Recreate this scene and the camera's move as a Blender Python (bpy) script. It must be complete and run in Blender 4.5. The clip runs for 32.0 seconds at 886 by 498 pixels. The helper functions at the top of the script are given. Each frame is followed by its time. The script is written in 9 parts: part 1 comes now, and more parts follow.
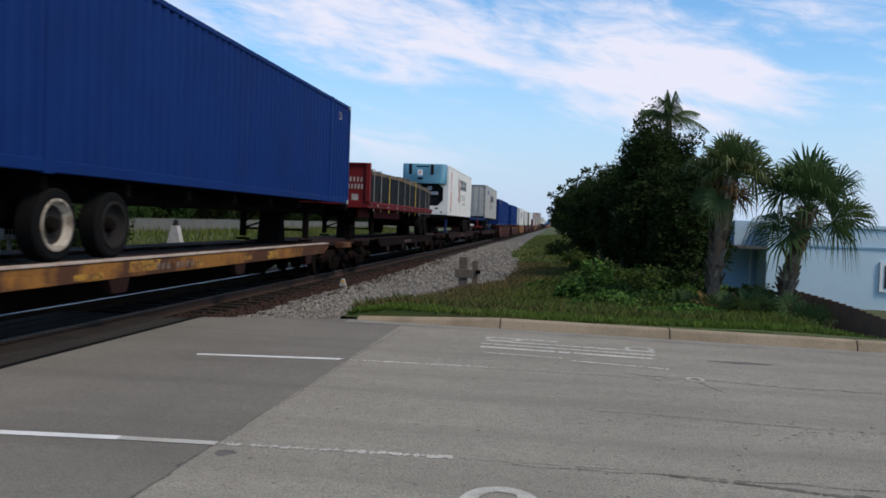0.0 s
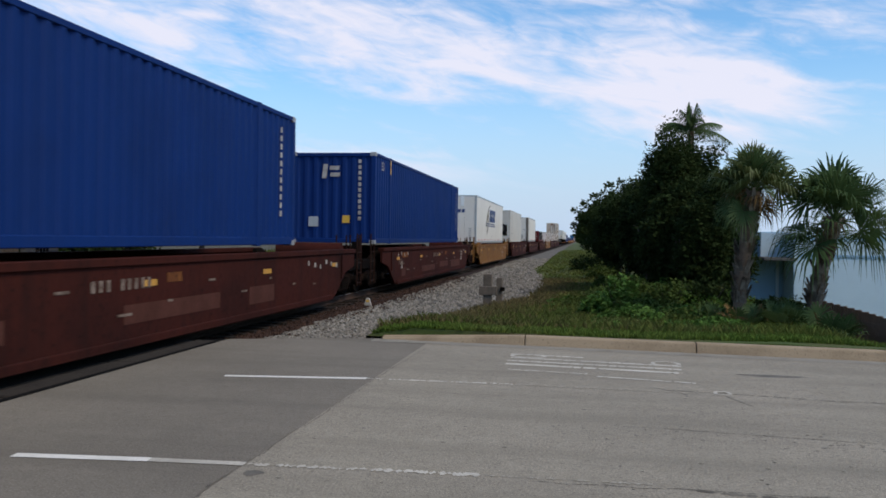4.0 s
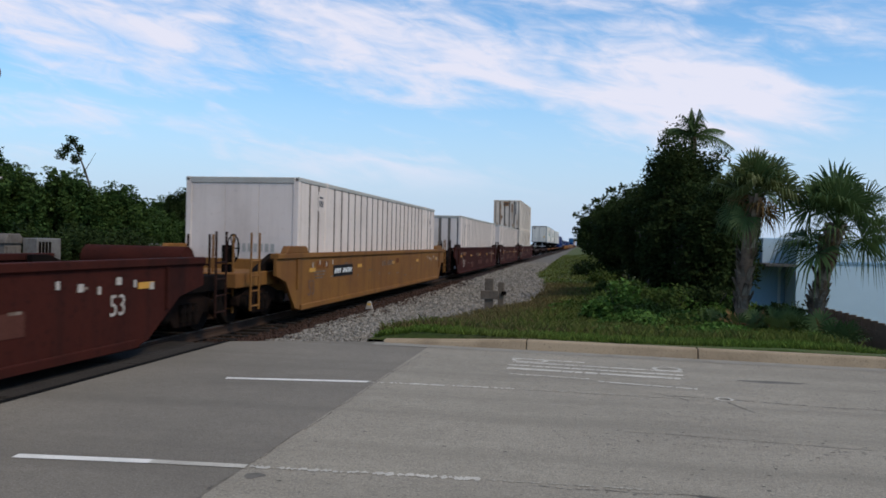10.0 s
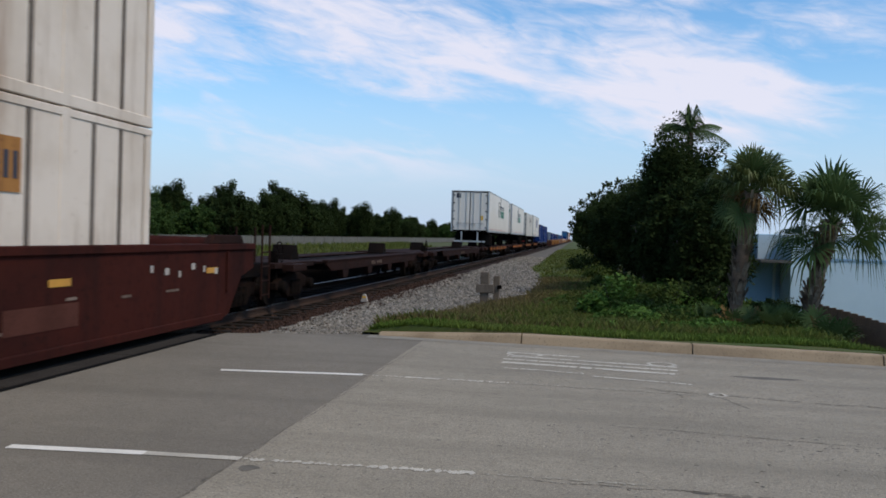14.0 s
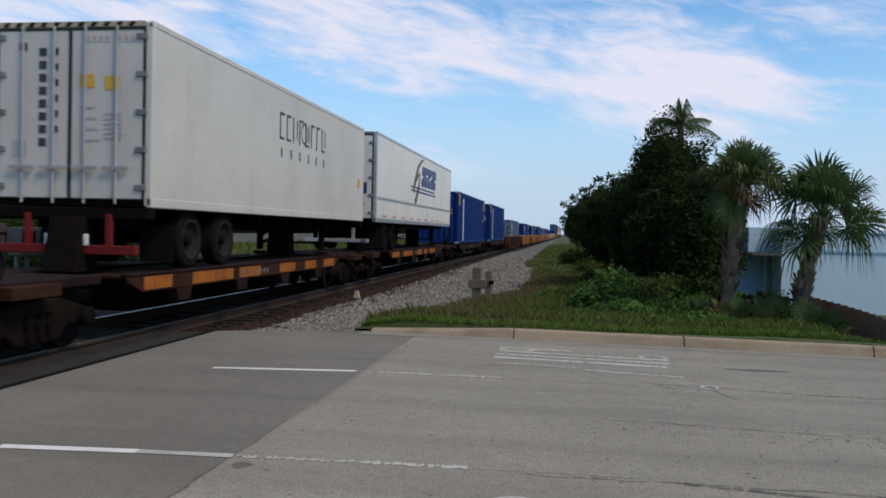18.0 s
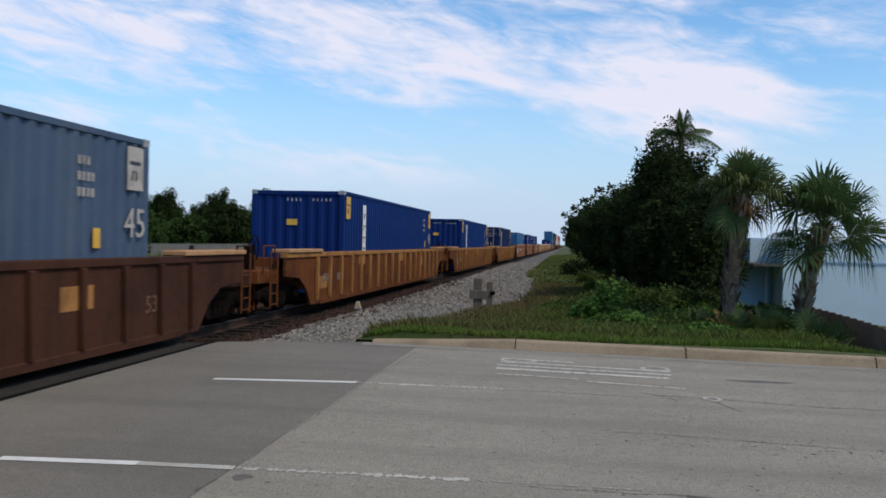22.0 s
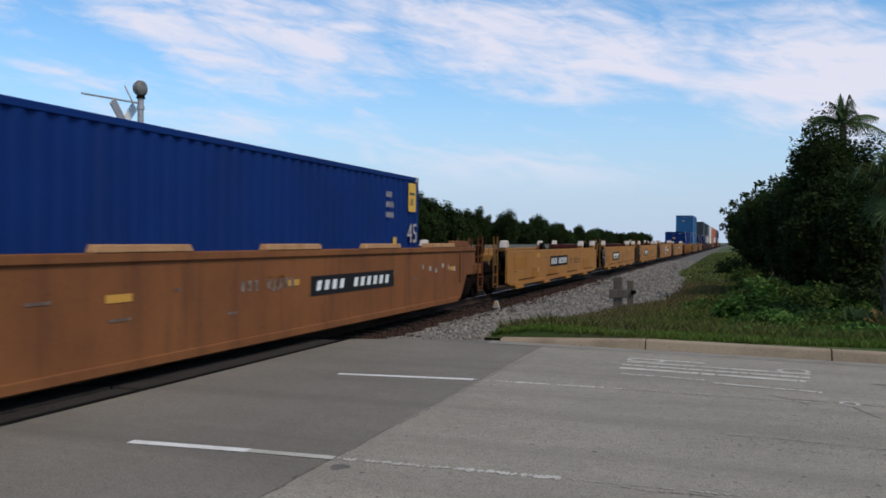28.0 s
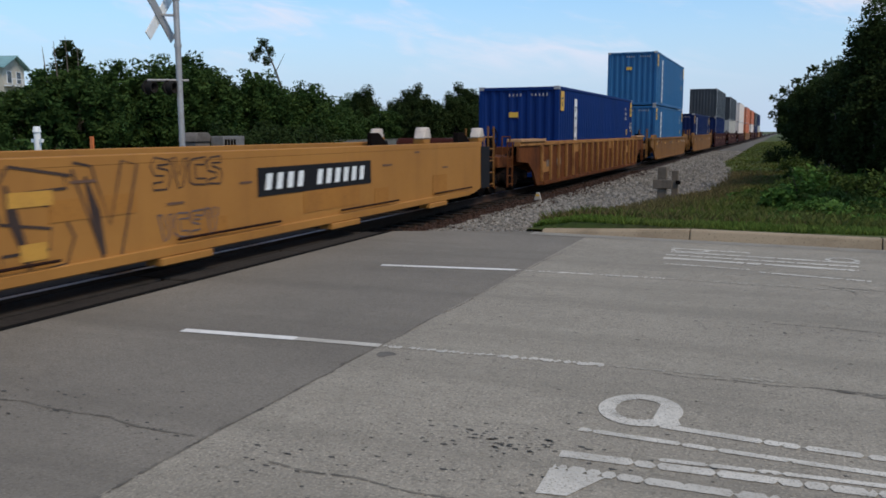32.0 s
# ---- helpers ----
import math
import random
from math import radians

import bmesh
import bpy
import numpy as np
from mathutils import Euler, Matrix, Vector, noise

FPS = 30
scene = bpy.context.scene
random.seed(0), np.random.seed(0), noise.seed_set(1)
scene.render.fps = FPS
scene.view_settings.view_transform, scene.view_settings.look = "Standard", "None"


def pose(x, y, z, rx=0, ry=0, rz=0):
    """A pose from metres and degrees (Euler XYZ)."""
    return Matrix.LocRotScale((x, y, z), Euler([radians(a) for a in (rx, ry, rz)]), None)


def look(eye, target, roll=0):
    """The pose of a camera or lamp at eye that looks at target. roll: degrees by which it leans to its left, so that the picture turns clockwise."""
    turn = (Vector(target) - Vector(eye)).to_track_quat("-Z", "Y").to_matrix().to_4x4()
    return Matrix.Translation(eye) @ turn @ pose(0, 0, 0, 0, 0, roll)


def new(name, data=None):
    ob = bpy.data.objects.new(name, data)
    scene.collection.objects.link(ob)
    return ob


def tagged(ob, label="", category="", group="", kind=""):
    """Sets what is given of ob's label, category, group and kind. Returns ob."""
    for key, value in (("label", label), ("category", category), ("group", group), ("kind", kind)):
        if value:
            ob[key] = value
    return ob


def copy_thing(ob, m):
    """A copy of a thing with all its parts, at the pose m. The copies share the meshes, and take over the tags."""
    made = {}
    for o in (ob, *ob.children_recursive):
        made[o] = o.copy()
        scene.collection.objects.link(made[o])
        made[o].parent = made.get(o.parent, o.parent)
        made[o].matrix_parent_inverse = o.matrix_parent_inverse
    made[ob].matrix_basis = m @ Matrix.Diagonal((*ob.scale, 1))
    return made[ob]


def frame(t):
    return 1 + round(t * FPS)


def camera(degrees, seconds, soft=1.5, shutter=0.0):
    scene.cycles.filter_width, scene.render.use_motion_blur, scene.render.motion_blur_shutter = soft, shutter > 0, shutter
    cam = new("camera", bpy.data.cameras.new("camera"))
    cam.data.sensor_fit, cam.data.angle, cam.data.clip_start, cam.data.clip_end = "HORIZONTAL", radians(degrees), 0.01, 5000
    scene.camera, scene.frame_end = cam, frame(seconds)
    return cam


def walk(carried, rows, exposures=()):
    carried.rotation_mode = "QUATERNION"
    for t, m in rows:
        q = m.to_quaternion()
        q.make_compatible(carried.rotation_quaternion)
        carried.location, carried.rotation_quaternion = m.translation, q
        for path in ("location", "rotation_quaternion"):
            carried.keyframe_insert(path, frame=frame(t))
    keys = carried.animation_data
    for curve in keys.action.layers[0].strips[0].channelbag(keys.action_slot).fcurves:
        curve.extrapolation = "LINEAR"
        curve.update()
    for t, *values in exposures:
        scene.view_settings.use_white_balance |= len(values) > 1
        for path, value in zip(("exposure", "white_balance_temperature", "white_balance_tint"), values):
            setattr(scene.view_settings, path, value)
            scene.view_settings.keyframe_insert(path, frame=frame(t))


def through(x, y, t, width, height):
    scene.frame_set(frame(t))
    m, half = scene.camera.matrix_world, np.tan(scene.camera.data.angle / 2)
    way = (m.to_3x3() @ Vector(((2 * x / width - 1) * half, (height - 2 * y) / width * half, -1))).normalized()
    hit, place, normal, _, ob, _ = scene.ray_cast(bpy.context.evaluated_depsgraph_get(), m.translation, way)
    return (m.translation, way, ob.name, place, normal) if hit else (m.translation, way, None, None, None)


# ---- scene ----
cam = camera(56.1, 32.0, soft=1.7, shutter=0.1)
PATH = [
    (0, (-0.036, 0.065, 1.649), (-0.304, 2.045, 1.582), 2.1),
    (0.5, (-0.032, 0.059, 1.654), (-0.296, 2.041, 1.6), 2.4),
    (1, (-0.038, 0.061, 1.662), (-0.312, 2.042, 1.62), 1.8),
    (1.5, (-0.029, 0.055, 1.66), (-0.315, 2.034, 1.611), 1.8),
    (2, (-0.035, 0.058, 1.66), (-0.327, 2.036, 1.618), 1.5),
    (2.5, (-0.028, 0.043, 1.658), (-0.339, 2.018, 1.624), 1.2),
    (3, (-0.019, 0.03, 1.661), (-0.331, 2.006, 1.638), 1.1),
    (3.5, (-0.009, 0.016, 1.657), (-0.335, 1.989, 1.631), 0.8),
    (5.5, (-0.022, 0.018, 1.658), (-0.345, 1.991, 1.64), 1.2),
    (6, (-0.021, 0.013, 1.657), (-0.34, 1.988, 1.648), 1.2),
    (6.5, (-0.036, 0.031, 1.654), (-0.35, 2.006, 1.631), 1.3),
    (7, (-0.027, 0.017, 1.656), (-0.35, 1.991, 1.629), 1.3),
    (7.5, (-0.03, 0.021, 1.656), (-0.353, 1.994, 1.622), 1.4),
    (8, (-0.035, 0.031, 1.658), (-0.35, 2.005, 1.626), 1.5),
    (8.5, (-0.027, 0.016, 1.659), (-0.353, 1.989, 1.636), 1.6),
    (9, (-0.021, 0.013, 1.664), (-0.344, 1.986, 1.639), 1.6),
    (9.5, (-0.019, 0.017, 1.66), (-0.345, 1.991, 1.637), 1.5),
    (10, (-0.02, 0.011, 1.657), (-0.351, 1.984, 1.64), 1.3),
    (10.5, (-0.031, 0.021, 1.662), (-0.363, 1.993, 1.635), 1.4),
    (11, (-0.019, 0.009, 1.669), (-0.346, 1.982, 1.645), 1.4),
    (11.5, (-0.009, 0.004, 1.666), (-0.346, 1.976, 1.657), 1.5),
    (12, (-0.011, -0.002, 1.67), (-0.345, 1.97, 1.658), 1.6),
    (12.5, (-0.016, -0.001, 1.676), (-0.342, 1.972, 1.667), 1.5),
    (13, (-0.014, -0.001, 1.658), (-0.343, 1.971, 1.637), 1.4),
    (13.5, (-0.019, 0.018, 1.659), (-0.348, 1.991, 1.64), 1.5),
    (14, (-0.026, 0.02, 1.661), (-0.346, 1.994, 1.628), 1.8),
    (14.5, (-0.017, 0.013, 1.662), (-0.325, 1.989, 1.627), 1.7),
    (16.5, (-0.015, 0.018, 1.66), (-0.323, 1.994, 1.642), 1.5),
    (17, (-0.006, 0.005, 1.668), (-0.311, 1.982, 1.649), 1.4),
    (17.5, (-0.023, 0.023, 1.658), (-0.323, 2.0, 1.63), 1.4),
    (18, (-0.017, 0.02, 1.655), (-0.318, 1.996, 1.613), 1.3),
    (18.5, (-0.023, 0.034, 1.661), (-0.314, 2.012, 1.624), 1.2),
    (19, (-0.012, 0.014, 1.663), (-0.287, 1.995, 1.642), 1.5),
    (19.5, (0.003, -0.005, 1.661), (-0.286, 1.974, 1.643), 1.4),
    (20, (-0.012, 0.011, 1.661), (-0.304, 1.99, 1.632), 1.4),
    (20.5, (-0.018, 0.027, 1.662), (-0.3, 2.006, 1.629), 1.2),
    (21, (-0.011, 0.01, 1.656), (-0.299, 1.989, 1.631), 1.0),
    (21.5, (-0.014, 0.015, 1.658), (-0.321, 1.991, 1.639), 1.0),
    (22, (-0.023, 0.024, 1.661), (-0.327, 2.0, 1.644), 1.3),
    (22.5, (-0.019, 0.024, 1.653), (-0.327, 2.0, 1.625), 1.3),
    (23, (-0.012, 0.018, 1.664), (-0.325, 1.993, 1.626), 1.3),
    (23.5, (-0.031, 0.003, 1.664), (-0.324, 1.981, 1.624), 1.3),
    (24, (-0.097, -0.018, 1.665), (-0.411, 1.957, 1.611), 1.2),
    (24.5, (-0.12, -0.013, 1.649), (-0.428, 1.963, 1.597), 1.6),
    (25, (-0.023, -0.023, 1.679), (-0.383, 1.944, 1.633), -0.0),
    (25.5, (0.12, -0.056, 1.683), (-0.459, 1.858, 1.64), 1.5),
    (27.5, (0.424, 0.107, 1.648), (-0.27, 1.982, 1.668), 0.8),
    (28, (0.441, 0.112, 1.642), (-0.225, 1.998, 1.62), 0.5),
    (28.5, (0.437, 0.107, 1.639), (-0.227, 1.992, 1.566), 0.8),
    (29, (0.426, 0.111, 1.625), (-0.254, 1.989, 1.507), 0.7),
    (29.5, (0.418, 0.122, 1.623), (-0.287, 1.987, 1.471), 0.7),
    (30, (0.412, 0.13, 1.618), (-0.339, 1.971, 1.405), 0.3),
    (30.5, (0.411, 0.143, 1.612), (-0.342, 1.98, 1.365), 0.1),
    (31, (0.407, 0.146, 1.613), (-0.343, 1.981, 1.354), 0.1),
    (31.5, (0.399, 0.149, 1.606), (-0.351, 1.982, 1.331), 0.1),
    (32, (0.406, 0.149, 1.615), (-0.343, 1.983, 1.337), -0.2),
]
EXPOSURES = [(0, 0.24), (1, 0.3), (2, 0.34), (3, 0.3), (3.5, 0.27), (5.5, 0.1), (6, 0.08), (7, 0.14), (9, 0.18), (19, 0.15), (22, 0.2), (24, 0.23), (25.5, 0.19), (28, 0.12), (29, 0.12), (30, 0.17), (31, 0.22), (32, 0.18)]
walk(cam, [(t, look(eye, target, roll)) for t, eye, target, roll in PATH], EXPOSURES)

# ---- light ----
SUN_AZ, SUN_EL = radians(116), radians(50)
world = bpy.data.worlds.new("sky")
scene.world = world
world.use_nodes = True
wt = world.node_tree
wn, wl = wt.nodes, wt.links
wn.clear()


def wnode(kind, **kw):
    n = wn.new(kind)
    for k, v in kw.items():
        n.inputs[k].default_value = v
    return n


w_out, w_bg = wn.new("ShaderNodeOutputWorld"), wn.new("ShaderNodeBackground")
w_bg.inputs["Strength"].default_value = 0.15
w_sky = wn.new("ShaderNodeTexSky")
w_sky.sky_type, w_sky.sun_disc = "NISHITA", False
w_sky.sun_elevation, w_sky.sun_rotation = SUN_EL, SUN_AZ
w_sky.air_density, w_sky.dust_density, w_sky.ozone_density = 1.0, 0.6, 2.5
w_co = wn.new("ShaderNodeTexCoord")
w_sep = wn.new("ShaderNodeSeparateXYZ")
wl.new(w_co.outputs["Generated"], w_sep.inputs[0])


def wmath(op, a, b=None, c=None):
    n = wn.new("ShaderNodeMath")
    n.operation = op
    for i, s in enumerate((a, b, c)):
        if s is None:
            continue
        if isinstance(s, (int, float)):
            n.inputs[i].default_value = s
        else:
            wl.new(s, n.inputs[i])
    return n.outputs[0]


# wisps and banks of thin cloud, drawn out level and thinning towards the horizon


def wcloud(scale, rot, flat, off, detail, rough, lo, hi, distort=0.6):
    mp = wn.new("ShaderNodeMapping")
    mp.vector_type = "TEXTURE"
    mp.inputs["Location"].default_value = off
    mp.inputs["Rotation"].default_value = (0, radians(rot), 0)
    mp.inputs["Scale"].default_value = (1.0, 1.0, flat)
    wl.new(w_co.outputs["Generated"], mp.inputs[0])
    nz = wnode("ShaderNodeTexNoise", Scale=scale, Detail=detail, Roughness=rough, Distortion=distort)
    wl.new(mp.outputs[0], nz.inputs["Vector"])
    mr = wnode("ShaderNodeMapRange")
    mr.interpolation_type = "SMOOTHSTEP"
    mr.inputs[1].default_value, mr.inputs[2].default_value = lo, hi
    wl.new(nz.outputs[0], mr.inputs[0])
    return mr.outputs[0]


def bank(cx, cz, sx, sz):
    """A broad bank of cloud about one part of the sky: 1 in its middle, 0 at its rim."""
    mp = wn.new("ShaderNodeMapping")
    mp.vector_type = "TEXTURE"
    mp.inputs["Location"].default_value = (cx, 0.93, cz)
    mp.inputs["Rotation"].default_value = (0, radians(8), 0)
    mp.inputs["Scale"].default_value = (sx, 0.9, sz)
    wl.new(w_co.outputs["Generated"], mp.inputs[0])
    ln = wn.new("ShaderNodeVectorMath")
    ln.operation = "LENGTH"
    wl.new(mp.outputs[0], ln.inputs[0])
    mr = wnode("ShaderNodeMapRange")
    mr.interpolation_type = "SMOOTHSTEP"
    mr.inputs[1].default_value, mr.inputs[2].default_value, mr.inputs[3].default_value, mr.inputs[4].default_value = 0.25, 1.15, 1.0, 0.0
    wl.new(ln.outputs["Value"], mr.inputs[0])
    return mr.outputs[0]


cl_veil = wcloud(1.6, 5, 0.5, (0.0, 3.0, 1.0), 4.0, 0.5, 0.35, 0.70)
cl_soft = wcloud(6.5, 9, 0.24, (0.35, 0.0, 0.12), 5.0, 0.5, 0.0, 1.0, 0.5)
cl_fine = wcloud(15.0, 12, 0.26, (2.0, 1.0, 0.6), 9.0, 0.62, 0.0, 1.0, 0.9)
cover = wmath("MAXIMUM", wmath("MULTIPLY", bank(0.09, 0.185, 0.25, 0.10), 0.92), wmath("MULTIPLY", bank(-0.2, 0.225, 0.28, 0.085), 0.85))
cover = wmath("MAXIMUM", cover, wmath("MULTIPLY", bank(-0.52, 0.25, 0.24, 0.10), 0.78))
cover = wmath("MAXIMUM", cover, wmath("MULTIPLY", cl_veil, 0.55))
cl = wmath("ADD", wmath("MULTIPLY", cl_soft, 0.95), wmath("MULTIPLY", cl_fine, 0.5))
cl = wmath("ADD", cl, wmath("MULTIPLY", cover, 0.62))
thick = wnode("ShaderNodeMapRange")
thick.interpolation_type = "SMOOTHSTEP"
thick.inputs[1].default_value, thick.inputs[2].default_value = 0.8, 1.46
wl.new(cl, thick.inputs[0])
low = wnode("ShaderNodeMapRange")
low.interpolation_type = "SMOOTHSTEP"
low.inputs[1].default_value, low.inputs[2].default_value = 0.04, 0.12
wl.new(w_sep.outputs[2], low.inputs[0])
cl = wmath("MINIMUM", wmath("MULTIPLY", thick.outputs[0], low.outputs[0]), 0.95)
w_mix = wn.new("ShaderNodeMixRGB")
w_mix.inputs[2].default_value = (4.75, 4.75, 5.5, 1)
wl.new(cl, w_mix.inputs[0])
w_tint = wn.new("ShaderNodeMixRGB")
w_tint.blend_type, w_tint.inputs[0].default_value = "MULTIPLY", 1.0
w_tint.inputs[2].default_value = (0.68, 0.93, 1.05, 1)
wl.new(w_sky.outputs[0], w_tint.inputs[1])
# pale blue haze towards the horizon
haze = wnode("ShaderNodeMapRange")
haze.interpolation_type = "SMOOTHSTEP"
haze.inputs[1].default_value, haze.inputs[2].default_value, haze.inputs[3].default_value, haze.inputs[4].default_value = 0.0, 0.24, 0.95, 0.0
wl.new(w_sep.outputs[2], haze.inputs[0])
w_haze = wn.new("ShaderNodeMixRGB")
w_haze.inputs[2].default_value = (3.05, 3.75, 4.85, 1)
wl.new(haze.outputs[0], w_haze.inputs[0])
wl.new(w_tint.outputs[0], w_haze.inputs[1])
wl.new(w_haze.outputs[0], w_mix.inputs[1])
wl.new(w_mix.outputs[0], w_bg.inputs[0])
wl.new(w_bg.outputs[0], w_out.inputs[0])

sun_data = bpy.data.lights.new("sun", "SUN")
sun_data.energy, sun_data.angle, sun_data.color = 2.1, radians(14), (1.0, 0.86, 0.66)
sun = new("sun", sun_data)
sun.matrix_basis = look((math.sin(SUN_AZ) * math.cos(SUN_EL) * 80, math.cos(SUN_AZ) * math.cos(SUN_EL) * 80, math.sin(SUN_EL) * 80), (0, 0, 0))

# ---- materials ----
MATS = {}


def surface(name, base, second=None, third=None, rough=0.6, metal=0.0, big=0.8, fine=30.0, streak=0.0, bump=0.15, lo=0.45, hi=0.7, spec=0.5, world_space=False, island=0.0, grain=0.0, worn=(0.56, 0.80)):
    """A surface with a base colour, patches of a second one, specks or streaks of a third, and a fine relief."""
    m = bpy.data.materials.new(name)
    m.use_nodes = True
    nt = m.node_tree
    n, l = nt.nodes, nt.links
    bs = n["Principled BSDF"]
    co = n.new("ShaderNodeTexCoord")
    geo = n.new("ShaderNodeNewGeometry")
    vec = geo.outputs["Position"] if world_space else co.outputs["Object"]
    second = second or tuple(c * 0.72 for c in base)
    third = third or tuple(c * 0.5 for c in base)

    def noise_(scale, detail=4.0, stretch=None, rough_=0.6):
        nz = n.new("ShaderNodeTexNoise")
        nz.inputs["Scale"].default_value, nz.inputs["Detail"].default_value, nz.inputs["Roughness"].default_value = scale, detail, rough_
        v = vec
        if stretch:
            mp = n.new("ShaderNodeMapping")
            mp.inputs["Scale"].default_value = stretch
            l.new(vec, mp.inputs[0])
            v = mp.outputs[0]
        l.new(v, nz.inputs["Vector"])
        return nz.outputs[0]

    def ramp(s, a, b):
        mr = n.new("ShaderNodeMapRange")
        mr.inputs[1].default_value, mr.inputs[2].default_value = a, b
        l.new(s, mr.inputs[0])
        return mr.outputs[0]

    def mix(f, a, b):
        x = n.new("ShaderNodeMixRGB")
        l.new(f, x.inputs[0])
        for i, c in ((1, a), (2, b)):
            if isinstance(c, tuple):
                x.inputs[i].default_value = (*c, 1)
            else:
                l.new(c, x.inputs[i])
        return x.outputs[0]

    col = mix(ramp(noise_(big, 5), lo, hi), base, second)
    f_out = noise_(fine, 3)
    col = mix(ramp(f_out, *worn), col, third)
    if grain:
        gm = n.new("ShaderNodeMath")
        gm.operation, gm.inputs[1].default_value = "MULTIPLY", grain
        l.new(ramp(noise_(60.0, 2), 0.52, 0.72), gm.inputs[0])
        col = mix(gm.outputs[0], col, tuple(min(c * 1.7, 0.6) for c in base))
        gd = n.new("ShaderNodeMath")
        gd.operation, gd.inputs[1].default_value = "MULTIPLY", grain
        l.new(ramp(noise_(38.0, 2), 0.56, 0.7), gd.inputs[0])
        col = mix(gd.outputs[0], col, tuple(c * 0.35 for c in base))
        for sc_, k_, tone in ((13.0, 0.7, 0.5), (5.0, 0.4, 1.3), (0.8, 0.5, 0.7), (0.22, 0.6, 0.7)):
            cm = n.new("ShaderNodeMath")
            cm.operation, cm.inputs[1].default_value = "MULTIPLY", grain * k_
            l.new(ramp(noise_(sc_, 5, None, 0.7), 0.5, 0.68), cm.inputs[0])
            col = mix(cm.outputs[0], col, tuple(c * tone for c in base))
        lm = n.new("ShaderNodeMath")
        lm.operation, lm.inputs[1].default_value = "MULTIPLY", 0.6
        l.new(ramp(noise_(0.5, 6, (0.2, 2.4, 1.0), 0.6), 0.46, 0.68), lm.inputs[0])
        col = mix(lm.outputs[0], col, tuple(c * 0.6 for c in base))
    if streak:
        st = n.new("ShaderNodeMath")
        st.operation = "MULTIPLY"
        st.inputs[1].default_value = streak
        l.new(ramp(noise_(1.0, 6, (2.6, 2.6, 0.22), 0.65), 0.5, 0.72), st.inputs[0])
        col = mix(st.outputs[0], col, third)
    if island:
        hs = n.new("ShaderNodeHueSaturation")
        mr = n.new("ShaderNodeMapRange")
        mr.inputs[3].default_value, mr.inputs[4].default_value = 1 - island, 1 + island
        l.new(geo.outputs["Random Per Island"], mr.inputs[0])
        l.new(mr.outputs[0], hs.inputs["Value"])
        l.new(col, hs.inputs["Color"])
        col = hs.outputs[0]
    l.new(col, bs.inputs["Base Color"])
    rr = n.new("ShaderNodeMapRange")
    rr.inputs[3].default_value, rr.inputs[4].default_value = max(rough - 0.1, 0.05), min(rough + 0.12, 1)
    l.new(f_out, rr.inputs[0])
    l.new(rr.outputs[0], bs.inputs["Roughness"])
    bs.inputs["Metallic"].default_value = metal
    bs.inputs["Specular IOR Level"].default_value = spec
    if bump:
        bp = n.new("ShaderNodeBump")
        bp.inputs["Strength"].default_value, bp.inputs["Distance"].default_value = bump, 0.02
        l.new(f_out, bp.inputs["Height"])
        l.new(bp.outputs[0], bs.inputs["Normal"])
    MATS[name] = m
    return m


def leafy(name, base, second, rough=0.55, through=0.25, gloss=0.1):
    """Leaves: two greens that vary from leaf to leaf, with some light through them."""
    m = surface(name, base, second, tuple(c * 0.7 for c in base), rough=rough, big=0.5, fine=6.0, bump=0.0, spec=gloss, island=0.3)
    nt = m.node_tree
    bs, out = nt.nodes["Principled BSDF"], nt.nodes["Material Output"]
    tr, mx = nt.nodes.new("ShaderNodeBsdfTranslucent"), nt.nodes.new("ShaderNodeMixShader")
    nt.links.new(bs.inputs["Base Color"].links[0].from_socket, tr.inputs[0])
    mx.inputs[0].default_value = through
    nt.links.new(bs.outputs[0], mx.inputs[1])
    nt.links.new(tr.outputs[0], mx.inputs[2])
    nt.links.new(mx.outputs[0], out.inputs[0])
    return m


RUST = (0.13, 0.055, 0.03)
CONCRETE = surface("worn_asphalt", (0.305, 0.266, 0.207), (0.222, 0.192, 0.15), (0.123, 0.107, 0.083), rough=0.93, big=0.35, fine=42, bump=0.6, lo=0.35, hi=0.7, spec=0.25, world_space=True, grain=0.75)
ASPHALT = surface("dark_asphalt", (0.205, 0.178, 0.142), (0.15, 0.13, 0.104), (0.09, 0.079, 0.064), rough=0.93, big=0.4, fine=48, bump=0.5, lo=0.35, hi=0.7, spec=0.25, world_space=True, grain=0.5)
TAR = surface("tar", (0.06, 0.057, 0.052), (0.1, 0.094, 0.085), rough=0.9, fine=25, spec=0.2, world_space=True)
LINE_NEW = surface("road_paint", (0.7, 0.66, 0.6), (0.58, 0.55, 0.49), (0.4, 0.37, 0.32), rough=0.8, big=2, fine=30, world_space=True)
LINE_OLD = surface("worn_road_paint", (0.58, 0.53, 0.45), (0.44, 0.4, 0.335), (0.25, 0.22, 0.175), rough=0.92, big=3, fine=75, lo=0.42, hi=0.62, spec=0.2, world_space=True, grain=0.35, worn=(0.56, 0.64))
KERB = surface("kerb_concrete", (0.33, 0.25, 0.165), (0.23, 0.17, 0.11), (0.13, 0.1, 0.068), rough=0.92, big=1.5, fine=35, bump=0.3, spec=0.25, world_space=True)
EARTH = surface("grassy_earth", (0.065, 0.082, 0.028), (0.095, 0.085, 0.042), (0.04, 0.046, 0.018), rough=0.95, big=0.25, fine=9, bump=0.5, spec=0.2, world_space=True)
VERGE = surface("verge_soil", (0.06, 0.085, 0.022), (0.105, 0.09, 0.04), (0.04, 0.045, 0.018), rough=0.95, big=0.5, fine=12, bump=0.5, spec=0.2, world_space=True)
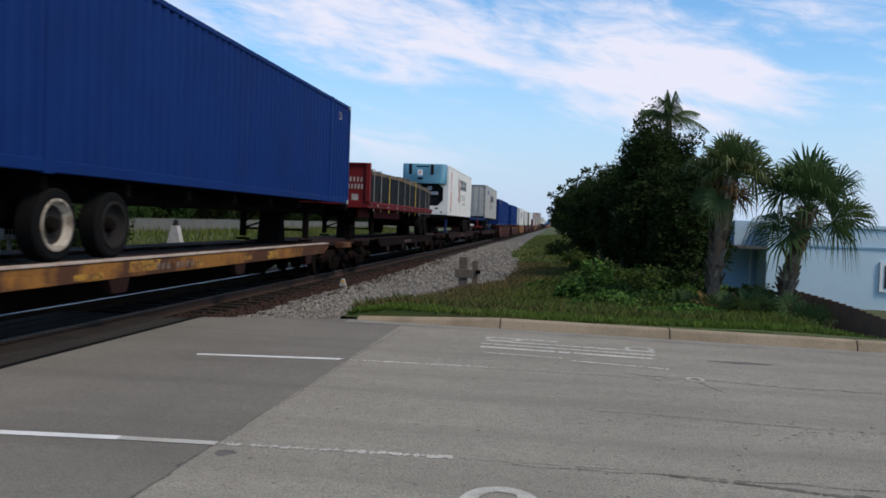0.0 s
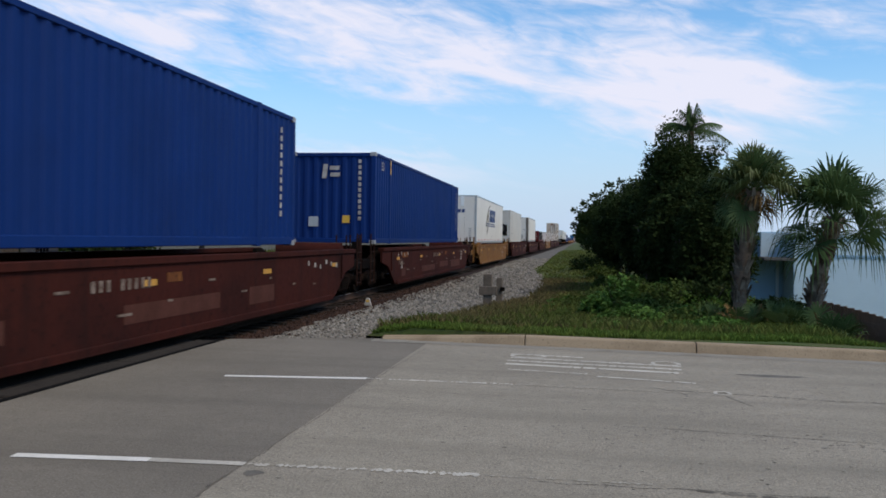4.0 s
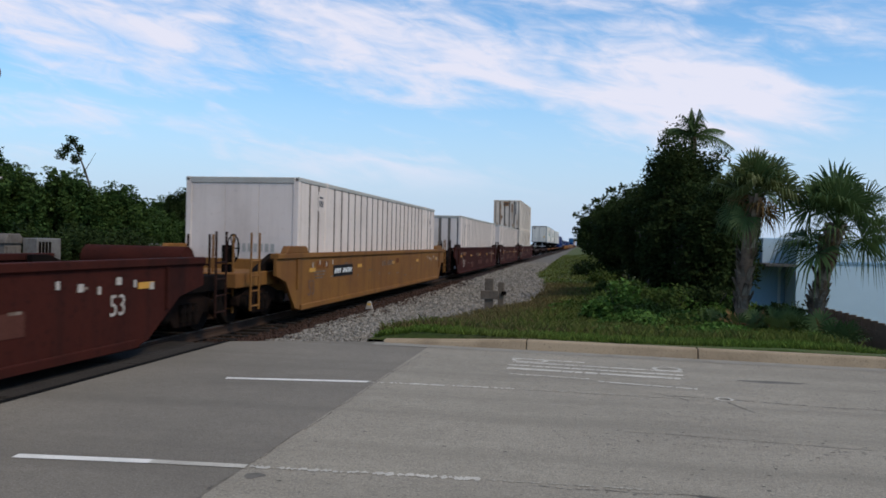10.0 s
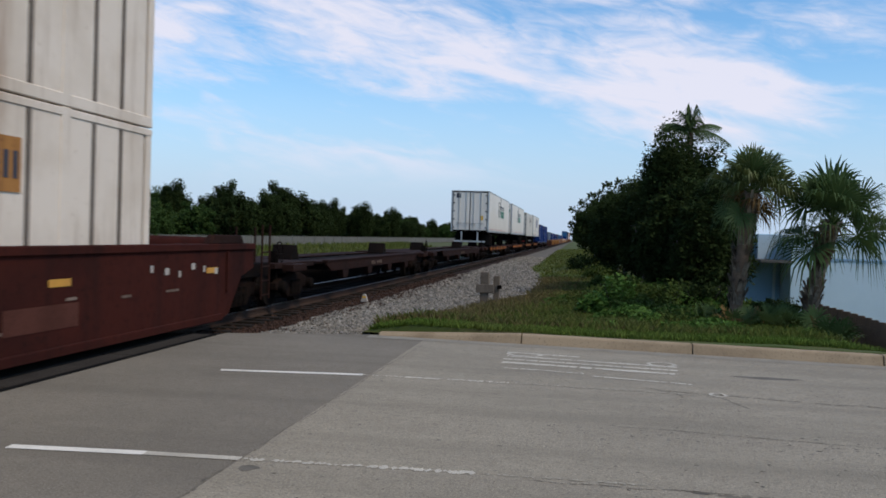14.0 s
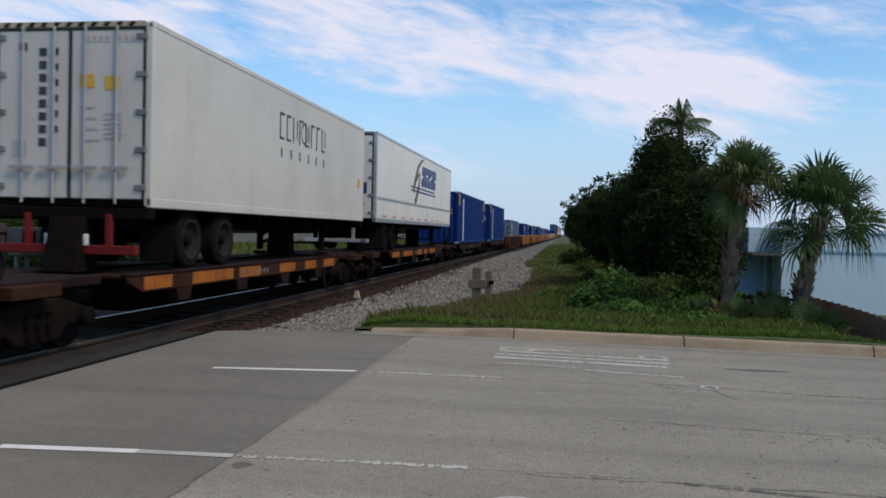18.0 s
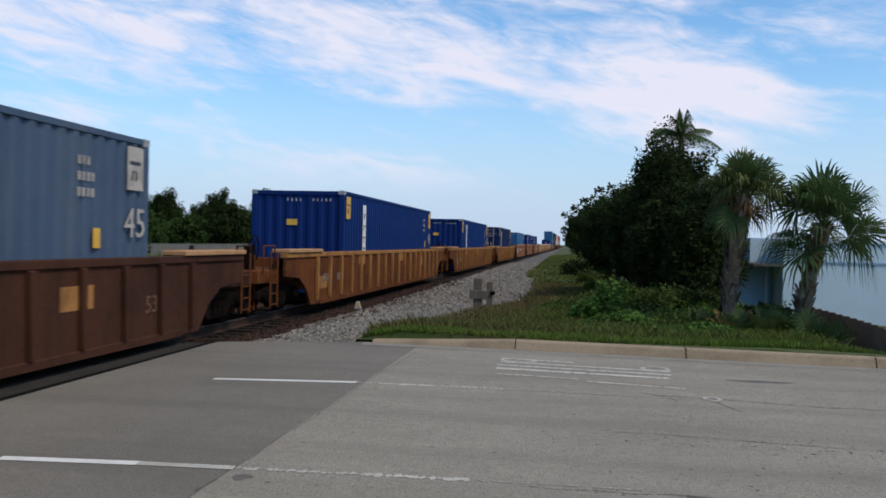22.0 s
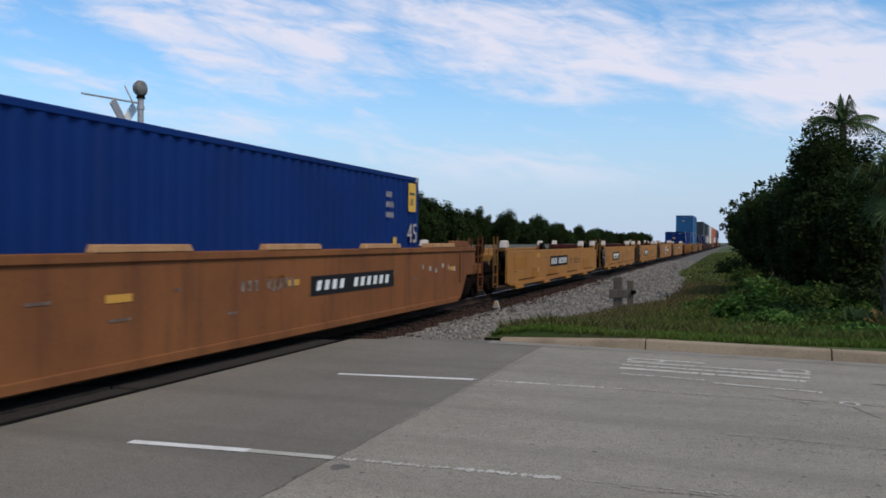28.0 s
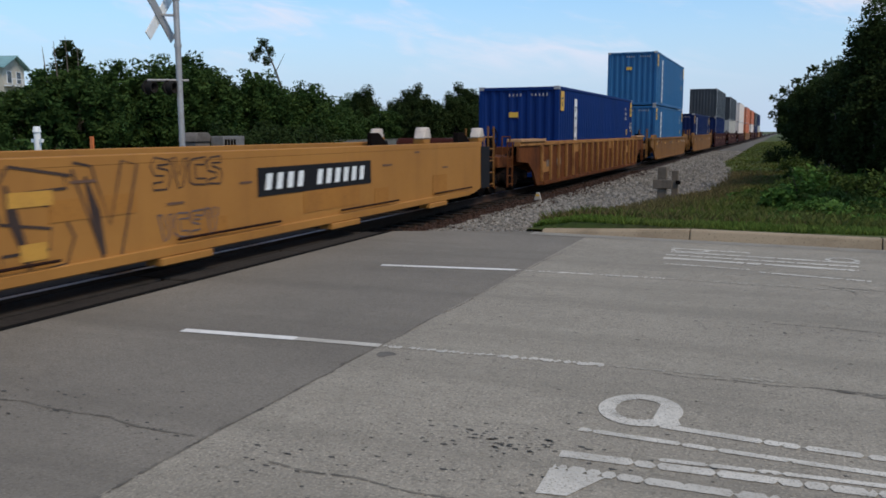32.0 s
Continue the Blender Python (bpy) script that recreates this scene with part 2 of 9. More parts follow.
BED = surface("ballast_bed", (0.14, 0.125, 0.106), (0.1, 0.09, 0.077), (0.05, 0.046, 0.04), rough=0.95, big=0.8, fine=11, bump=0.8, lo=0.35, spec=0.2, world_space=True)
# Rust-stained bed; its colour also carries the dark shade beneath the train.
BED_RUST = surface("rusty_shaded_ballast", (0.027, 0.0145, 0.01), (0.017, 0.0105, 0.008), (0.01, 0.0075, 0.006), rough=0.95, big=0.9, fine=11, bump=0.8, spec=0.15, world_space=True)
STONE = surface("ballast_stone", (0.2, 0.178, 0.15), (0.145, 0.13, 0.112), (0.085, 0.077, 0.068), rough=0.95, big=3, fine=20, spec=0.2, island=0.4)
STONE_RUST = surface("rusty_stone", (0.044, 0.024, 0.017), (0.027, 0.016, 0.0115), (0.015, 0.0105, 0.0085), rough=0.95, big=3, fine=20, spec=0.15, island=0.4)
RAIL = surface("rail_steel", (0.06, 0.035, 0.025), (0.04, 0.025, 0.018), rough=0.8, metal=0.2, fine=20, spec=0.2)
RAIL_TOP = surface("polished_rail", (0.4, 0.4, 0.42), (0.32, 0.31, 0.3), (0.2, 0.19, 0.18), rough=0.4, metal=1.0, fine=40, bump=0.02)
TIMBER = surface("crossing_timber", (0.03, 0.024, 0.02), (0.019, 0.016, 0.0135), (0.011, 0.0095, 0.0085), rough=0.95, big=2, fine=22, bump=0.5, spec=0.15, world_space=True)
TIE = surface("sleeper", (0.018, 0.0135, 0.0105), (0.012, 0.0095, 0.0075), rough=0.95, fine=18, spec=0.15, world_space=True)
BARK = surface("bark", (0.07, 0.056, 0.043), (0.05, 0.04, 0.03), (0.03, 0.024, 0.018), rough=0.95, big=3, fine=14, bump=0.8)
PALM_BARK = surface("palm_bark", (0.15, 0.1, 0.066), (0.09, 0.06, 0.04), (0.04, 0.028, 0.02), rough=0.95, big=4, fine=16, bump=0.8, spec=0.2, island=0.35)
BOOT = surface("old_leaf_base", (0.26, 0.21, 0.16), (0.12, 0.085, 0.06), (0.05, 0.036, 0.026), rough=0.95, big=4, fine=12, lo=0.42, hi=0.6, spec=0.15, island=0.5)
LEAF_DARK = leafy("dark_leaf", (0.025, 0.038, 0.012), (0.04, 0.058, 0.018), 0.7, 0.2, 0.03)
LEAF_THICKET = leafy("thicket_leaf", (0.034, 0.063, 0.017), (0.068, 0.104, 0.027), 0.65, 0.2, 0.04)
LEAF_WEED = leafy("weed_leaf", (0.062, 0.09, 0.021), (0.095, 0.12, 0.031), 0.65, 0.3, 0.04)
LEAF_MID = leafy("mid_leaf", (0.06, 0.108, 0.027), (0.1, 0.16, 0.04))
LEAF_BRIGHT = leafy("bright_leaf", (0.07, 0.135, 0.027), (0.105, 0.175, 0.038), 0.6, 0.25, 0.05)
LEAF_PALM = leafy("palm_leaf", (0.06, 0.098, 0.033), (0.1, 0.14, 0.052), 0.55, 0.25, 0.1)
LEAF_PALM_Y = leafy("yellowing_palm_leaf", (0.1, 0.125, 0.042), (0.15, 0.155, 0.055), 0.5, 0.22, 0.16)
LEAF_DEAD = leafy("dry_leaf", (0.15, 0.09, 0.035), (0.09, 0.06, 0.028), 0.8, 0.1)
GRASS = leafy("grass_blade", (0.1, 0.122, 0.028), (0.14, 0.135, 0.045), 0.6, 0.3, 0.05)
GRASS_DRY = leafy("dry_grass", (0.15, 0.115, 0.05), (0.1, 0.095, 0.035), 0.7, 0.3)
GRASS_BRIGHT = leafy("kerb_grass", (0.1, 0.155, 0.028), (0.135, 0.165, 0.042), 0.6, 0.3, 0.05)
POST_WOOD = surface("weathered_wood", (0.13, 0.1, 0.074), (0.085, 0.066, 0.048), (0.05, 0.042, 0.036), rough=0.95, big=3, fine=24, streak=0.5, bump=0.6)
FENCE_WOOD = surface("fence_wood", (0.16, 0.09, 0.05), (0.12, 0.066, 0.038), (0.07, 0.042, 0.026), rough=0.9, big=2, fine=20, streak=0.4, island=0.2)
WALL_BLUE = surface("pale_blue_stucco", (0.47, 0.58, 0.64), (0.42, 0.53, 0.59), (0.36, 0.45, 0.51), rough=0.9, big=0.5, fine=30, bump=0.2)
WALL_DEEP = surface("deeper_blue_stucco", (0.24, 0.38, 0.52), (0.2, 0.33, 0.47), (0.16, 0.28, 0.4), rough=0.9, big=0.6, fine=30, bump=0.2)
WHITE_TRIM = surface("white_trim", (0.7, 0.7, 0.7), (0.6, 0.6, 0.6), rough=0.7)
ROOF_DARK = surface("dark_roof", (0.1, 0.09, 0.085), rough=0.85)
GALV = surface("galvanised", (0.4, 0.375, 0.36), (0.32, 0.29, 0.275), (0.25, 0.24, 0.22), rough=0.5, metal=0.5, big=3, fine=18)
BELL_GREY = surface("weathered_bell", (0.2, 0.185, 0.17), (0.13, 0.11, 0.1), (0.08, 0.06, 0.05), rough=0.6, metal=0.3, big=5, fine=14)
GREY_PAINT = surface("grey_paint", (0.36, 0.365, 0.37), (0.3, 0.3, 0.3), rough=0.6)
BLACK_PAINT = surface("black_paint", (0.012, 0.012, 0.014), (0.018, 0.017, 0.017), (0.03, 0.026, 0.022), rough=0.85, spec=0.12)
WHITE_PAINT = surface("white_paint", (0.74, 0.74, 0.72), (0.66, 0.65, 0.63), (0.5, 0.48, 0.45), rough=0.55, big=1.5)
ORANGE_PAINT = surface("orange_paint", (0.62, 0.16, 0.04), rough=0.6)
YELLOW_PAINT = surface("yellow_paint", (0.64, 0.37, 0.04), (0.54, 0.3, 0.04), (0.4, 0.24, 0.06), rough=0.55)
RED_MARK = surface("red_mark", (0.5, 0.04, 0.03), rough=0.5)
RUBBER = surface("tyre_rubber", (0.007, 0.007, 0.007), (0.01, 0.0095, 0.009), (0.015, 0.014, 0.0125), rough=0.98, fine=25, spec=0.05)
RIM = surface("wheel_rim", (0.4, 0.34, 0.27), (0.18, 0.14, 0.1), (0.06, 0.045, 0.035), rough=0.8, big=5, fine=10, streak=0.5, lo=0.42, hi=0.58)
# Steel colours near black: the shade below the train is put into them.
UNDER = surface("shade_dark_steel", (0.0065, 0.005, 0.0045), (0.01, 0.007, 0.0055), (0.02, 0.01, 0.007), rough=0.98, big=2, fine=14, bump=0.4, spec=0.04)
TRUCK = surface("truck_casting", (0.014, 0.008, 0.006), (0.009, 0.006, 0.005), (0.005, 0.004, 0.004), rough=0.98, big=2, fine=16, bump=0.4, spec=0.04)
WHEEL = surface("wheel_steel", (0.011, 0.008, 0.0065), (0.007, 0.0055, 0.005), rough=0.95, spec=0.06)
WHEEL_RIM = surface("wheel_tread", (0.45, 0.45, 0.45), rough=0.35, metal=0.9)
RED_BROWN = surface("oxide_red", (0.044, 0.0102, 0.0068), (0.026, 0.0072, 0.0055), (0.0125, 0.006, 0.005), rough=0.86, big=0.9, fine=12, streak=0.6, bump=0.25, spec=0.09)
DECK_BROWN = surface("rusty_deck", (0.022, 0.0085, 0.0058), (0.013, 0.006, 0.0045), (0.007, 0.0045, 0.004), rough=0.92, big=0.9, fine=18, bump=0.4, spec=0.12)
# Near-black version of the deck, for a single flat car.
DECK_BLACK = surface("near_black_deck", (0.011, 0.0062, 0.0048), (0.007, 0.0045, 0.0038), (0.016, 0.008, 0.006), rough=0.95, big=0.9, fine=18, bump=0.4, spec=0.06)
TAN_HEADER = surface("tan_hazard_strip", (0.42, 0.33, 0.2), (0.3, 0.23, 0.14), rough=0.7, big=3)
DECK_YELLOW = surface("rusty_yellow_deck", (0.26, 0.11, 0.026), (0.075, 0.032, 0.017), (0.03, 0.017, 0.012), rough=0.85, big=1.1, fine=18, lo=0.4, hi=0.54, bump=0.4, spec=0.15)
DECK_EDGE = surface("scuffed_edge", (0.42, 0.33, 0.27), (0.26, 0.17, 0.13), (0.1, 0.055, 0.04), rough=0.8, big=1.5, spec=0.2)
WELL_YELLOW = surface("dull_yellow", (0.2, 0.088, 0.02), (0.15, 0.062, 0.018), (0.065, 0.03, 0.014), rough=0.75, big=0.6, fine=20, streak=0.6, bump=0.2, spec=0.2, worn=(0.6, 0.85))
WELL_TAN = surface("weathered_tan", (0.2, 0.074, 0.0245), (0.145, 0.053, 0.02), (0.07, 0.029, 0.016), rough=0.8, big=0.6, fine=20, streak=0.6, bump=0.2, spec=0.2, worn=(0.62, 0.85))
WELL_CLEAN = surface("clean_yellow", (0.35, 0.155, 0.034), (0.29, 0.125, 0.028), (0.18, 0.078, 0.022), rough=0.65, big=0.5, fine=26, streak=0.3, bump=0.08, spec=0.25, worn=(0.62, 0.9))
WELL_RUSTY = surface("rusted_orange", (0.135, 0.043, 0.0125), (0.082, 0.027, 0.0105), (0.042, 0.017, 0.009), rough=0.9, big=1.3, fine=20, streak=0.65, bump=0.35, lo=0.42, hi=0.62, spec=0.1)
RIB_TAN = surface("tan_rib", (0.33, 0.155, 0.05), (0.2, 0.082, 0.03), (0.11, 0.046, 0.022), rough=0.85, big=1.6, fine=20, streak=0.5, spec=0.1)
BLUE = surface("container_blue", (0.0026, 0.022, 0.118), (0.0025, 0.018, 0.095), (0.008, 0.022, 0.09), rough=0.65, big=0.5, fine=16, streak=0.35, bump=0.04, spec=0.12, worn=(0.6, 0.9))
NAVY = surface("container_navy", (0.004, 0.013, 0.065), (0.004, 0.011, 0.055), (0.012, 0.02, 0.055), rough=0.65, big=0.5, fine=16, streak=0.35, bump=0.04, spec=0.12)
FADED_BLUE = surface("faded_blue", (0.05, 0.078, 0.125), (0.034, 0.058, 0.105), (0.09, 0.105, 0.13), rough=0.65, big=0.6, fine=16, streak=0.5, bump=0.08, spec=0.3)
LIGHT_BLUE = surface("light_blue", (0.013, 0.092, 0.22), (0.011, 0.074, 0.185), (0.026, 0.09, 0.18), rough=0.55, big=0.6, fine=16, streak=0.3, bump=0.06, spec=0.3)
TRAILER_WHITE = surface("trailer_white", (0.7, 0.645, 0.575), (0.63, 0.58, 0.515), (0.46, 0.415, 0.355), rough=0.45, big=0.4, fine=9, streak=0.2, bump=0.03, worn=(0.62, 0.95))
REEFER_WHITE = surface("reefer_white", (0.54, 0.495, 0.435), (0.47, 0.43, 0.375), (0.37, 0.315, 0.255), rough=0.5, big=0.5, fine=9, streak=0.25, bump=0.03, worn=(0.62, 0.95))
REEFER_BRIGHT = surface("clean_reefer_white", (0.74, 0.69, 0.62), (0.68, 0.63, 0.56), (0.5, 0.43, 0.36), rough=0.5, big=0.5, fine=9, streak=0.2, bump=0.03, worn=(0.64, 0.95))
RIB_WHITE = surface("grimy_white", (0.66, 0.56, 0.5), (0.56, 0.47, 0.415), (0.4, 0.31, 0.25), rough=0.6, big=0.8, fine=8, streak=0.4, bump=0.04, worn=(0.62, 0.95))
EMP_WHITE = surface("stained_cream", (0.64, 0.55, 0.465), (0.53, 0.44, 0.355), (0.26, 0.16, 0.095), rough=0.7, big=0.8, fine=7, streak=0.7, bump=0.06, worn=(0.64, 0.95))
POST_DARK = surface("dark_post", (0.17, 0.145, 0.125), (0.11, 0.088, 0.072), (0.06, 0.045, 0.036), rough=0.8, streak=0.5, spec=0.2)
GRAFF_BLACK = surface("spray_black", (0.045, 0.03, 0.026), (0.07, 0.045, 0.035), rough=0.75, spec=0.15)
RAIL_DARK = surface("dark_metal_rail", (0.2, 0.185, 0.17), (0.14, 0.125, 0.11), (0.08, 0.07, 0.06), rough=0.6, streak=0.3)
TIMBER_PALE = surface("grey_timber", (0.036, 0.03, 0.025), (0.025, 0.02, 0.017), (0.013, 0.011, 0.01), rough=0.95, big=2, fine=22, bump=0.5, spec=0.15, world_space=True)
DECK_ORANGE = surface("dirty_deck", (0.04, 0.016, 0.009), (0.024, 0.011, 0.007), (0.012, 0.007, 0.0055), rough=0.92, big=0.9, fine=14, bump=0.4, spec=0.08)
ORANGE_WORN = surface("worn_orange", (0.34, 0.105, 0.018), (0.24, 0.075, 0.016), (0.09, 0.032, 0.013), rough=0.85, big=2.2, fine=12, streak=0.5, lo=0.42, hi=0.64, spec=0.12, worn=(0.56, 0.7))
PAINT_FAINT = surface("faint_road_paint", (0.4, 0.36, 0.295), (0.31, 0.275, 0.22), (0.22, 0.19, 0.15), rough=0.93, big=5, fine=40, lo=0.4, hi=0.55, spec=0.2, world_space=True, grain=0.5)
GASKET = surface("door_gasket", (0.03, 0.03, 0.032), (0.05, 0.048, 0.045), rough=0.8, spec=0.2)
LOCK_GREY = surface("lock_rod", (0.2, 0.2, 0.2), (0.13, 0.12, 0.11), (0.09, 0.06, 0.045), rough=0.6, metal=0.3)
RUST_DARK = surface("dark_rust", (0.062, 0.024, 0.0135), (0.04, 0.0165, 0.0105), (0.022, 0.011, 0.008), rough=0.88, big=1.1, fine=14, streak=0.6, bump=0.3, spec=0.12)
STENCIL_DIM = surface("worn_stencil", (0.2, 0.15, 0.12), (0.11, 0.075, 0.058), (0.05, 0.03, 0.024), rough=0.9, big=6, fine=24, lo=0.4, hi=0.58, spec=0.12)
FADED_ORANGE = surface("faded_orange", (0.2, 0.075, 0.02), (0.12, 0.042, 0.015), (0.05, 0.02, 0.011), rough=0.88, big=2.5, fine=14, lo=0.42, hi=0.6, spec=0.12, worn=(0.52, 0.66))
PATCH_YELLOW = surface("patched_yellow", (0.335, 0.142, 0.029), (0.28, 0.118, 0.026), (0.18, 0.075, 0.02), rough=0.75, big=1.5, streak=0.4, spec=0.2)
FADED_RED = surface("faded_red_mark", (0.2, 0.04, 0.036), (0.14, 0.018, 0.017), rough=0.8, big=3, spec=0.15)
PATCH_RED = surface("patched_oxide", (0.075, 0.026, 0.018), (0.055, 0.018, 0.012), rough=0.85, big=1.5, streak=0.4, spec=0.15)
GROOVE = surface("grey_groove", (0.16, 0.15, 0.145), (0.12, 0.11, 0.1), rough=0.8)
GREY_BOX = surface("container_grey", (0.39, 0.365, 0.325), (0.32, 0.3, 0.265), (0.22, 0.2, 0.18), rough=0.6, big=0.6, fine=9, streak=0.4, worn=(0.62, 0.95))
SILVER = surface("aluminium_rail", (0.46, 0.46, 0.46), (0.38, 0.38, 0.38), (0.28, 0.27, 0.26), rough=0.4, metal=0.6)
TEAL = surface("reefer_unit_blue", (0.12, 0.29, 0.38), (0.1, 0.24, 0.32), (0.06, 0.12, 0.15), rough=0.5)
RACK_RED = surface("rack_red", (0.15, 0.009, 0.01), (0.1, 0.009, 0.009), (0.04, 0.012, 0.01), rough=0.7, big=1.2, streak=0.5, spec=0.2)
TARP = surface("black_tarpaulin", (0.008, 0.0088, 0.0095), (0.014, 0.015, 0.016), (0.022, 0.022, 0.022), rough=0.8, big=1.2, fine=7, bump=0.6, spec=0.15)
STRAP = surface("webbing_strap", (0.24, 0.22, 0.19), (0.15, 0.14, 0.12), rough=0.9, spec=0.2)
EDGE_BOARD = surface("tan_edge_board", (0.14, 0.095, 0.05), (0.07, 0.048, 0.028), (0.05, 0.036, 0.026), rough=0.9, big=1.2, fine=14, lo=0.42, hi=0.62)
STRAP_Y = surface("yellow_strap", (0.6, 0.42, 0.05), rough=0.8)
LOGO_BLUE = surface("logo_blue", (0.014, 0.036, 0.14), rough=0.45, bump=0)
LOGO_GOLD = surface("logo_gold", (0.12, 0.085, 0.045), (0.16, 0.115, 0.06), rough=0.5, bump=0)
LOGO_GREEN = surface("logo_green", (0.015, 0.2, 0.13), rough=0.45, bump=0)
LOGO_DARK = surface("logo_dark", (0.03, 0.032, 0.045), rough=0.5, bump=0)
LOGO_RED = surface("logo_red", (0.6, 0.09, 0.06), rough=0.5, bump=0)
STENCIL = surface("stencil_white", (0.4, 0.36, 0.32), (0.26, 0.22, 0.19), (0.17, 0.12, 0.1), rough=0.8, big=4, fine=24)
STENCIL_DARK = surface("stencil_dark", (0.12, 0.06, 0.035), rough=0.8)
GRAFFITI = surface("spray_dark", (0.09, 0.062, 0.06), (0.12, 0.08, 0.07), rough=0.6)
GRAFFITI_PALE = surface("spray_pale", (0.55, 0.5, 0.47), (0.45, 0.4, 0.4), rough=0.6)
DARK_BOX = surface("container_black", (0.02, 0.021, 0.026), (0.03, 0.03, 0.034), rough=0.5, streak=0.3)
ORANGE_BOX = surface("container_orange", (0.48, 0.13, 0.05), (0.4, 0.1, 0.045), rough=0.55, streak=0.35)
ROOF_TEAL = surface("teal_metal_roof", (0.2, 0.34, 0.33), rough=0.5)
HOUSE_TAN = surface("tan_siding", (0.45, 0.4, 0.32), rough=0.8)
GLASS = surface("dark_window", (0.03, 0.04, 0.05), rough=0.08, bump=0)

# ---- building tools ----


class Shape:
    """Collects the corners and faces of one mesh."""

    def __init__(self):
        self.v, self.f = [], []

    def face(self, pts):
        i = len(self.v)
        self.v += [tuple(p) for p in pts]
        self.f.append(tuple(range(i, i + len(pts))))
        return self

    def box(self, x0, y0, z0, x1, y1, z1):
        i = len(self.v)
        self.v += [(x, y, z) for z in (z0, z1) for y in (y0, y1) for x in (x0, x1)]
        self.f += [tuple(i + k for k in q) for q in ((0, 2, 3, 1), (4, 5, 7, 6), (0, 1, 5, 4), (2, 6, 7, 3), (0, 4, 6, 2), (1, 3, 7, 5))]
        return self

    def prism(self, poly, a, b, axis="x"):
        """A polygon drawn out from a to b along an axis; poly is in the other two axes, in xyz order."""
        put = {"x": lambda p, t: (t, p[0], p[1]), "y": lambda p, t: (p[0], t, p[1]), "z": lambda p, t: (p[0], p[1], t)}[axis]
        i, n = len(self.v), len(poly)
        self.v += [put(p, a) for p in poly] + [put(p, b) for p in poly]
        self.f += [tuple(range(i, i + n)), tuple(range(i + 2 * n - 1, i + n - 1, -1))]
        self.f += [(i + k, i + n + k, i + n + (k + 1) % n, i + (k + 1) % n) for k in range(n)]
        return self

    def tube(self, pts, radii, sides=8, cap=True):
        """A round bar through points, with a radius at each."""
        pts = [Vector(p) for p in pts]
        if isinstance(radii, (int, float)):
            radii = [radii] * len(pts)
        i = len(self.v)
        for k, p in enumerate(pts):
            d = (pts[min(k + 1, len(pts) - 1)] - pts[max(k - 1, 0)]).normalized()
            a = d.orthogonal().normalized() if abs(d.z) < 0.9 else Vector((1, 0, 0))
            a = (a - d * a.dot(d)).normalized()
            b = d.cross(a)
            self.v += [tuple(p + (a * math.cos(2 * math.pi * s / sides) + b * math.sin(2 * math.pi * s / sides)) * radii[k]) for s in range(sides)]
        for k in range(len(pts) - 1):
            for s in range(sides):
                q = (s + 1) % sides
                self.f.append((i + k * sides + s, i + k * sides + q, i + (k + 1) * sides + q, i + (k + 1) * sides + s))
        if cap:
            self.f.append(tuple(i + s for s in reversed(range(sides))))
            self.f.append(tuple(i + (len(pts) - 1) * sides + s for s in range(sides)))
        return self

    def lathe_x(self, profile, sides=24, cx=0, cy=0, cz=0, caps=True):
        """A turned shape about the x axis: profile is a list of (x, radius)."""
        i = len(self.v)
        for x, r in profile:
            self.v += [(cx + x, cy + r * math.cos(2 * math.pi * s / sides), cz + r * math.sin(2 * math.pi * s / sides)) for s in range(sides)]
        for k in range(len(profile) - 1):
            for s in range(sides):
                q = (s + 1) % sides
                self.f.append((i + k * sides + s, i + (k + 1) * sides + s, i + (k + 1) * sides + q, i + k * sides + q))
        if caps:
            self.f.append(tuple(i + s for s in range(sides)))
            self.f.append(tuple(i + (len(profile) - 1) * sides + s for s in reversed(range(sides))))
        return self

    def mesh(self, name, material, bevel=0.0, smooth=True):
        me = bpy.data.meshes.new(name)
        me.from_pydata(self.v, [], self.f)
        if not bevel and len(self.f) < 3000:
            bm = bmesh.new()
            bm.from_mesh(me)
            bmesh.ops.recalc_face_normals(bm, faces=bm.faces)
            bm.to_mesh(me)
            bm.free()
        if bevel:
            bm = bmesh.new()
            bm.from_mesh(me)
            bmesh.ops.recalc_face_normals(bm, faces=bm.faces)
            bmesh.ops.bevel(bm, geom=bm.edges, offset=bevel, segments=1, affect="EDGES", clamp_overlap=True)
            bm.to_mesh(me)
            bm.free()
        me.materials.append(material)
        if smooth:
            me.polygons.foreach_set("use_smooth", [True] * len(me.polygons))
            me.set_sharp_from_angle(angle=radians(35))
        me.update()
        return me


def piece(name, me, parent, label="", at=None):
    """Links a finished mesh as one part under a thing or a part."""
    ob = new(name, me)
    ob.parent = parent
    if at is not None:
        ob.matrix_basis = at
    if label:
        ob["label"] = label
    return ob


def part(name, shape, material, parent, label="", bevel=0.0, smooth=True):
    return piece(name, shape.mesh(name, material, bevel, smooth), parent, label)


def base(name, label, category, group="", kind="", at=None):
    """An empty at the foot of a thing, which carries its parts."""
    ob = tagged(new(name), label, category, group, kind)
    ob.empty_display_size = 0.2
    if at is not None:
        ob.matrix_basis = at
    return ob


def solid(name, shape, material, label, category, group="", kind="", bevel=0.0, at=None, smooth=True):
    """A thing of one mesh."""
    ob = tagged(new(name, shape.mesh(name, material, bevel, smooth)), label, category, group, kind)
    if at is not None:
        ob.matrix_basis = at
    return ob


SIDE = Matrix(((0, 0, 1, 0), (1, 0, 0, 0), (0, 1, 0, 0), (0, 0, 0, 1)))
END = Matrix(((1, 0, 0, 0), (0, 0, -1, 0), (0, 1, 0, 0), (0, 0, 0, 1)))
GROUND_TEXT = Matrix.Identity(4)


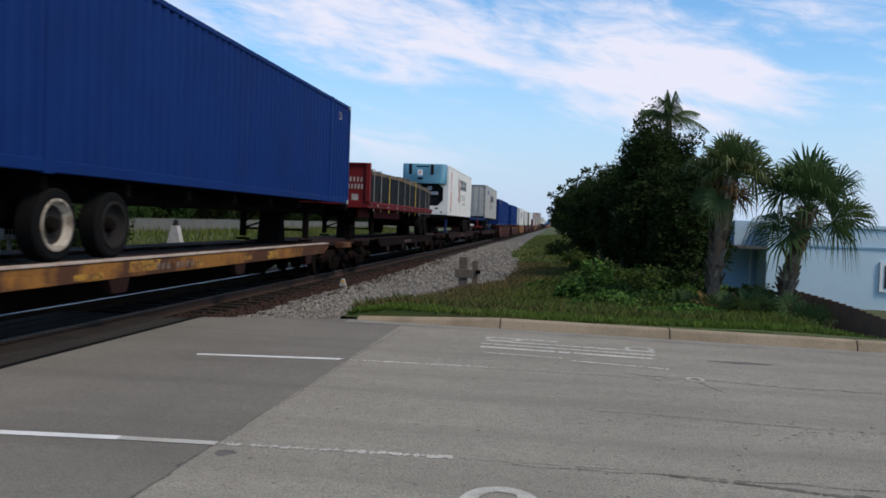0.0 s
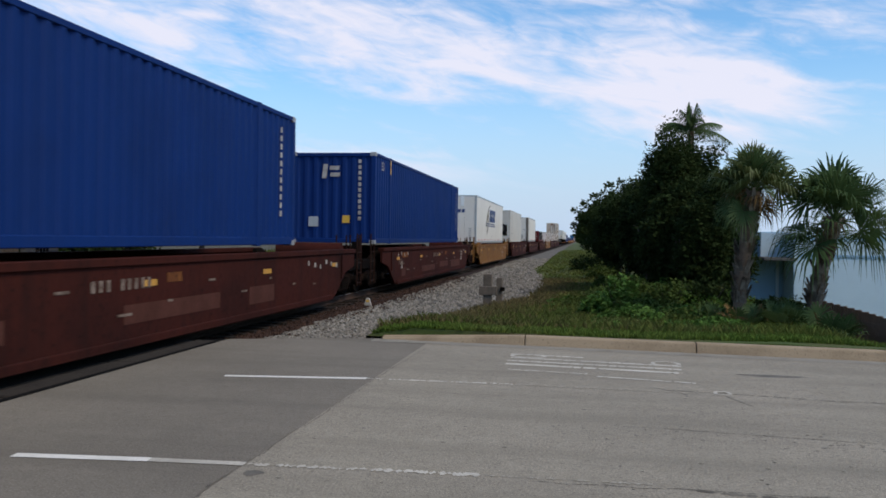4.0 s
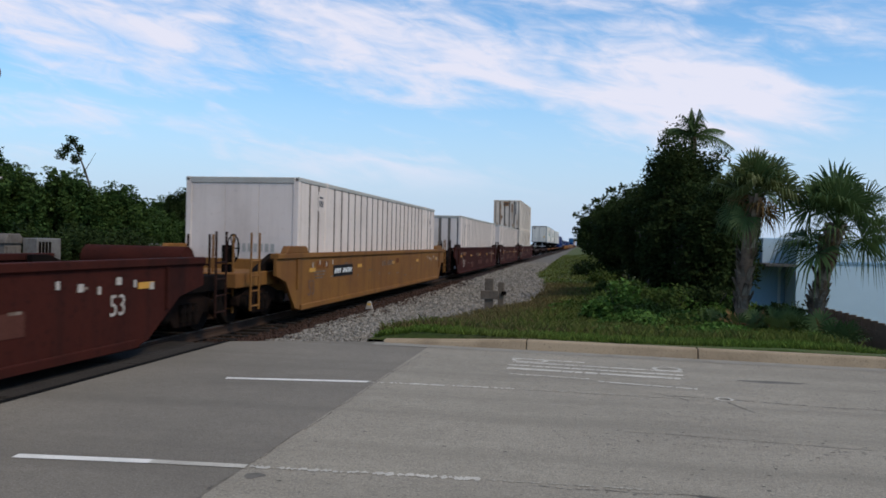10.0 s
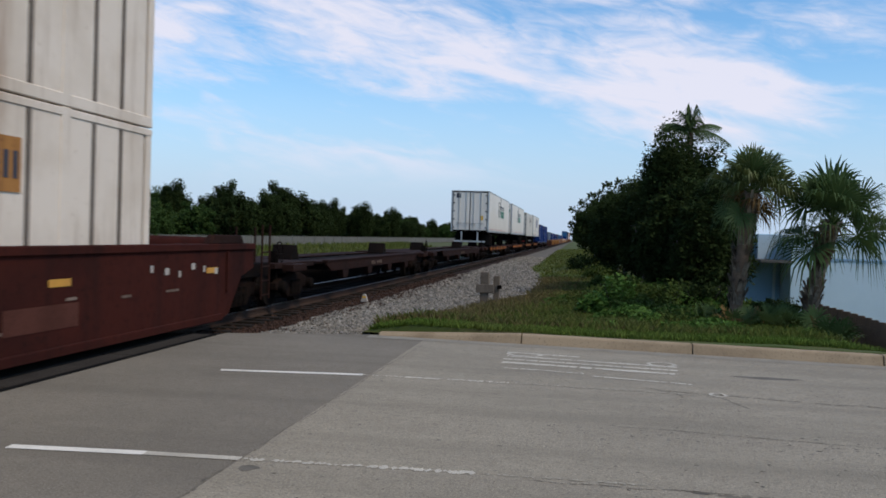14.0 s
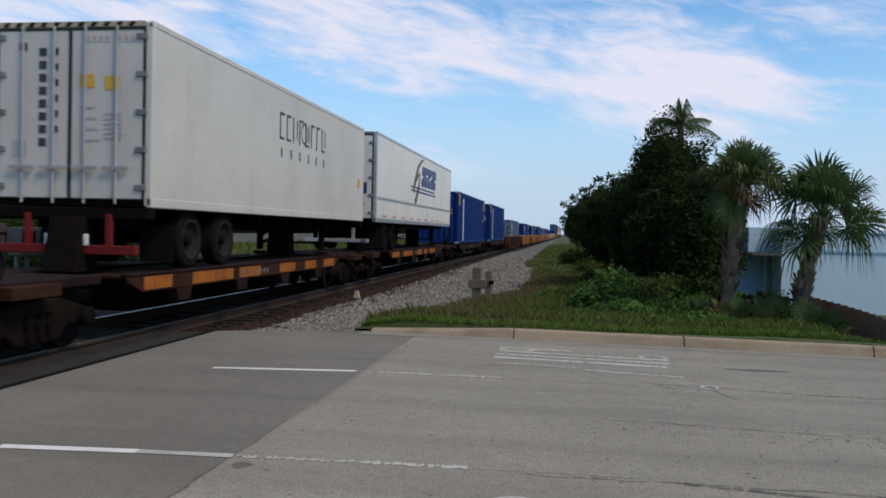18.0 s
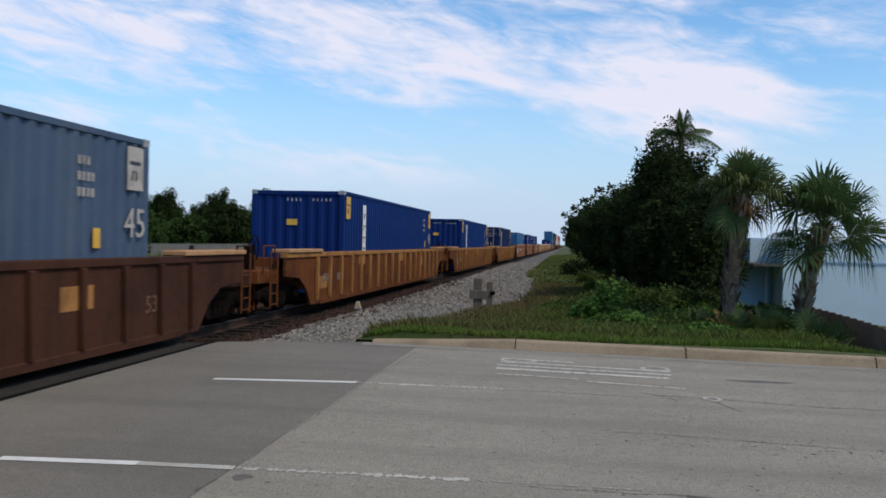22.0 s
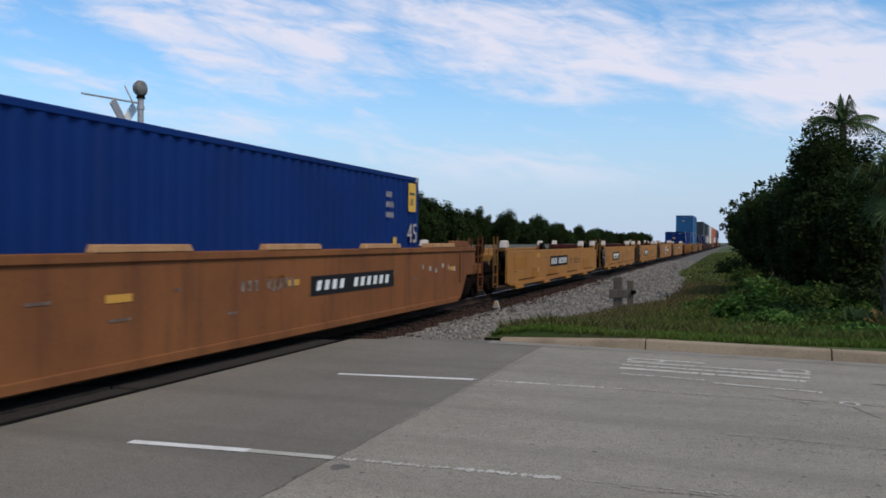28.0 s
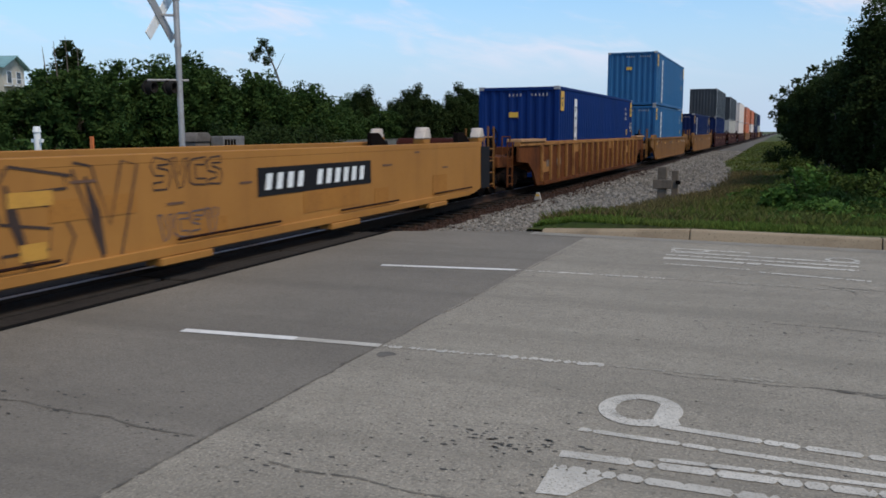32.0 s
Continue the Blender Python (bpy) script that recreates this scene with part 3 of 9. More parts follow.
def words(text, size, where, turn, material, parent, name="lettering", lean=0.0):
    """Lettering in the built-in font, on the side or the end of a thing."""
    cu = bpy.data.curves.new(name, "FONT")
    cu.body, cu.size, cu.extrude, cu.shear, cu.resolution_u = text, size, 0.002, lean, 2
    cu.materials.append(material)
    ob = new(name, cu)
    ob.parent = parent
    ob.matrix_basis = Matrix.Translation(where) @ turn
    return ob


def plates(name, rects, material, parent, face, turn="side", label=""):
    """Thin painted marks: (along, up, width, height, slant) from their lower left corner, on one face of a thing."""
    s = Shape()
    for a, z, w, h, sl in rects:
        q = [(a, z), (a + w, z), (a + w + sl, z + h), (a + sl, z + h)]
        if turn == "side":
            s.prism(q, face, face + 0.004, "x")
        else:
            s.prism(q, face - 0.004, face, "y")
    ob = part(name, s, material, parent, label, smooth=False)
    if len(rects) > 1:
        ob["kind"] = "stuff"
    return ob

# ---- ground, road and track ----


def sheet(name, xs, ys, height, material, label, kind="structure", category="ground"):
    """A ground surface over a grid, with the height as a function of place."""
    s = Shape()
    s.v = [(x, y, height(x, y)) for y in ys for x in xs]
    n = len(xs)
    s.f = [(j * n + i, j * n + i + 1, (j + 1) * n + i + 1, (j + 1) * n + i) for j in range(len(ys) - 1) for i in range(n - 1)]
    return solid(name, s, material, label, category, kind=kind)


def wob(x, y, sc=0.6, amp=0.03):
    return amp * noise.noise(Vector((x * sc, y * sc, 3.7)))


solid("ground", Shape().face([(-3000, -3000, -0.42), (3000, -3000, -0.42), (3000, 3000, -0.42), (-3000, 3000, -0.42)]), EARTH, "rough green and brown open ground", "ground", kind="structure")


def kerb_y(x):
    return 13.02 - 0.072 * (x + 0.8)


XJ = -2.38          # joint between the dark approach and the paler road
road = Shape()
road.prism([(XJ, -14), (60, -14), (60, kerb_y(60)), (20, kerb_y(20)), (XJ, kerb_y(XJ))], -0.35, 0.0, "z")
solid("road", road, CONCRETE, "worn pale grey asphalt road with fine cracks", "road", kind="structure", smooth=False)
app = Shape().prism([(-5.52, -14), (XJ, -14), (XJ, kerb_y(XJ)), (-3.2, 13.28), (-4.2, 13.0), (-5.52, 12.5)], -0.35, -0.001, "z")
solid("road_approach", app, ASPHALT, "darker asphalt apron beside the railway crossing", "road", kind="structure", smooth=False)
solid("road_west", Shape().prism([(-60, -14), (-9.2, -14), (-9.2, 12.4), (-60, 13.5)], -0.35, -0.002, "z"), ASPHALT, "dark asphalt road beyond the railway", "road", kind="structure", smooth=False)

# crossing boards beside and between the rails
boards = base("crossing_deck", "dark weathered timber crossing boards along the rails", "crossing", kind="structure")
BOARD = {}
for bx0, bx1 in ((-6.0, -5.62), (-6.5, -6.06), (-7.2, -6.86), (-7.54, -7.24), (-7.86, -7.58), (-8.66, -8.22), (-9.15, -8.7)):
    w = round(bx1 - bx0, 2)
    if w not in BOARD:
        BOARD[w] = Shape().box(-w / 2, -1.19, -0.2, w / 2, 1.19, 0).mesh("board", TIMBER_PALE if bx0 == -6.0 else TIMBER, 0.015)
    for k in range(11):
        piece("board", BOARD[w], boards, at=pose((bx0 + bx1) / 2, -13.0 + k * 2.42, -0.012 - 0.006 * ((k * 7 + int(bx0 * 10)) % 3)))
solid("crossing_bed", Shape().box(-9.2, -14, -0.4, -5.52, 12.5, -0.16), TAR, "black filler between the crossing boards", "crossing", kind="structure")
solid("rubber_seal", Shape().box(-5.615, -14, -0.2, -5.522, 12.45, 0.004), RUBBER, "black rubber seal along the road edge", "seal", kind="structure")

for rx in (-7.36 - 0.75, -7.36 + 0.75):
    r = base("rail", "rust-brown steel rail with a polished head", "rail", "rails of the track", "structure")
    part("rail_web", Shape().prism([(rx - 0.07, -0.15), (rx + 0.07, -0.15), (rx + 0.07, -0.135), (rx + 0.012, -0.11), (rx + 0.012, -0.03), (rx + 0.036, -0.02), (rx + 0.036, 0.012), (rx - 0.036, 0.012), (rx - 0.036, -0.02), (rx - 0.012, -0.03), (rx - 0.012, -0.11), (rx - 0.07, -0.135)], -150, 900, "y"), RAIL, r, smooth=False)
    part("rail_head", Shape().box(rx - 0.03, -150, 0.012, rx + 0.03, 900, 0.02), RAIL_TOP, r, "polished running surface", smooth=False)
tie = Shape().box(-1.3, -0.11, -0.3, 1.3, 0.11, -0.15).mesh("sleeper", TIE, 0.01)
ties = base("sleeper_row", "dark timber sleepers under the rails", "sleepers", kind="structure")
for k in range(150):
    piece("sleeper", tie, ties, at=pose(-7.36, 12.9 + k * 0.52, random.uniform(-0.01, 0.01), 0, 0, random.uniform(-1, 1)))


def edge_x(y):
    """Where the stones end and the grass begins."""
    return float(np.interp(y, [12.5, 15, 17.4, 20.9, 22.3, 23.2, 25.9, 32.8, 40, 47, 60, 120, 300, 900], [-3.3, -3.3, -3.2, -2.6, -2.2, -1.9, -1.5, -1.3, -2.0, -2.9, -3.0, -3.3, -4.2, -4.2]))


def bed_z(x, y):
    d = abs(x + 7.36)
    z = -0.2 if d < 1.5 else float(np.interp(d, [1.5, 2.2, 4.6, 6.0], [-0.17, -0.13, -0.10, -0.16]))
    return z + wob(x, y, 2.1, 0.03) + wob(x, y, 0.5, 0.03)


ys_far = list(np.arange(12.3, 60, 0.35)) + list(np.linspace(60, 160, 80)) + list(np.linspace(170, 900, 60))
sheet("track_bed", np.linspace(-9.6, -5.15, 22), ys_far, bed_z, BED_RUST, "rust-stained stone bed under the track, coloured darker for shade")
sheet("ballast_shoulder", np.linspace(-5.2, -0.9, 30), ys_far, lambda x, y: bed_z(x, y) + 0.004 - (0.25 if x > edge_x(y) + 0.5 else 0), BED, "pale grey stone shoulder beside the track")
sheet("track_bed_south", np.linspace(-10.5, -4.0, 14), np.linspace(-150, -13.9, 60), bed_z, BED_RUST, "rust-stained stone bed under the track, coloured darker for shade")


def rocks(name, n, area, size, material, label, seed):
    """Loose broken stones, uncounted, lying on the bed."""
    rnd = random.Random(seed)
    s = Shape()
    k = 0
    while k < n:
        x, y = area(rnd)
        r = size * rnd.uniform(0.5, 1.35) * (1.0 + max(0, y - 25) * 0.02)
        z = bed_z(x, y)
        i = len(s.v)
        ph = rnd.uniform(0, 6.28)
        top = [(x + r * rnd.uniform(0.3, 0.6) * math.cos(ph + a), y + r * rnd.uniform(0.3, 0.6) * math.sin(ph + a), z + r * rnd.uniform(0.5, 0.95)) for a in (0, 2.1, 4.2)]
        low = [(x + r * rnd.uniform(0.8, 1.2) * math.cos(ph + a), y + r * rnd.uniform(0.8, 1.2) * math.sin(ph + a), z + r * rnd.uniform(-0.1, 0.25)) for a in (0, 1.5, 3.1, 4.7)]
        s.v += top + low
        s.f += [(i, i + 1, i + 2), (i, i + 3, i + 4, i + 1), (i + 1, i + 4, i + 5), (i + 1, i + 5, i + 6, i + 2), (i + 2, i + 6, i + 3, i)]
        k += 1
    return solid(name, s, material, label, "stones", kind="stuff", smooth=False)


def shoulder_area(rnd):
    y = 12.75 + 62 * rnd.random() ** 2.1
    return rnd.uniform(-5.25, edge_x(y) + rnd.gauss(0.05, 0.25)), max(y, 12.6 + 0)


rocks("ballast_stones", 19000, shoulder_area, 0.052, STONE, "loose pale grey broken ballast stones", 5)
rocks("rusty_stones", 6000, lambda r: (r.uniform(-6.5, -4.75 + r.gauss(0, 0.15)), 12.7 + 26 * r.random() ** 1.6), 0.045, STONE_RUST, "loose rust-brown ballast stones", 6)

# kerb: cast lengths with open joints
kerb = base("kerb", "worn concrete kerb with grime along its foot", "kerb", kind="structure")
kx = -3.18
for k, ln in enumerate([2.33, 2.56, 2.6, 2.6, 2.6, 2.6, 2.6, 2.6, 2.6, 2.6, 2.6, 2.6]):
    a, b = kx + 0.008, kx + ln - 0.008
    ya, yb = kerb_y(a), kerb_y(b)
    lift = 0.0 if k else 0.10
    s = Shape()
    prof = [(0.0, -0.25), (-0.03, 0.004), (0.015, 0.13), (0.04, 0.15), (0.19, 0.15), (0.2, -0.25)]
    for xx, yy, cut in ((a, ya, lift), (b, yb, 0.0)):
        s.v += [(xx, yy + p, min(z, 0.15 - cut) if z > 0.01 else z) for p, z in prof]
    s.f = [tuple(range(6)), tuple(range(11, 5, -1))] + [(j, 6 + j, 6 + (j + 1) % 6, (j + 1) % 6) for j in range(6)]
    part("kerb_stone", s, KERB, kerb, bevel=0.006, smooth=False)
    kx += ln
gut = Shape()
for a, b in zip(np.linspace(-3.3, 26, 14), np.linspace(-3.3, 26, 14)[1:]):
    gut.face([(a, kerb_y(a) - 0.32 + wob(a, 0, 1.0, 0.05), 0.004), (b, kerb_y(b) - 0.32 + wob(b, 0, 1.0, 0.05), 0.004), (b, kerb_y(b) - 0.02, 0.005), (a, kerb_y(a) - 0.02, 0.005)])
solid("gutter_strip", gut, surface("gutter_grime", (0.25, 0.225, 0.185), (0.19, 0.165, 0.13), (0.12, 0.1, 0.08), rough=0.95, big=2, fine=25, world_space=True), "sandy grime along the foot of the kerb", "gutter", kind="structure", smooth=False)


CRACK = surface("crack_grime", (0.085, 0.075, 0.062), (0.17, 0.15, 0.12), (0.055, 0.05, 0.042), rough=0.95, big=5, fine=20, lo=0.38, hi=0.55, spec=0.2, world_space=True)


def stripe(name, pts, w, material, label, z=0.004, ragged=0.0, seed=1):
    """A painted or worn line on the road through points: one strip, ragged where it is worn."""
    rnd = random.Random(seed)
    s = Shape()
    run = []
    for (x0, y0), (x1, y1) in zip(pts, pts[1:]):
        n = max(1, int(math.hypot(x1 - x0, y1 - y0) / 0.018)) if ragged else 1
        run += [(x0 + (x1 - x0) * k / n, y0 + (y1 - y0) * k / n) for k in range(n)]
    run.append(pts[-1])
    for k, (x, y) in enumerate(run):
        a, b = run[max(k - 1, 0)], run[min(k + 1, len(run) - 1)]
        d = Vector((b[0] - a[0], b[1] - a[1])).normalized()
        pinch = bool(ragged) and rnd.random() < 0.07 + 0.2 * min(ragged, 1.2)
        for sg in (-1, 1):
            j = w * 0.02 if pinch else w / 2 * (1 - (rnd.uniform(0.5, 0.95) if rnd.random() < 0.28 * min(ragged, 2.5) else rnd.random() * 0.1) if ragged else 1)
            s.v.append((x - sg * d.y * j, y + sg * d.x * j, z))
    s.f = [(2 * k, 2 * k + 1, 2 * k + 3, 2 * k + 2) for k in range(len(run) - 1)]
    return solid(name, s, material, label, "road marking", "road markings", smooth=False)


stripe("lane_line", [(-4.13, 5.555), (-3.1, 5.655)], 0.105, LINE_NEW, "fresh white lane line on the dark asphalt")
stripe("lane_line", [(-3.1, 5.655), (-2.38, 5.70)], 0.095, LINE_OLD, "faded white lane line")
stripe("lane_line", [(-2.36, 5.70), (-1.55, 5.745)], 0.085, LINE_OLD, "worn and broken white lane line", ragged=1.6, seed=3)
stripe("lane_line", [(-1.55, 5.745), (-0.68, 5.785)], 0.1, LINE_OLD, "worn and broken white lane line", ragged=1.1, seed=8)
stripe("lane_line", [(-0.64, 5.79), (0.5, 5.815)], 0.05, PAINT_FAINT, "almost worn away lane line", ragged=2.2, seed=4)
stripe("lane_line", [(-4.11, 9.21), (-2.46, 9.45)], 0.105, LINE_NEW, "fresh white lane line on the dark asphalt")
stripe("lane_line", [(-2.46, 9.45), (-0.75, 9.49)], 0.085, LINE_OLD, "worn and broken white lane line", ragged=1.3, seed=5)
stripe("lane_line", [(-0.72, 9.49), (1.3, 9.42)], 0.055, PAINT_FAINT, "almost worn away lane line", ragged=1.4, seed=6)


def ring(name, cx, cy, rx, ry, w, material, label, z=0.0045, hole=True, seed=2):
    rnd = random.Random(seed)
    s = Shape()
    n = 72
    for k in range(n):
        a0, a1 = 2 * math.pi * k / n, 2 * math.pi * (k + 1) / n
        j0 = 1 + rnd.uniform(-0.16, 0.16)

        s.face([(cx + rx * math.cos(a0), cy + ry * math.sin(a0), z), (cx + rx * math.cos(a1), cy + ry * math.sin(a1), z), (cx + (rx - w) * math.cos(a1), cy + (ry - w * j0) * math.sin(a1), z), (cx + (rx - w) * math.cos(a0), cy + (ry - w) * math.sin(a0), z)])
    return solid(name, s, material, label, "road marking", "road markings", smooth=False)


# worn stop-ahead lettering, long strokes along the lane
for k, (y, x0, x1, w, rg) in enumerate(((11.98, -0.98, 0.05, 0.09, 0.1), (11.62, -0.95, 1.33, 0.11, 0.12), (11.32, -0.98, 1.3, 0.11, 0.1), (11.02, -0.97, 1.28, 0.14, 0.08), (10.55, -0.9, 0.1, 0.07, 0.35), (10.3, 0.2, 1.35, 0.09, 0.2))):
    stripe("road_lettering", [(x0, y - 0.02 * x0), (x1, y - 0.09 * (x1 + 1))], w, LINE_OLD, "worn white stretched road lettering", z=0.0042, ragged=rg, seed=20 + k)
ring("road_lettering", -0.72, 11.85, 0.26, 0.17, 0.06, LINE_OLD, "worn white stretched road lettering")
ring("road_lettering", 1.15, 11.62, 0.2, 0.2, 0.06, LINE_OLD, "worn white stretched road lettering")
ring("road_lettering", -0.30, 4.93, 0.24, 0.29, 0.1, LINE_OLD, "worn white loop of road lettering")
solid("road_lettering", Shape().face([(-0.2, 5.12, 0.0046), (-0.12, 5.0, 0.0046), (-0.05, 4.74, 0.0046), (-0.14, 4.67, 0.0046), (-0.21, 4.8, 0.0046)]), LINE_OLD, "worn white shoulder of the lettering", "road marking", "road markings", smooth=False)
for k, (pts, w, rg) in enumerate((([(-0.2, 4.70), (0.45, 4.64), (1.6, 4.60)], 0.075, 0.05), ([(-0.56, 4.48), (0.4, 4.43), (1.6, 4.38)], 0.06, 0.08), ([(-0.57, 4.10), (0.4, 4.14), (1.6, 4.19)], 0.09, 0.08), ([(-0.1, 4.2), (0.6, 4.25), (1.6, 4.29)], 0.05, 0.12), ([(-0.56, 3.92), (0.2, 3.92), (1.6, 3.98)], 0.085, 0.08))):
    stripe("road_lettering", pts, w, LINE_OLD, "worn white stretched road lettering", z=0.0042, ragged=rg, seed=40 + k)
solid("road_lettering", Shape().face([(-0.57, 3.9, 0.0047), (-0.3, 3.88, 0.0047), (-0.42, 3.62, 0.0047), (-0.56, 3.6, 0.0047)]), LINE_OLD, "worn white foot of the lettering", "road marking", "road markings", smooth=False)




def crack(pts, w, seed, label="thin dark crack in the road"):
    rnd = random.Random(seed)
    fine_ = []
    for (x0, y0), (x1, y1) in zip(pts, pts[1:]):
        n = max(2, int(math.hypot(x1 - x0, y1 - y0) / 0.22))
        fine_ += [(x0 + (x1 - x0) * k / n + rnd.gauss(0, 0.014), y0 + (y1 - y0) * k / n + rnd.gauss(0, 0.014)) for k in range(n)]
    fine_.append(pts[-1])
    return stripe("road_crack", fine_, w, CRACK, label, z=0.003, ragged=0.65, seed=seed)


crack([(XJ, -4), (XJ, 2), (XJ - 0.02, 5.6)], 0.026, 11, "dark joint between two asphalt surfaces")
crack([(XJ, 5.6), (XJ + 0.02, 9.4), (XJ + 0.1, 12.3)], 0.014, 12, "dark joint between two asphalt surfaces")
crack([(-5.3, 3.5), (-3.8, 3.7), (-2.45, 3.62)], 0.022, 13)
crack([(-0.3, 5.72), (0.9, 5.74), (3.0, 5.75), (7.0, 5.7)], 0.014, 14)
crack([(0.75, 5.75), (2.2, 5.55), (6.0, 5.3)], 0.06, 15, "dark worn strip along the lane")
crack([(1.0, 9.55), (2.5, 9.35), (6.5, 9.2), (12, 9.0)], 0.025, 16)
crack([(0.85, 9.7), (1.15, 9.3)], 0.02, 17)
crack([(1.55, 9.3), (1.75, 8.8)], 0.02, 18)
crack([(0.4, 7.6), (3.5, 7.3), (9, 7.0)], 0.012, 19)
crack([(-1.9, 3.45), (-0.6, 3.4), (-0.62, 3.0)], 0.02, 21)
ring("road_stud", 1.55, 9.5, 0.1, 0.12, 0.04, LINE_OLD, "small worn white ring on the road")
rnd_p = random.Random(77)
pits = Shape()
for k in range(900):
    x, y = rnd_p.uniform(-2.2, 5.5), rnd_p.uniform(3.0, 12.3)
    if k > 780:
        x, y = rnd_p.uniform(-2.1, 0.3), rnd_p.gauss(3.55, 0.3)
    elif k > 700:
        x, y = rnd_p.gauss(-0.85, 0.2), rnd_p.gauss(4.15, 0.08)
    elif k > 600:
        x, y = rnd_p.uniform(-0.3, 3.5), rnd_p.gauss(7.4, 0.15)
    elif k > 500:
        x, y = rnd_p.uniform(-5.2, -2.5), rnd_p.gauss(3.75, 0.2)
    r = 0.004 + 0.009 * rnd_p.random() ** 2
    pits.face([(x + r * rnd_p.uniform(0.9, 2.4) * math.cos(a), y + r * rnd_p.uniform(0.6, 1.2) * math.sin(a), 0.0025) for a in (0.2, 1.3, 2.4, 3.5, 4.6, 5.7)])
solid("road_pits", pits, TAR, "small dark pits and tar spots in the road", "road wear", kind="stuff", smooth=False)
patch = Shape()
for cx, cy, rx, ry in ((-2.24, 5.5, 0.08, 0.08), (2.35, 10.9, 0.45, 0.1), (2.7, 5.55, 0.7, 0.07)):
    patch.face([(cx + rx * rnd_p.uniform(0.75, 1.1) * math.cos(a), cy + ry * rnd_p.uniform(0.75, 1.1) * math.sin(a), 0.0022) for a in np.linspace(0, 6.0, 13)])
solid("road_stains", patch, surface("dark_stain", (0.11, 0.096, 0.078), (0.17, 0.15, 0.12), (0.075, 0.067, 0.055), rough=0.9, big=3, fine=30, world_space=True), "dark irregular stains on the road", "road wear", kind="stuff", smooth=False)

# verge behind the kerb
xv = list(np.linspace(-4.4, 0, 45)) + list(np.linspace(0.3, 12, 36)) + list(np.linspace(13, 60, 16))


def verge_z(x, y):
    k = kerb_y(x) + 0.19
    z = 0.145 - 0.055 * min(max(y - k - 0.5, 0), 4) + wob(x, y, 0.5, 0.05) + wob(x, y, 2.0, 0.02)
    if x < edge_x(y) + 0.6:
        z -= 0.16 * min(1, (edge_x(y) + 0.6 - x) / 0.9)
    return z - 0.5 * max(0, min(1, (x - 4.1) / 1.1)) * max(0, min(1, (y - k - 0.25) / 0.8)) - 0.3 * max(0, min(1, (x - 6) / 8))


vs = Shape()
vy = [0, 0.02, 0.3, 0.8] + list(np.linspace(1.4, 30, 42)) + list(np.linspace(31.5, 60, 16)) + list(np.linspace(65, 300, 24)) + [400, 600]
vs.v = [(x, kerb_y(min(x, 26)) + 0.19 + d, verge_z(x, kerb_y(min(x, 26)) + 0.19 + d) if d else 0.02) for d in vy for x in xv]
nv = len(xv)
vs.v = [(x, y, z if x > -3.6 or y > 15 else z - 0.3) for x, y, z in vs.v]
vs.f = [(j * nv + i, j * nv + i + 1, (j + 1) * nv + i + 1, (j + 1) * nv + i) for j in range(len(vy) - 1) for i in range(nv - 1)]
solid("verge", vs, VERGE, "grassy verge of soil and low weeds", "ground", kind="structure")

# ---- the train ----
LETTER_MAROON = surface("faded_maroon", (0.17, 0.1, 0.1), (0.22, 0.15, 0.14), rough=0.7, bump=0)
PLATE_YELLOW = surface("faded_plate", (0.5, 0.25, 0.035), (0.42, 0.2, 0.035), rough=0.7, big=4)
GUIDE_PALE = surface("guide_pale", (0.52, 0.44, 0.37), (0.42, 0.34, 0.28), (0.25, 0.18, 0.14), rough=0.8, big=5)
CAP_TAN = surface("worn_tan_cap", (0.42, 0.23, 0.11), (0.32, 0.16, 0.075), (0.18, 0.08, 0.04), rough=0.8, big=2, spec=0.2)
DULL_YELLOW = surface("worn_yellow", (0.4, 0.2, 0.03), (0.22, 0.1, 0.026), (0.07, 0.035, 0.018), rough=0.8, big=3, fine=14, lo=0.42, hi=0.58, spec=0.2, worn=(0.5, 0.62))
# Dirty rims, coloured darker still for the shade under the loads.
DARK_RIM = surface("dark_rim", (0.02, 0.017, 0.015), (0.011, 0.01, 0.009), rough=0.9, spec=0.15)
TAN_MARK = surface("tan_mark", (0.14, 0.062, 0.03), (0.085, 0.036, 0.02), (0.07, 0.03, 0.02), rough=0.85, big=3, fine=16, streak=0.4, spec=0.2)
TX = -7.36          # centre line of the track
HALF = 1.30         # half the width of a load
MOVING = []         # things of the train and the place of each along it


def aboard(ob, u):
    MOVING.append((ob, u))
    ob.matrix_basis = pose(TX, u, 0)
    return ob


def wheel_mesh():
    s = Shape().lathe_x([(-0.09, 0.07), (-0.09, 0.40), (-0.07, 0.415), (0.03, 0.405), (0.035, 0.45), (0.06, 0.45), (0.065, 0.40), (0.02, 0.36), (0.02, 0.15), (0.05, 0.12), (0.05, 0.05)], 28)
    return s.mesh("wheel", WHEEL)


def frame_mesh():
    """The cast side frame of a truck: an arch over two bearings with a sprung middle."""
    poly = [(-1.12, 0.52), (-1.12, 0.36), (-0.80, 0.32), (-0.62, 0.36), (-0.40, 0.17), (0.40, 0.17), (0.62, 0.36), (0.80, 0.32), (1.12, 0.36), (1.12, 0.52),
            (0.80, 0.60), (0.42, 0.70), (-0.42, 0.70), (-0.80, 0.60)]
    s = Shape().prism(poly, -0.075, 0.075, "x")
    return s.mesh("side_frame", TRUCK, 0.02)


def spring_mesh():
    s = Shape()
    for y in (-0.2, 0.0, 0.2):
        s.lathe_x([(0.0, 0.05), (0.02, 0.09), (0.06, 0.09), (0.07, 0.06)], 12, 0.06, y, 0.44)
        s.tube([(0.09, y, 0.26), (0.09, y, 0.55)], 0.065, 8)
    return s.mesh("spring_nest", UNDER)


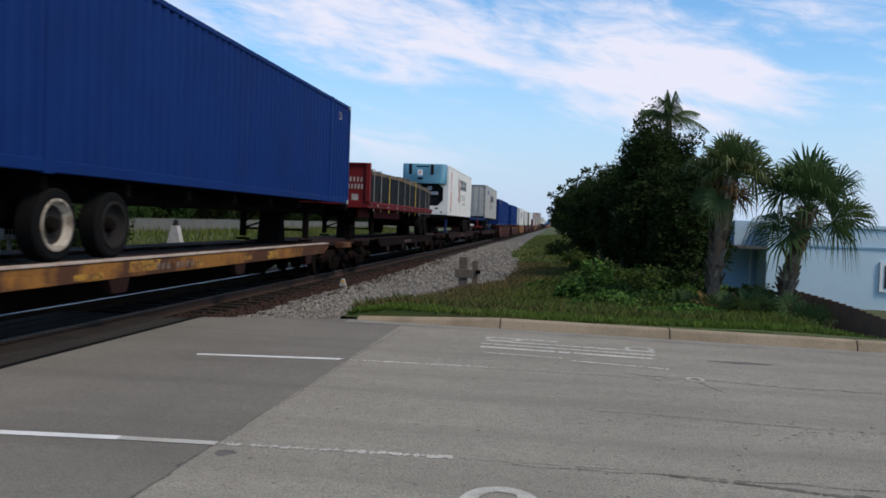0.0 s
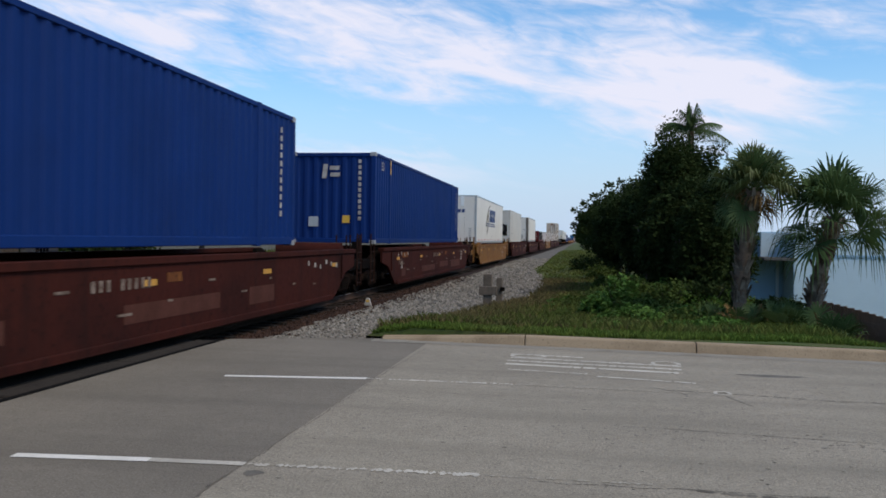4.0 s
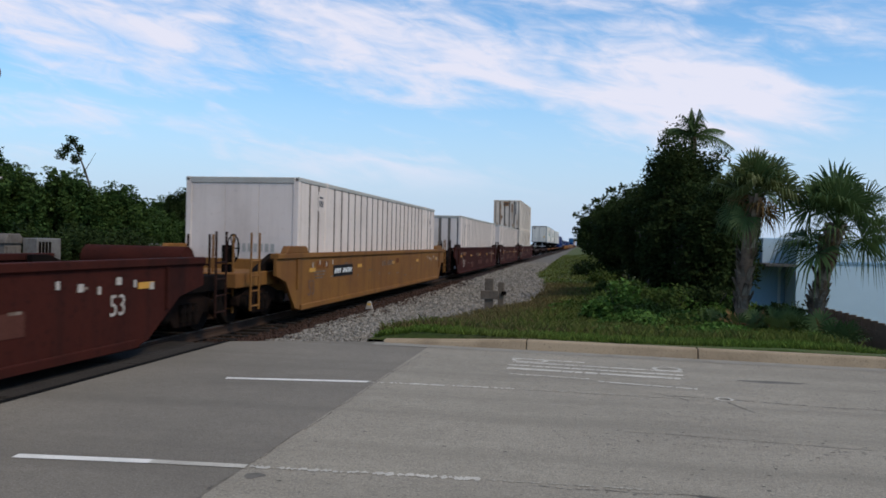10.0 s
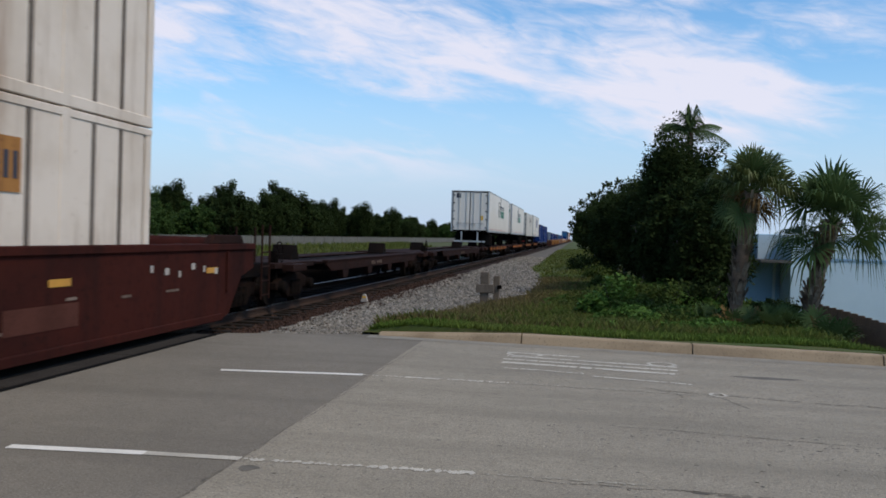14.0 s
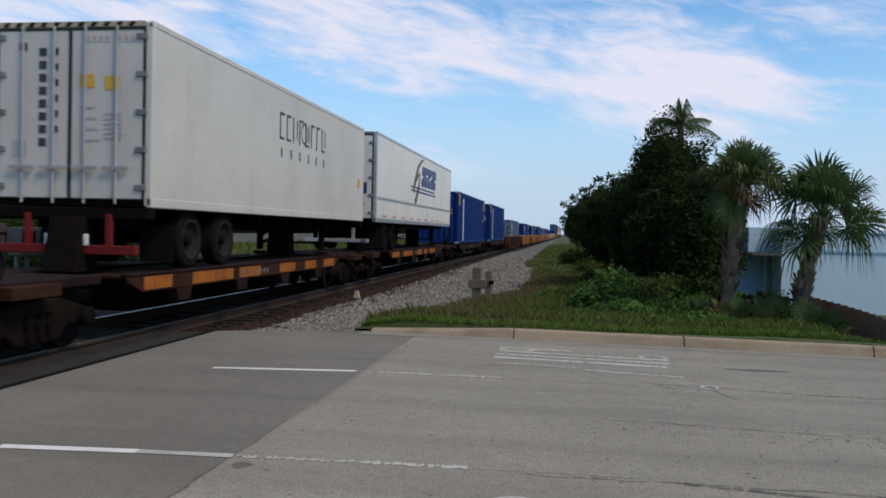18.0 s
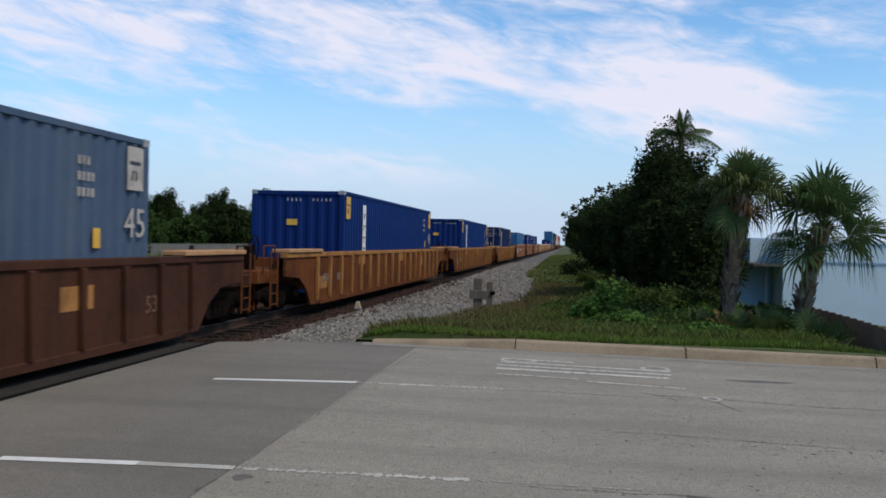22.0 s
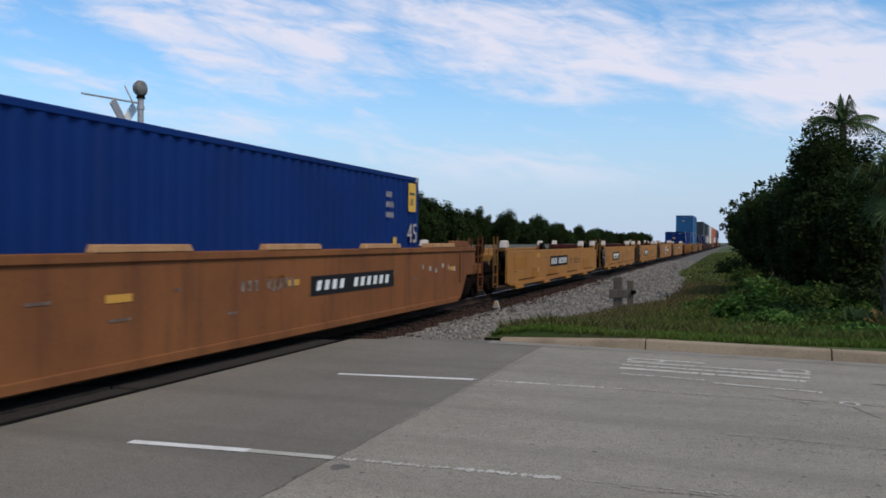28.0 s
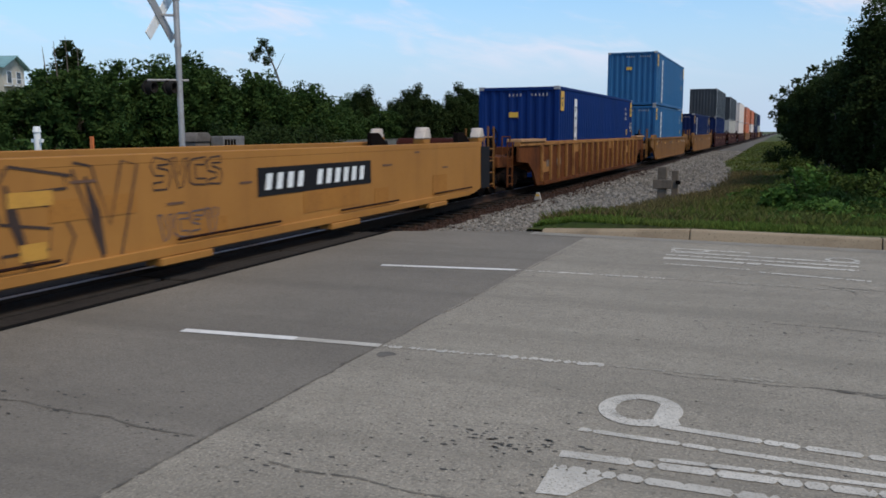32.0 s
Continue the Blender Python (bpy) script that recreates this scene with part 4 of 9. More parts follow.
def cap_mesh():
    return Shape().lathe_x([(0.0, 0.13), (0.12, 0.13), (0.15, 0.09), (0.15, 0.02)], 14).mesh("bearing_cap", UNDER)


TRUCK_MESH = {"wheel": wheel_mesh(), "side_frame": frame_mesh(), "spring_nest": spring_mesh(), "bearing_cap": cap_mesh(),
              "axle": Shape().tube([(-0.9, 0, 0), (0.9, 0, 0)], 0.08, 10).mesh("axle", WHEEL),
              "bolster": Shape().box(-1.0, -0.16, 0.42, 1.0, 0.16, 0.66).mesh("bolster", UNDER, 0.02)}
RAIL_Z = 0.02


def truck(parent, y):
    t = piece("truck", TRUCK_MESH["bolster"], parent, "dark rusty four-wheel rail truck", pose(0, y, RAIL_Z))
    for x in (-1.0, 1.0):
        piece("side_frame", TRUCK_MESH["side_frame"], t, at=pose(x, 0, 0))
        piece("spring_nest", TRUCK_MESH["spring_nest"], t, at=pose(x, 0, 0, 0, 0, 0 if x > 0 else 180))
        for dy in (-0.9, 0.9):
            piece("bearing_cap", TRUCK_MESH["bearing_cap"], t, at=pose(x + (0.07 if x > 0 else -0.07), dy, 0.43, 0, 0, 0 if x > 0 else 180))
    for dy in (-0.9, 0.9):
        piece("axle", TRUCK_MESH["axle"], t, at=pose(0, dy, 0.42))
        for x in (-0.75, 0.75):
            piece("wheel", TRUCK_MESH["wheel"], t, at=pose(x, dy, 0.42, 0, 0, 180 if x > 0 else 0))


COUPLER = Shape().box(-0.12, -0.5, 0.62, 0.12, 0.5, 0.88).box(-0.2, -0.14, 0.55, 0.2, 0.14, 0.95).mesh("coupler", UNDER, 0.02)
HOSE = Shape().tube([(0.3, 0.0, 0.62), (0.32, 0.2, 0.36), (0.3, 0.42, 0.3), (0.28, 0.6, 0.5)], 0.025, 6).mesh("brake_hose", RUBBER)
LADDER = Shape()
for lx in (-0.2, 0.2):
    LADDER.tube([(0, lx, 0.3), (0, lx, 1.75)], 0.022, 6)
for lz in (0.38, 0.66, 0.94, 1.22):
    LADDER.tube([(0, -0.2, lz), (0, 0.2, lz)], 0.016, 6)
LADDER_Y, LADDER_R, LADDER_D = LADDER.mesh("ladder", WELL_YELLOW), LADDER.mesh("ladder", DECK_BROWN), LADDER.mesh("ladder", WELL_RUSTY)
STAKE = Shape().box(-0.035, -0.035, 1.1, 0.035, 0.035, 1.85).mesh("corner_guide", WELL_RUSTY, 0.008)


def brake_wheel(parent, x, y, z):
    s = Shape()
    ring = [(x, y + 0.26 * math.cos(a), z + 0.26 * math.sin(a)) for a in np.linspace(0, 2 * math.pi, 17)]
    s.tube(ring, 0.018, 6, False)
    for a in range(0, 360, 60):
        s.tube([(x, y, z), (x, y + 0.26 * math.cos(radians(a)), z + 0.26 * math.sin(radians(a)))], 0.012, 5)
    s.box(x - 0.2, y - 0.06, z - 0.55, x - 0.03, y + 0.06, z + 0.06)
    part("brake_wheel", s, UNDER, parent, "round handbrake wheel on its stand")["kind"] = "stuff"


def flat_car(u0, u1, deck, edge, label, empty=False, yellow_dots=True):
    """A low skeleton car: side sills with a scuffed edge, a fish-bellied middle sill, and a truck at each end."""
    car = aboard(base("flat_car", label, "rail car", "cars of the train"), (u0 + u1) / 2)
    h = (u1 - u0) / 2 - 0.25
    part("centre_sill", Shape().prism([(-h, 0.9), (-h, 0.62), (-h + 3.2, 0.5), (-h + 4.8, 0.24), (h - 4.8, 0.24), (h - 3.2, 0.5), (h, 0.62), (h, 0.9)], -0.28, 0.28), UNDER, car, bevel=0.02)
    for x in (-1, 1):
        sill = part("side_sill", Shape().prism([(-h + 2.9, 0.93), (-h + 2.9, 0.84), (-h + 3.3, 0.69), (h - 3.3, 0.69), (h - 2.9, 0.84), (h - 2.9, 0.93)], x * 1.28, x * 1.34), deck, car, bevel=0.006)
        if x > 0:
            part("edge_strip", Shape().box(1.2, -h + 2.9, 0.934, 1.36, h - 2.9, 0.965), edge, sill, "scuffed pale edge of the deck", bevel=0.005)
            for k in range(4):
                y = -h + 4.6 + k * (2 * h - 9.2) / 3
                part("sill_bracket", Shape().prism([(y - 0.28, 0.69), (y - 0.2, 0.48), (y + 0.2, 0.48), (y + 0.28, 0.69)], 1.16, 1.33), DECK_BROWN, sill, bevel=0.01)
            if deck is DECK_ORANGE:
                run = random.Random(int(u0))
                y = -h + 3.3
                while y < h - 4.2:
                    ln = run.uniform(0.7, 1.9)
                    plates("paint_patch", [(y, 0.72, min(ln, h - 3.3 - y), 0.19, 0)], ORANGE_WORN, sill, 1.342, label="worn orange paint on the sill")
                    y += ln + run.uniform(0.3, 1.3)
            if yellow_dots:
                plates("paint_patch", [(-h + 3.6 + k * 1.9 + 0.25 * ((k * 7) % 3), 0.72 + 0.03 * (k % 2), 0.3 + 0.2 * ((k * 5) % 4), 0.16 - 0.04 * (k % 3), 0.02) for k in range(int((2 * h - 7.5) / 1.9))], DULL_YELLOW, sill, 1.342, label="faded paint patches")
            plates("stencil", [(-1.2 + k * 0.17, 0.75, 0.09, 0.1, 0) for k in range(8) if k != 3], STENCIL_DIM, sill, 1.343, label="row of worn pale stencil bars")
    n = int((2 * h - 6) / 2.2)
    for k in range(n):
        y = -h + 3.2 + k * (2 * h - 6.4) / (n - 1)
        part("cross_beam", Shape().box(-1.28, y - 0.07, 0.72, 1.28, y + 0.07, 0.86), UNDER, car)
    part("deck_plate", Shape().box(-1.2, -h + 2.9, 0.90, -0.55, h - 2.9, 0.93).box(0.55, -h + 2.9, 0.90, 1.2, h - 2.9, 0.93), DECK_BROWN, car)
    for e in (-1, 1):
        part("end_platform", Shape().box(-1.1, e * h - 0.02, 0.84, 1.1, e * (h - 2.6), 0.96) if e > 0 else Shape().box(-1.1, -h, 0.84, 1.1, -h + 2.6, 0.96), DECK_BROWN, car, bevel=0.012)
        part("end_step", Shape().box(1.1, e * (h - 0.9) - 0.45, 0.78, 1.35, e * (h - 0.9) + 0.45, 0.93), deck, car, "end step with worn paint", bevel=0.01)
        part("hitch_stand", Shape().prism([(e * (h - 3.6) - 0.3, 0.93), (e * (h - 3.6) + 0.3, 0.93), (e * (h - 3.6) + 0.12, 1.3 if empty else 1.75), (e * (h - 3.6) - 0.12, 1.3 if empty else 1.75)], -0.28, 0.28), UNDER, car, bevel=0.02)
        piece("coupler", COUPLER, car, at=pose(0, e * (h + 0.1), 0))
        piece("brake_hose", HOSE, car, at=pose(0, e * h - 0.3, 0))
        truck(car, e * (h - 1.3))
    brake_wheel(car, 1.0, -h + 0.5, 1.15)
    return car


def well_car(u0, u1, style, label, marks=(), joined=(False, False), rise=0.0):
    """A well car: two deep side walls that hang between the trucks, with end platforms over them."""
    paint, top, bot, kind = {
        "red": (RED_BROWN, 1.24, 0.14, "plain"), "red_high": (RED_BROWN, 1.31, 0.12, "plain"), "yellow": (WELL_YELLOW, 1.2, 0.14, "plain"),
        "yellow_high": (WELL_YELLOW, 1.26, 0.14, "plain"), "tan": (WELL_TAN, 1.38, 0.16, "plain"), "clean": (WELL_CLEAN, 1.24, 0.26, "clean"),
        "ribbed": (WELL_RUSTY, 1.26, 0.12, "ribbed"), "rust": (RUST_DARK, 1.26, 0.12, "ribbed")}[style]
    top += rise
    car = aboard(base("well_car", label, "rail car", "cars of the train"), (u0 + u1) / 2)
    h = (u1 - u0) / 2 - 0.2
    a, b = (1.5, 2.0) if style == "clean" else (2.0, 3.1)
    if style in ("tan", "red_high", "yellow_high"):
        b = 2.5
    near_j, far_j = joined      # ends that share a truck with the next unit
    for x in (-1, 1):
        if kind == "ribbed":
            poly = [(-h + 1.0, top), (-h + 1.0, top - 0.42), (-h + 1.9, top - 0.48), (-h + 2.4, top - 0.75), (-h + 2.75, bot), (h - 2.75, bot), (h - 2.4, top - 0.75), (h - 1.9, top - 0.48), (h - 1.0, top - 0.42), (h - 1.0, top)]
        elif kind == "clean":
            na, fa = (1.0 if near_j else a), (0.9 if far_j else a)
            poly = [(-h + na, top), (-h + na, bot + 0.1), (-h + na + 0.5, bot), (h - fa - 0.5, bot), (h - fa, bot + 0.1), (h - fa, top)]
        else:
            cut = [(1.4, top), (1.4, top - 0.36), (min(2.2, b - 0.55), top - 0.5), (b, bot + 0.05), (b + 0.25, bot)]
            steep = [(0.75, top), (0.75, top - 0.3), (1.05, top - 0.55), (1.35, bot + 0.12), (1.6, bot)]
            poly = [(-h + q, z) for q, z in (steep if near_j else cut)] + [(h - q, z) for q, z in reversed(steep if far_j else cut)]
        wall = part("side_wall", Shape().prism(poly, x * 1.31, x * 1.38), paint, car, bevel=0.008)
        e0 = 1.0 if kind == "ribbed" else 1.4 if kind == "plain" else a
        n0, n1 = (0.75 if near_j and kind == "plain" else e0), (0.75 if far_j and kind == "plain" else e0)
        cx0, cx1 = (1.29, 1.384) if kind == "clean" else (1.24, 1.42)
        part("top_chord", Shape().box(min(x * cx0, x * cx1), -h + n0, top - 0.02, max(x * cx0, x * cx1), h - n1, top + 0.09), RIB_TAN if style == "ribbed" else paint, car, bevel=0.012)
        part("bottom_chord", Shape().box(min(x * 1.18, x * 1.42), -h + b + 0.3, bot - 0.02, max(x * 1.18, x * 1.42), h - b - 0.3, bot + 0.1), paint, car, bevel=0.012)
        if x > 0:
            if kind == "ribbed":
                for e_ in (-1, 1):
                    ca, cb = sorted((e_ * (h - 1.0), e_ * (h - 3.4)))
                    part("chord_cap", Shape().box(1.05, ca, top + 0.092, 1.46, cb, top + 0.17), CAP_TAN, wall, "worn pale tan cap on the chord", bevel=0.012)
                n = 18
                for k in range(n):
                    y = -h + 3.1 + k * (2 * h - 6.2) / (n - 1)
                    part("side_rib", Shape().prism([(y - 0.035, bot + 0.1), (y + 0.035, bot + 0.1), (y + 0.06, top - 0.02), (y - 0.06, top - 0.02)], 1.382, 1.46), RIB_TAN if style == "ribbed" else paint, wall, bevel=0.01)
                plates("paint_patch", [(-h + 3.3 + k * 1.9, bot + 0.35 + 0.25 * (k % 3), 0.7, 0.3, 0) for k in (0, 2, 5, 7)], RIB_TAN, wall, 1.384, label="pale worn paint patches")
                plates("number_panel", [(-h + 3.7, 0.62, 0.42, 0.2, 0), (-h + 4.9, 0.62, 0.5, 0.2, 0)], STENCIL_DIM, wall, 1.386, label="worn pale number bars")
            elif kind == "clean":
                wear = random.Random(int(u0 * 10))
                plates("repaint_patch", [(-h + 2.3 + k * (2 * h - 4.8) / 6 + wear.uniform(0, 0.4), wear.uniform(0.35, 0.8), wear.uniform(0.4, (2 * h - 4.8) / 6 - 0.5), wear.uniform(0.2, 0.45), 0) for k in range(6)], PATCH_YELLOW, wall, 1.3832, label="slightly deeper repainted patches")
                plates("small_print", [(-h + 2.3 + k * (2 * h - 4.8) / 10, wear.uniform(0.5, 1.25), wear.uniform(0.12, 0.4), 0.03, 0) for k in range(10)], STENCIL_DARK, wall, 1.3838, label="tiny faded print bars")
                for k in range(4):
                    y = -h + 2.4 + k * (2 * h - 4.8) / 3.6
                    part("bottom_skid", Shape().box(1.22, y, bot - 0.11, 1.45, y + 0.9, bot - 0.02), paint, wall, bevel=0.01)
                    part("sill_bar", Shape().tube([(1.44, y + 0.3, bot + 0.16), (1.44, y + 2.4, bot + 0.16)], 0.016, 6), DECK_BROWN, wall, "thin dark bar along the sill")
            else:
                if style == "tan":
                    for k in range(5):
                        y = -h + 3.6 + k * (2 * h - 8.4) / 4
                        part("chord_cap", Shape().prism([(y, top + 0.09), (y + 1.7, top + 0.09), (y + 1.64, top + 0.18), (y + 0.06, top + 0.18)], 1.2, 1.43), CAP_TAN, wall, "worn pale tan cap on the chord", bevel=0.01)
                for y in (-h + 2.6, h - 2.6):
                    part("wall_gusset", Shape().box(1.382, y - 0.04, bot + 0.45, 1.42, y + 0.04, top - 0.04), paint, wall, bevel=0.008)
                wear = random.Random(int(u0 * 10))
                plates("faded_board", [(-h + 3.7 + wear.uniform(0, 0.6), 0.98, 0.9, 0.17, 0), (wear.uniform(-1.5, 3), 0.95, 0.45, 0.14, 0)], FADED_ORANGE, wall, 1.3836, label="faded orange notice patches")
                plates("small_print", [(-h + 3.7 + 0.04 * k, 0.9 - 0.07 * k, wear.uniform(0.4, 0.9), 0.03, 0) for k in range(3)] + [(-h + 5.0 + k * (2 * h - 8.5) / 12, wear.uniform(0.45, 1.05), wear.uniform(0.1, 0.4), 0.035, 0) for k in range(12)], STENCIL_DIM, wall, 1.3838, label="tiny worn print bars")
                if paint is RED_BROWN:
                    plates("repaint_patch", [(-h + 3.5 + k * (2 * h - 8) / 4 + wear.uniform(0, 0.8), wear.uniform(0.3, 0.55), wear.uniform(0.6, (2 * h - 8) / 4 - 0.9), wear.uniform(0.2, 0.35), 0) for k in range(4)], PATCH_RED, wall, 1.3832, label="slightly paler repainted patches")
                plates("reflector", [(-h + 3.4 + k * (2 * h - 6.8) / 4, 0.92, 0.42, 0.09, 0) for k in range(5)], PLATE_YELLOW, wall, 1.384, label="yellow reflective strips")
                plates("stencil", [(-h + 3.6 + k * 0.5, 1.02 + 0.04 * (k % 2), 0.07, 0.11, 0) for k in range(4)] + [(h - 5.2 + k * 0.42, 1.0 - 0.05 * (k % 3), 0.07 + 0.05 * (k % 2), 0.1, 0) for k in range(6)], STENCIL, wall, 1.385, label="small worn pale stencil bars")
                plates("stencil", [(-1.2 + k * 0.17, 0.9, 0.09, 0.15, 0) for k in range(9) if k != 3], STENCIL_DIM, wall, 1.385, label="row of worn pale stencil bars")
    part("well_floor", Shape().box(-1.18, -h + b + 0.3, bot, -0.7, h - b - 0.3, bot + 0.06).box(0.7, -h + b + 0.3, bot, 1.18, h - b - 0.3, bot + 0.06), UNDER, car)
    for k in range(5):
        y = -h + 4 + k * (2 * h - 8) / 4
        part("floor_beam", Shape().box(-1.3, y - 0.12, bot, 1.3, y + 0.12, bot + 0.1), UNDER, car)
    ladder = {"red": LADDER_R, "red_high": LADDER_R, "ribbed": LADDER_D, "rust": LADDER_D, "tan": LADDER_D}.get(style, LADDER_Y)
    for e in (-1, 1):
        own = not (near_j if e < 0 else far_j)
        ya, yb = sorted((e * h, e * (h - (2.2 if own else 0.7))))
        part("end_platform", Shape().prism([(ya, 0.72), (yb, 0.72), (yb, 1.0), (ya, 1.0)], -1.15, 1.15), paint if own and kind != "clean" and paint is not RED_BROWN else UNDER, car, bevel=0.02)
        part("draft_sill", Shape().box(-0.3, ya - 0.05, 0.55, 0.3, yb + 0.3, 0.75), UNDER, car)
        yc = e * (h - (2.35 if own else 0.8))
        part("bulkhead", Shape().prism([(yc - 0.06, 0.5), (yc + 0.06, 0.5), (yc + 0.06, top - 0.05), (yc - 0.06, top - 0.05)], -1.3, 1.3), paint if own and paint is not RED_BROWN else UNDER, car, bevel=0.015)
        for x in (-1, 1):
            if own or kind == "clean":
                part("end_gusset", Shape().prism([(e * (h - 0.9), 1.0), (e * (h - 2.3), 1.0), (e * (h - 2.3), top + 0.3 if kind == "clean" else top + 0.08), (e * (h - 1.9), top + 0.3 if kind == "clean" else top + 0.08)], x * 1.0, x * 1.12), UNDER, car, bevel=0.01)
            if kind == "clean":
                for yg in ((h - 1.5, h - 4.6) if x > 0 and e > 0 else (h - 1.5,)):
                    gd = part("corner_guide", Shape().prism([(e * yg - 0.15, top + 0.08), (e * yg + 0.15, top + 0.08), (e * yg + 0.17, top + 0.19), (e * yg - 0.17, top + 0.19)], x * 1.14, x * 1.37), paint, car, "yellow corner guide with a white top", bevel=0.02)
                    part("guide_cap", Shape().prism([(e * yg - 0.19, top + 0.18), (e * yg + 0.19, top + 0.18), (e * yg + 0.1, top + 0.4), (e * yg - 0.07, top + 0.4)], x * 1.16, x * 1.385), GUIDE_PALE, gd, "white painted top", bevel=0.02)
            elif kind == "plain" and style != "red":
                gl, gy = (0.7, h - 2.6) if own else (1.35, h - 2.2)
                part("corner_guide", Shape().prism([(e * gy - gl, top + 0.09), (e * gy + gl, top + 0.09), (e * gy + gl - 0.15, top + 0.24), (e * gy - gl + 0.15, top + 0.24)], x * 1.26, x * 1.4), DECK_BROWN if style == "red_high" else paint, car, bevel=0.012)
        low = Matrix.Diagonal((1, 1, 0.78 if kind == "ribbed" else 1, 1))
        piece("ladder", ladder, car, at=pose(1.28, e * (h - 0.55), 0) @ low)
        piece("ladder", ladder, car, at=pose(0.75, e * (h - 0.3), -0.05, 0, 0, 90) @ low)
        piece("coupler", COUPLER, car, at=pose(0, e * (h + 0.1), 0))
        piece("brake_hose", HOSE, car, at=pose(0, e * h - 0.3, 0))
        if own:
            truck(car, e * (h - 1.35 if style != "clean" else h - 0.9))
        elif e > 0:
            truck(car, h + 0.2)
        if kind == "ribbed" or style in ("tan", "clean"):
            part("handrail", Shape().tube([(1.2, e * (h - 0.15), 0.95), (1.2, e * (h - 0.15), 1.5), (1.2, e * (h - 0.8), 1.5), (1.2, e * (h - 0.8), 0.95)], 0.02, 6), paint, car)
    brake_wheel(car, 0.9, -h + 0.4, 1.45)
    if kind != "ribbed":
        part("air_reservoir", Shape().tube([(-0.9, h - 1.0, 1.25), (0.9, h - 1.0, 1.25)], 0.24, 12), RED_BROWN, car, "rusty round air tank", bevel=0.0)
    for m in marks:
        m(car, h)
    return car


# marks on the sides of cars


def big_number(text, along, z, size, material=STENCIL):
    return lambda car, h: words(text, size, (1.388, -h + along, z), SIDE, material, car)


def number_board(along, w=2.3, n1=4, n2=6, z=0.72, hh=0.38):
    """A black board with the car's mark and number as pale slanted bars."""
    def put(car, h):
        plates("number_board", [(along, z, w, hh, 0)], BLACK_PAINT, car, 1.385, label="black number board")
        k = w / (n1 + n2 + 2.2)
        plates("number_print", [(along + k * (0.6 + i), z + 0.08, k * 0.52, hh - 0.16, 0.05) for i in range(n1)] + [(along + k * (1.6 + n1 + i), z + 0.08, k * 0.52, hh - 0.16, 0.05) for i in range(n2)], WHITE_PAINT, car, 1.39, label="pale slanted number bars")
    return put


def mark_board(along, w=1.0, z=0.6, hh=0.44):
    """A black board with three bold pale bars."""
    def put(car, h):
        plates("mark_board", [(along, z, w, hh, 0)], BLACK_PAINT, car, 1.385, label="black company board")
        k = w / 3.6
        for i in range(3):
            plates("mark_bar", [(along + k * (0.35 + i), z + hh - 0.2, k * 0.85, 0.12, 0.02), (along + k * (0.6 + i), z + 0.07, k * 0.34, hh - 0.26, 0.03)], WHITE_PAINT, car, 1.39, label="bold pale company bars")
    return put


def ring_mark(along, z, r, material=STENCIL):
    """A faded round company mark: a ring, or a full disc with four dark openings."""
    def put(car, h):
        s = Shape()
        inner = 0.0 if material is TAN_MARK else 0.87
        for k in range(24):
            a0, a1 = 2 * math.pi * k / 24, 2 * math.pi * (k + 1) / 24
            q4 = [(a0, r), (a1, r), (a1, r * inner), (a0, r * inner)] if inner else [(a0, r), (a1, r), (0, 0)]
            s.face([(1.386, along + r0 * math.cos(q), z + r0 * math.sin(q)) for q, r0 in q4])
        if inner:
            for y, zz, w, hh in ((-0.62, 0.1, 1.24, 0.1), (-0.62, -0.2, 1.24, 0.1), (-0.3, -0.7, 0.16, 1.4), (0.14, -0.7, 0.16, 1.4)):
                s.face([(1.3862 if w > 1 else 1.3866, along + r * (y + dy * w), z + r * (zz + dz * hh)) for dy, dz in ((0, 0), (1, 0), (1, 1), (0, 1))])
        disc = part("round_mark", s, material, car, "faded round company mark", smooth=False)
        if not inner:
            for sy, sz in ((-1, 1), (1, 1), (-1, -1), (1, -1)):
                w = Shape().prism([(along + sy * r * 0.2, z + sz * r * 0.2), (along + sy * r * 0.46, z + sz * r * 0.2), (along + sy * r * 0.26, z + sz * r * 0.6)], 1.3865, 1.388, "x")
                part("mark_opening", w, RED_BROWN, disc, smooth=False)
            part("mark_bar", Shape().box(1.3865, along - r * 0.5, z - r * 0.1, 1.388, along + r * 0.5, z + r * 0.1), FADED_ORANGE, disc, smooth=False)
            part("mark_rim", stroke([(along + r * 0.84 * math.cos(a), z + r * 0.84 * math.sin(a)) for a in np.linspace(0, 2 * math.pi, 25)], r * 0.05, 1.3872), RED_BROWN, disc, smooth=False)
    return put


def stroke(pts, w, x):
    """A flat painted ribbon through points on a side, with mitred bends; w may swell along it."""
    s = Shape()
    n = len(pts)
    ws = w if isinstance(w, (list, tuple)) else [w] * n
    for k, (y, z) in enumerate(pts):
        a, b = pts[max(k - 1, 0)], pts[min(k + 1, n - 1)]
        d = Vector((b[0] - a[0], b[1] - a[1])).normalized() * ws[k] / 2
        s.v += [(x, y - d[1], z + d[0]), (x, y + d[1], z - d[0])]
    s.f = [(2 * k, 2 * k + 1, 2 * k + 3, 2 * k + 2) for k in range(n - 1)]
    return s


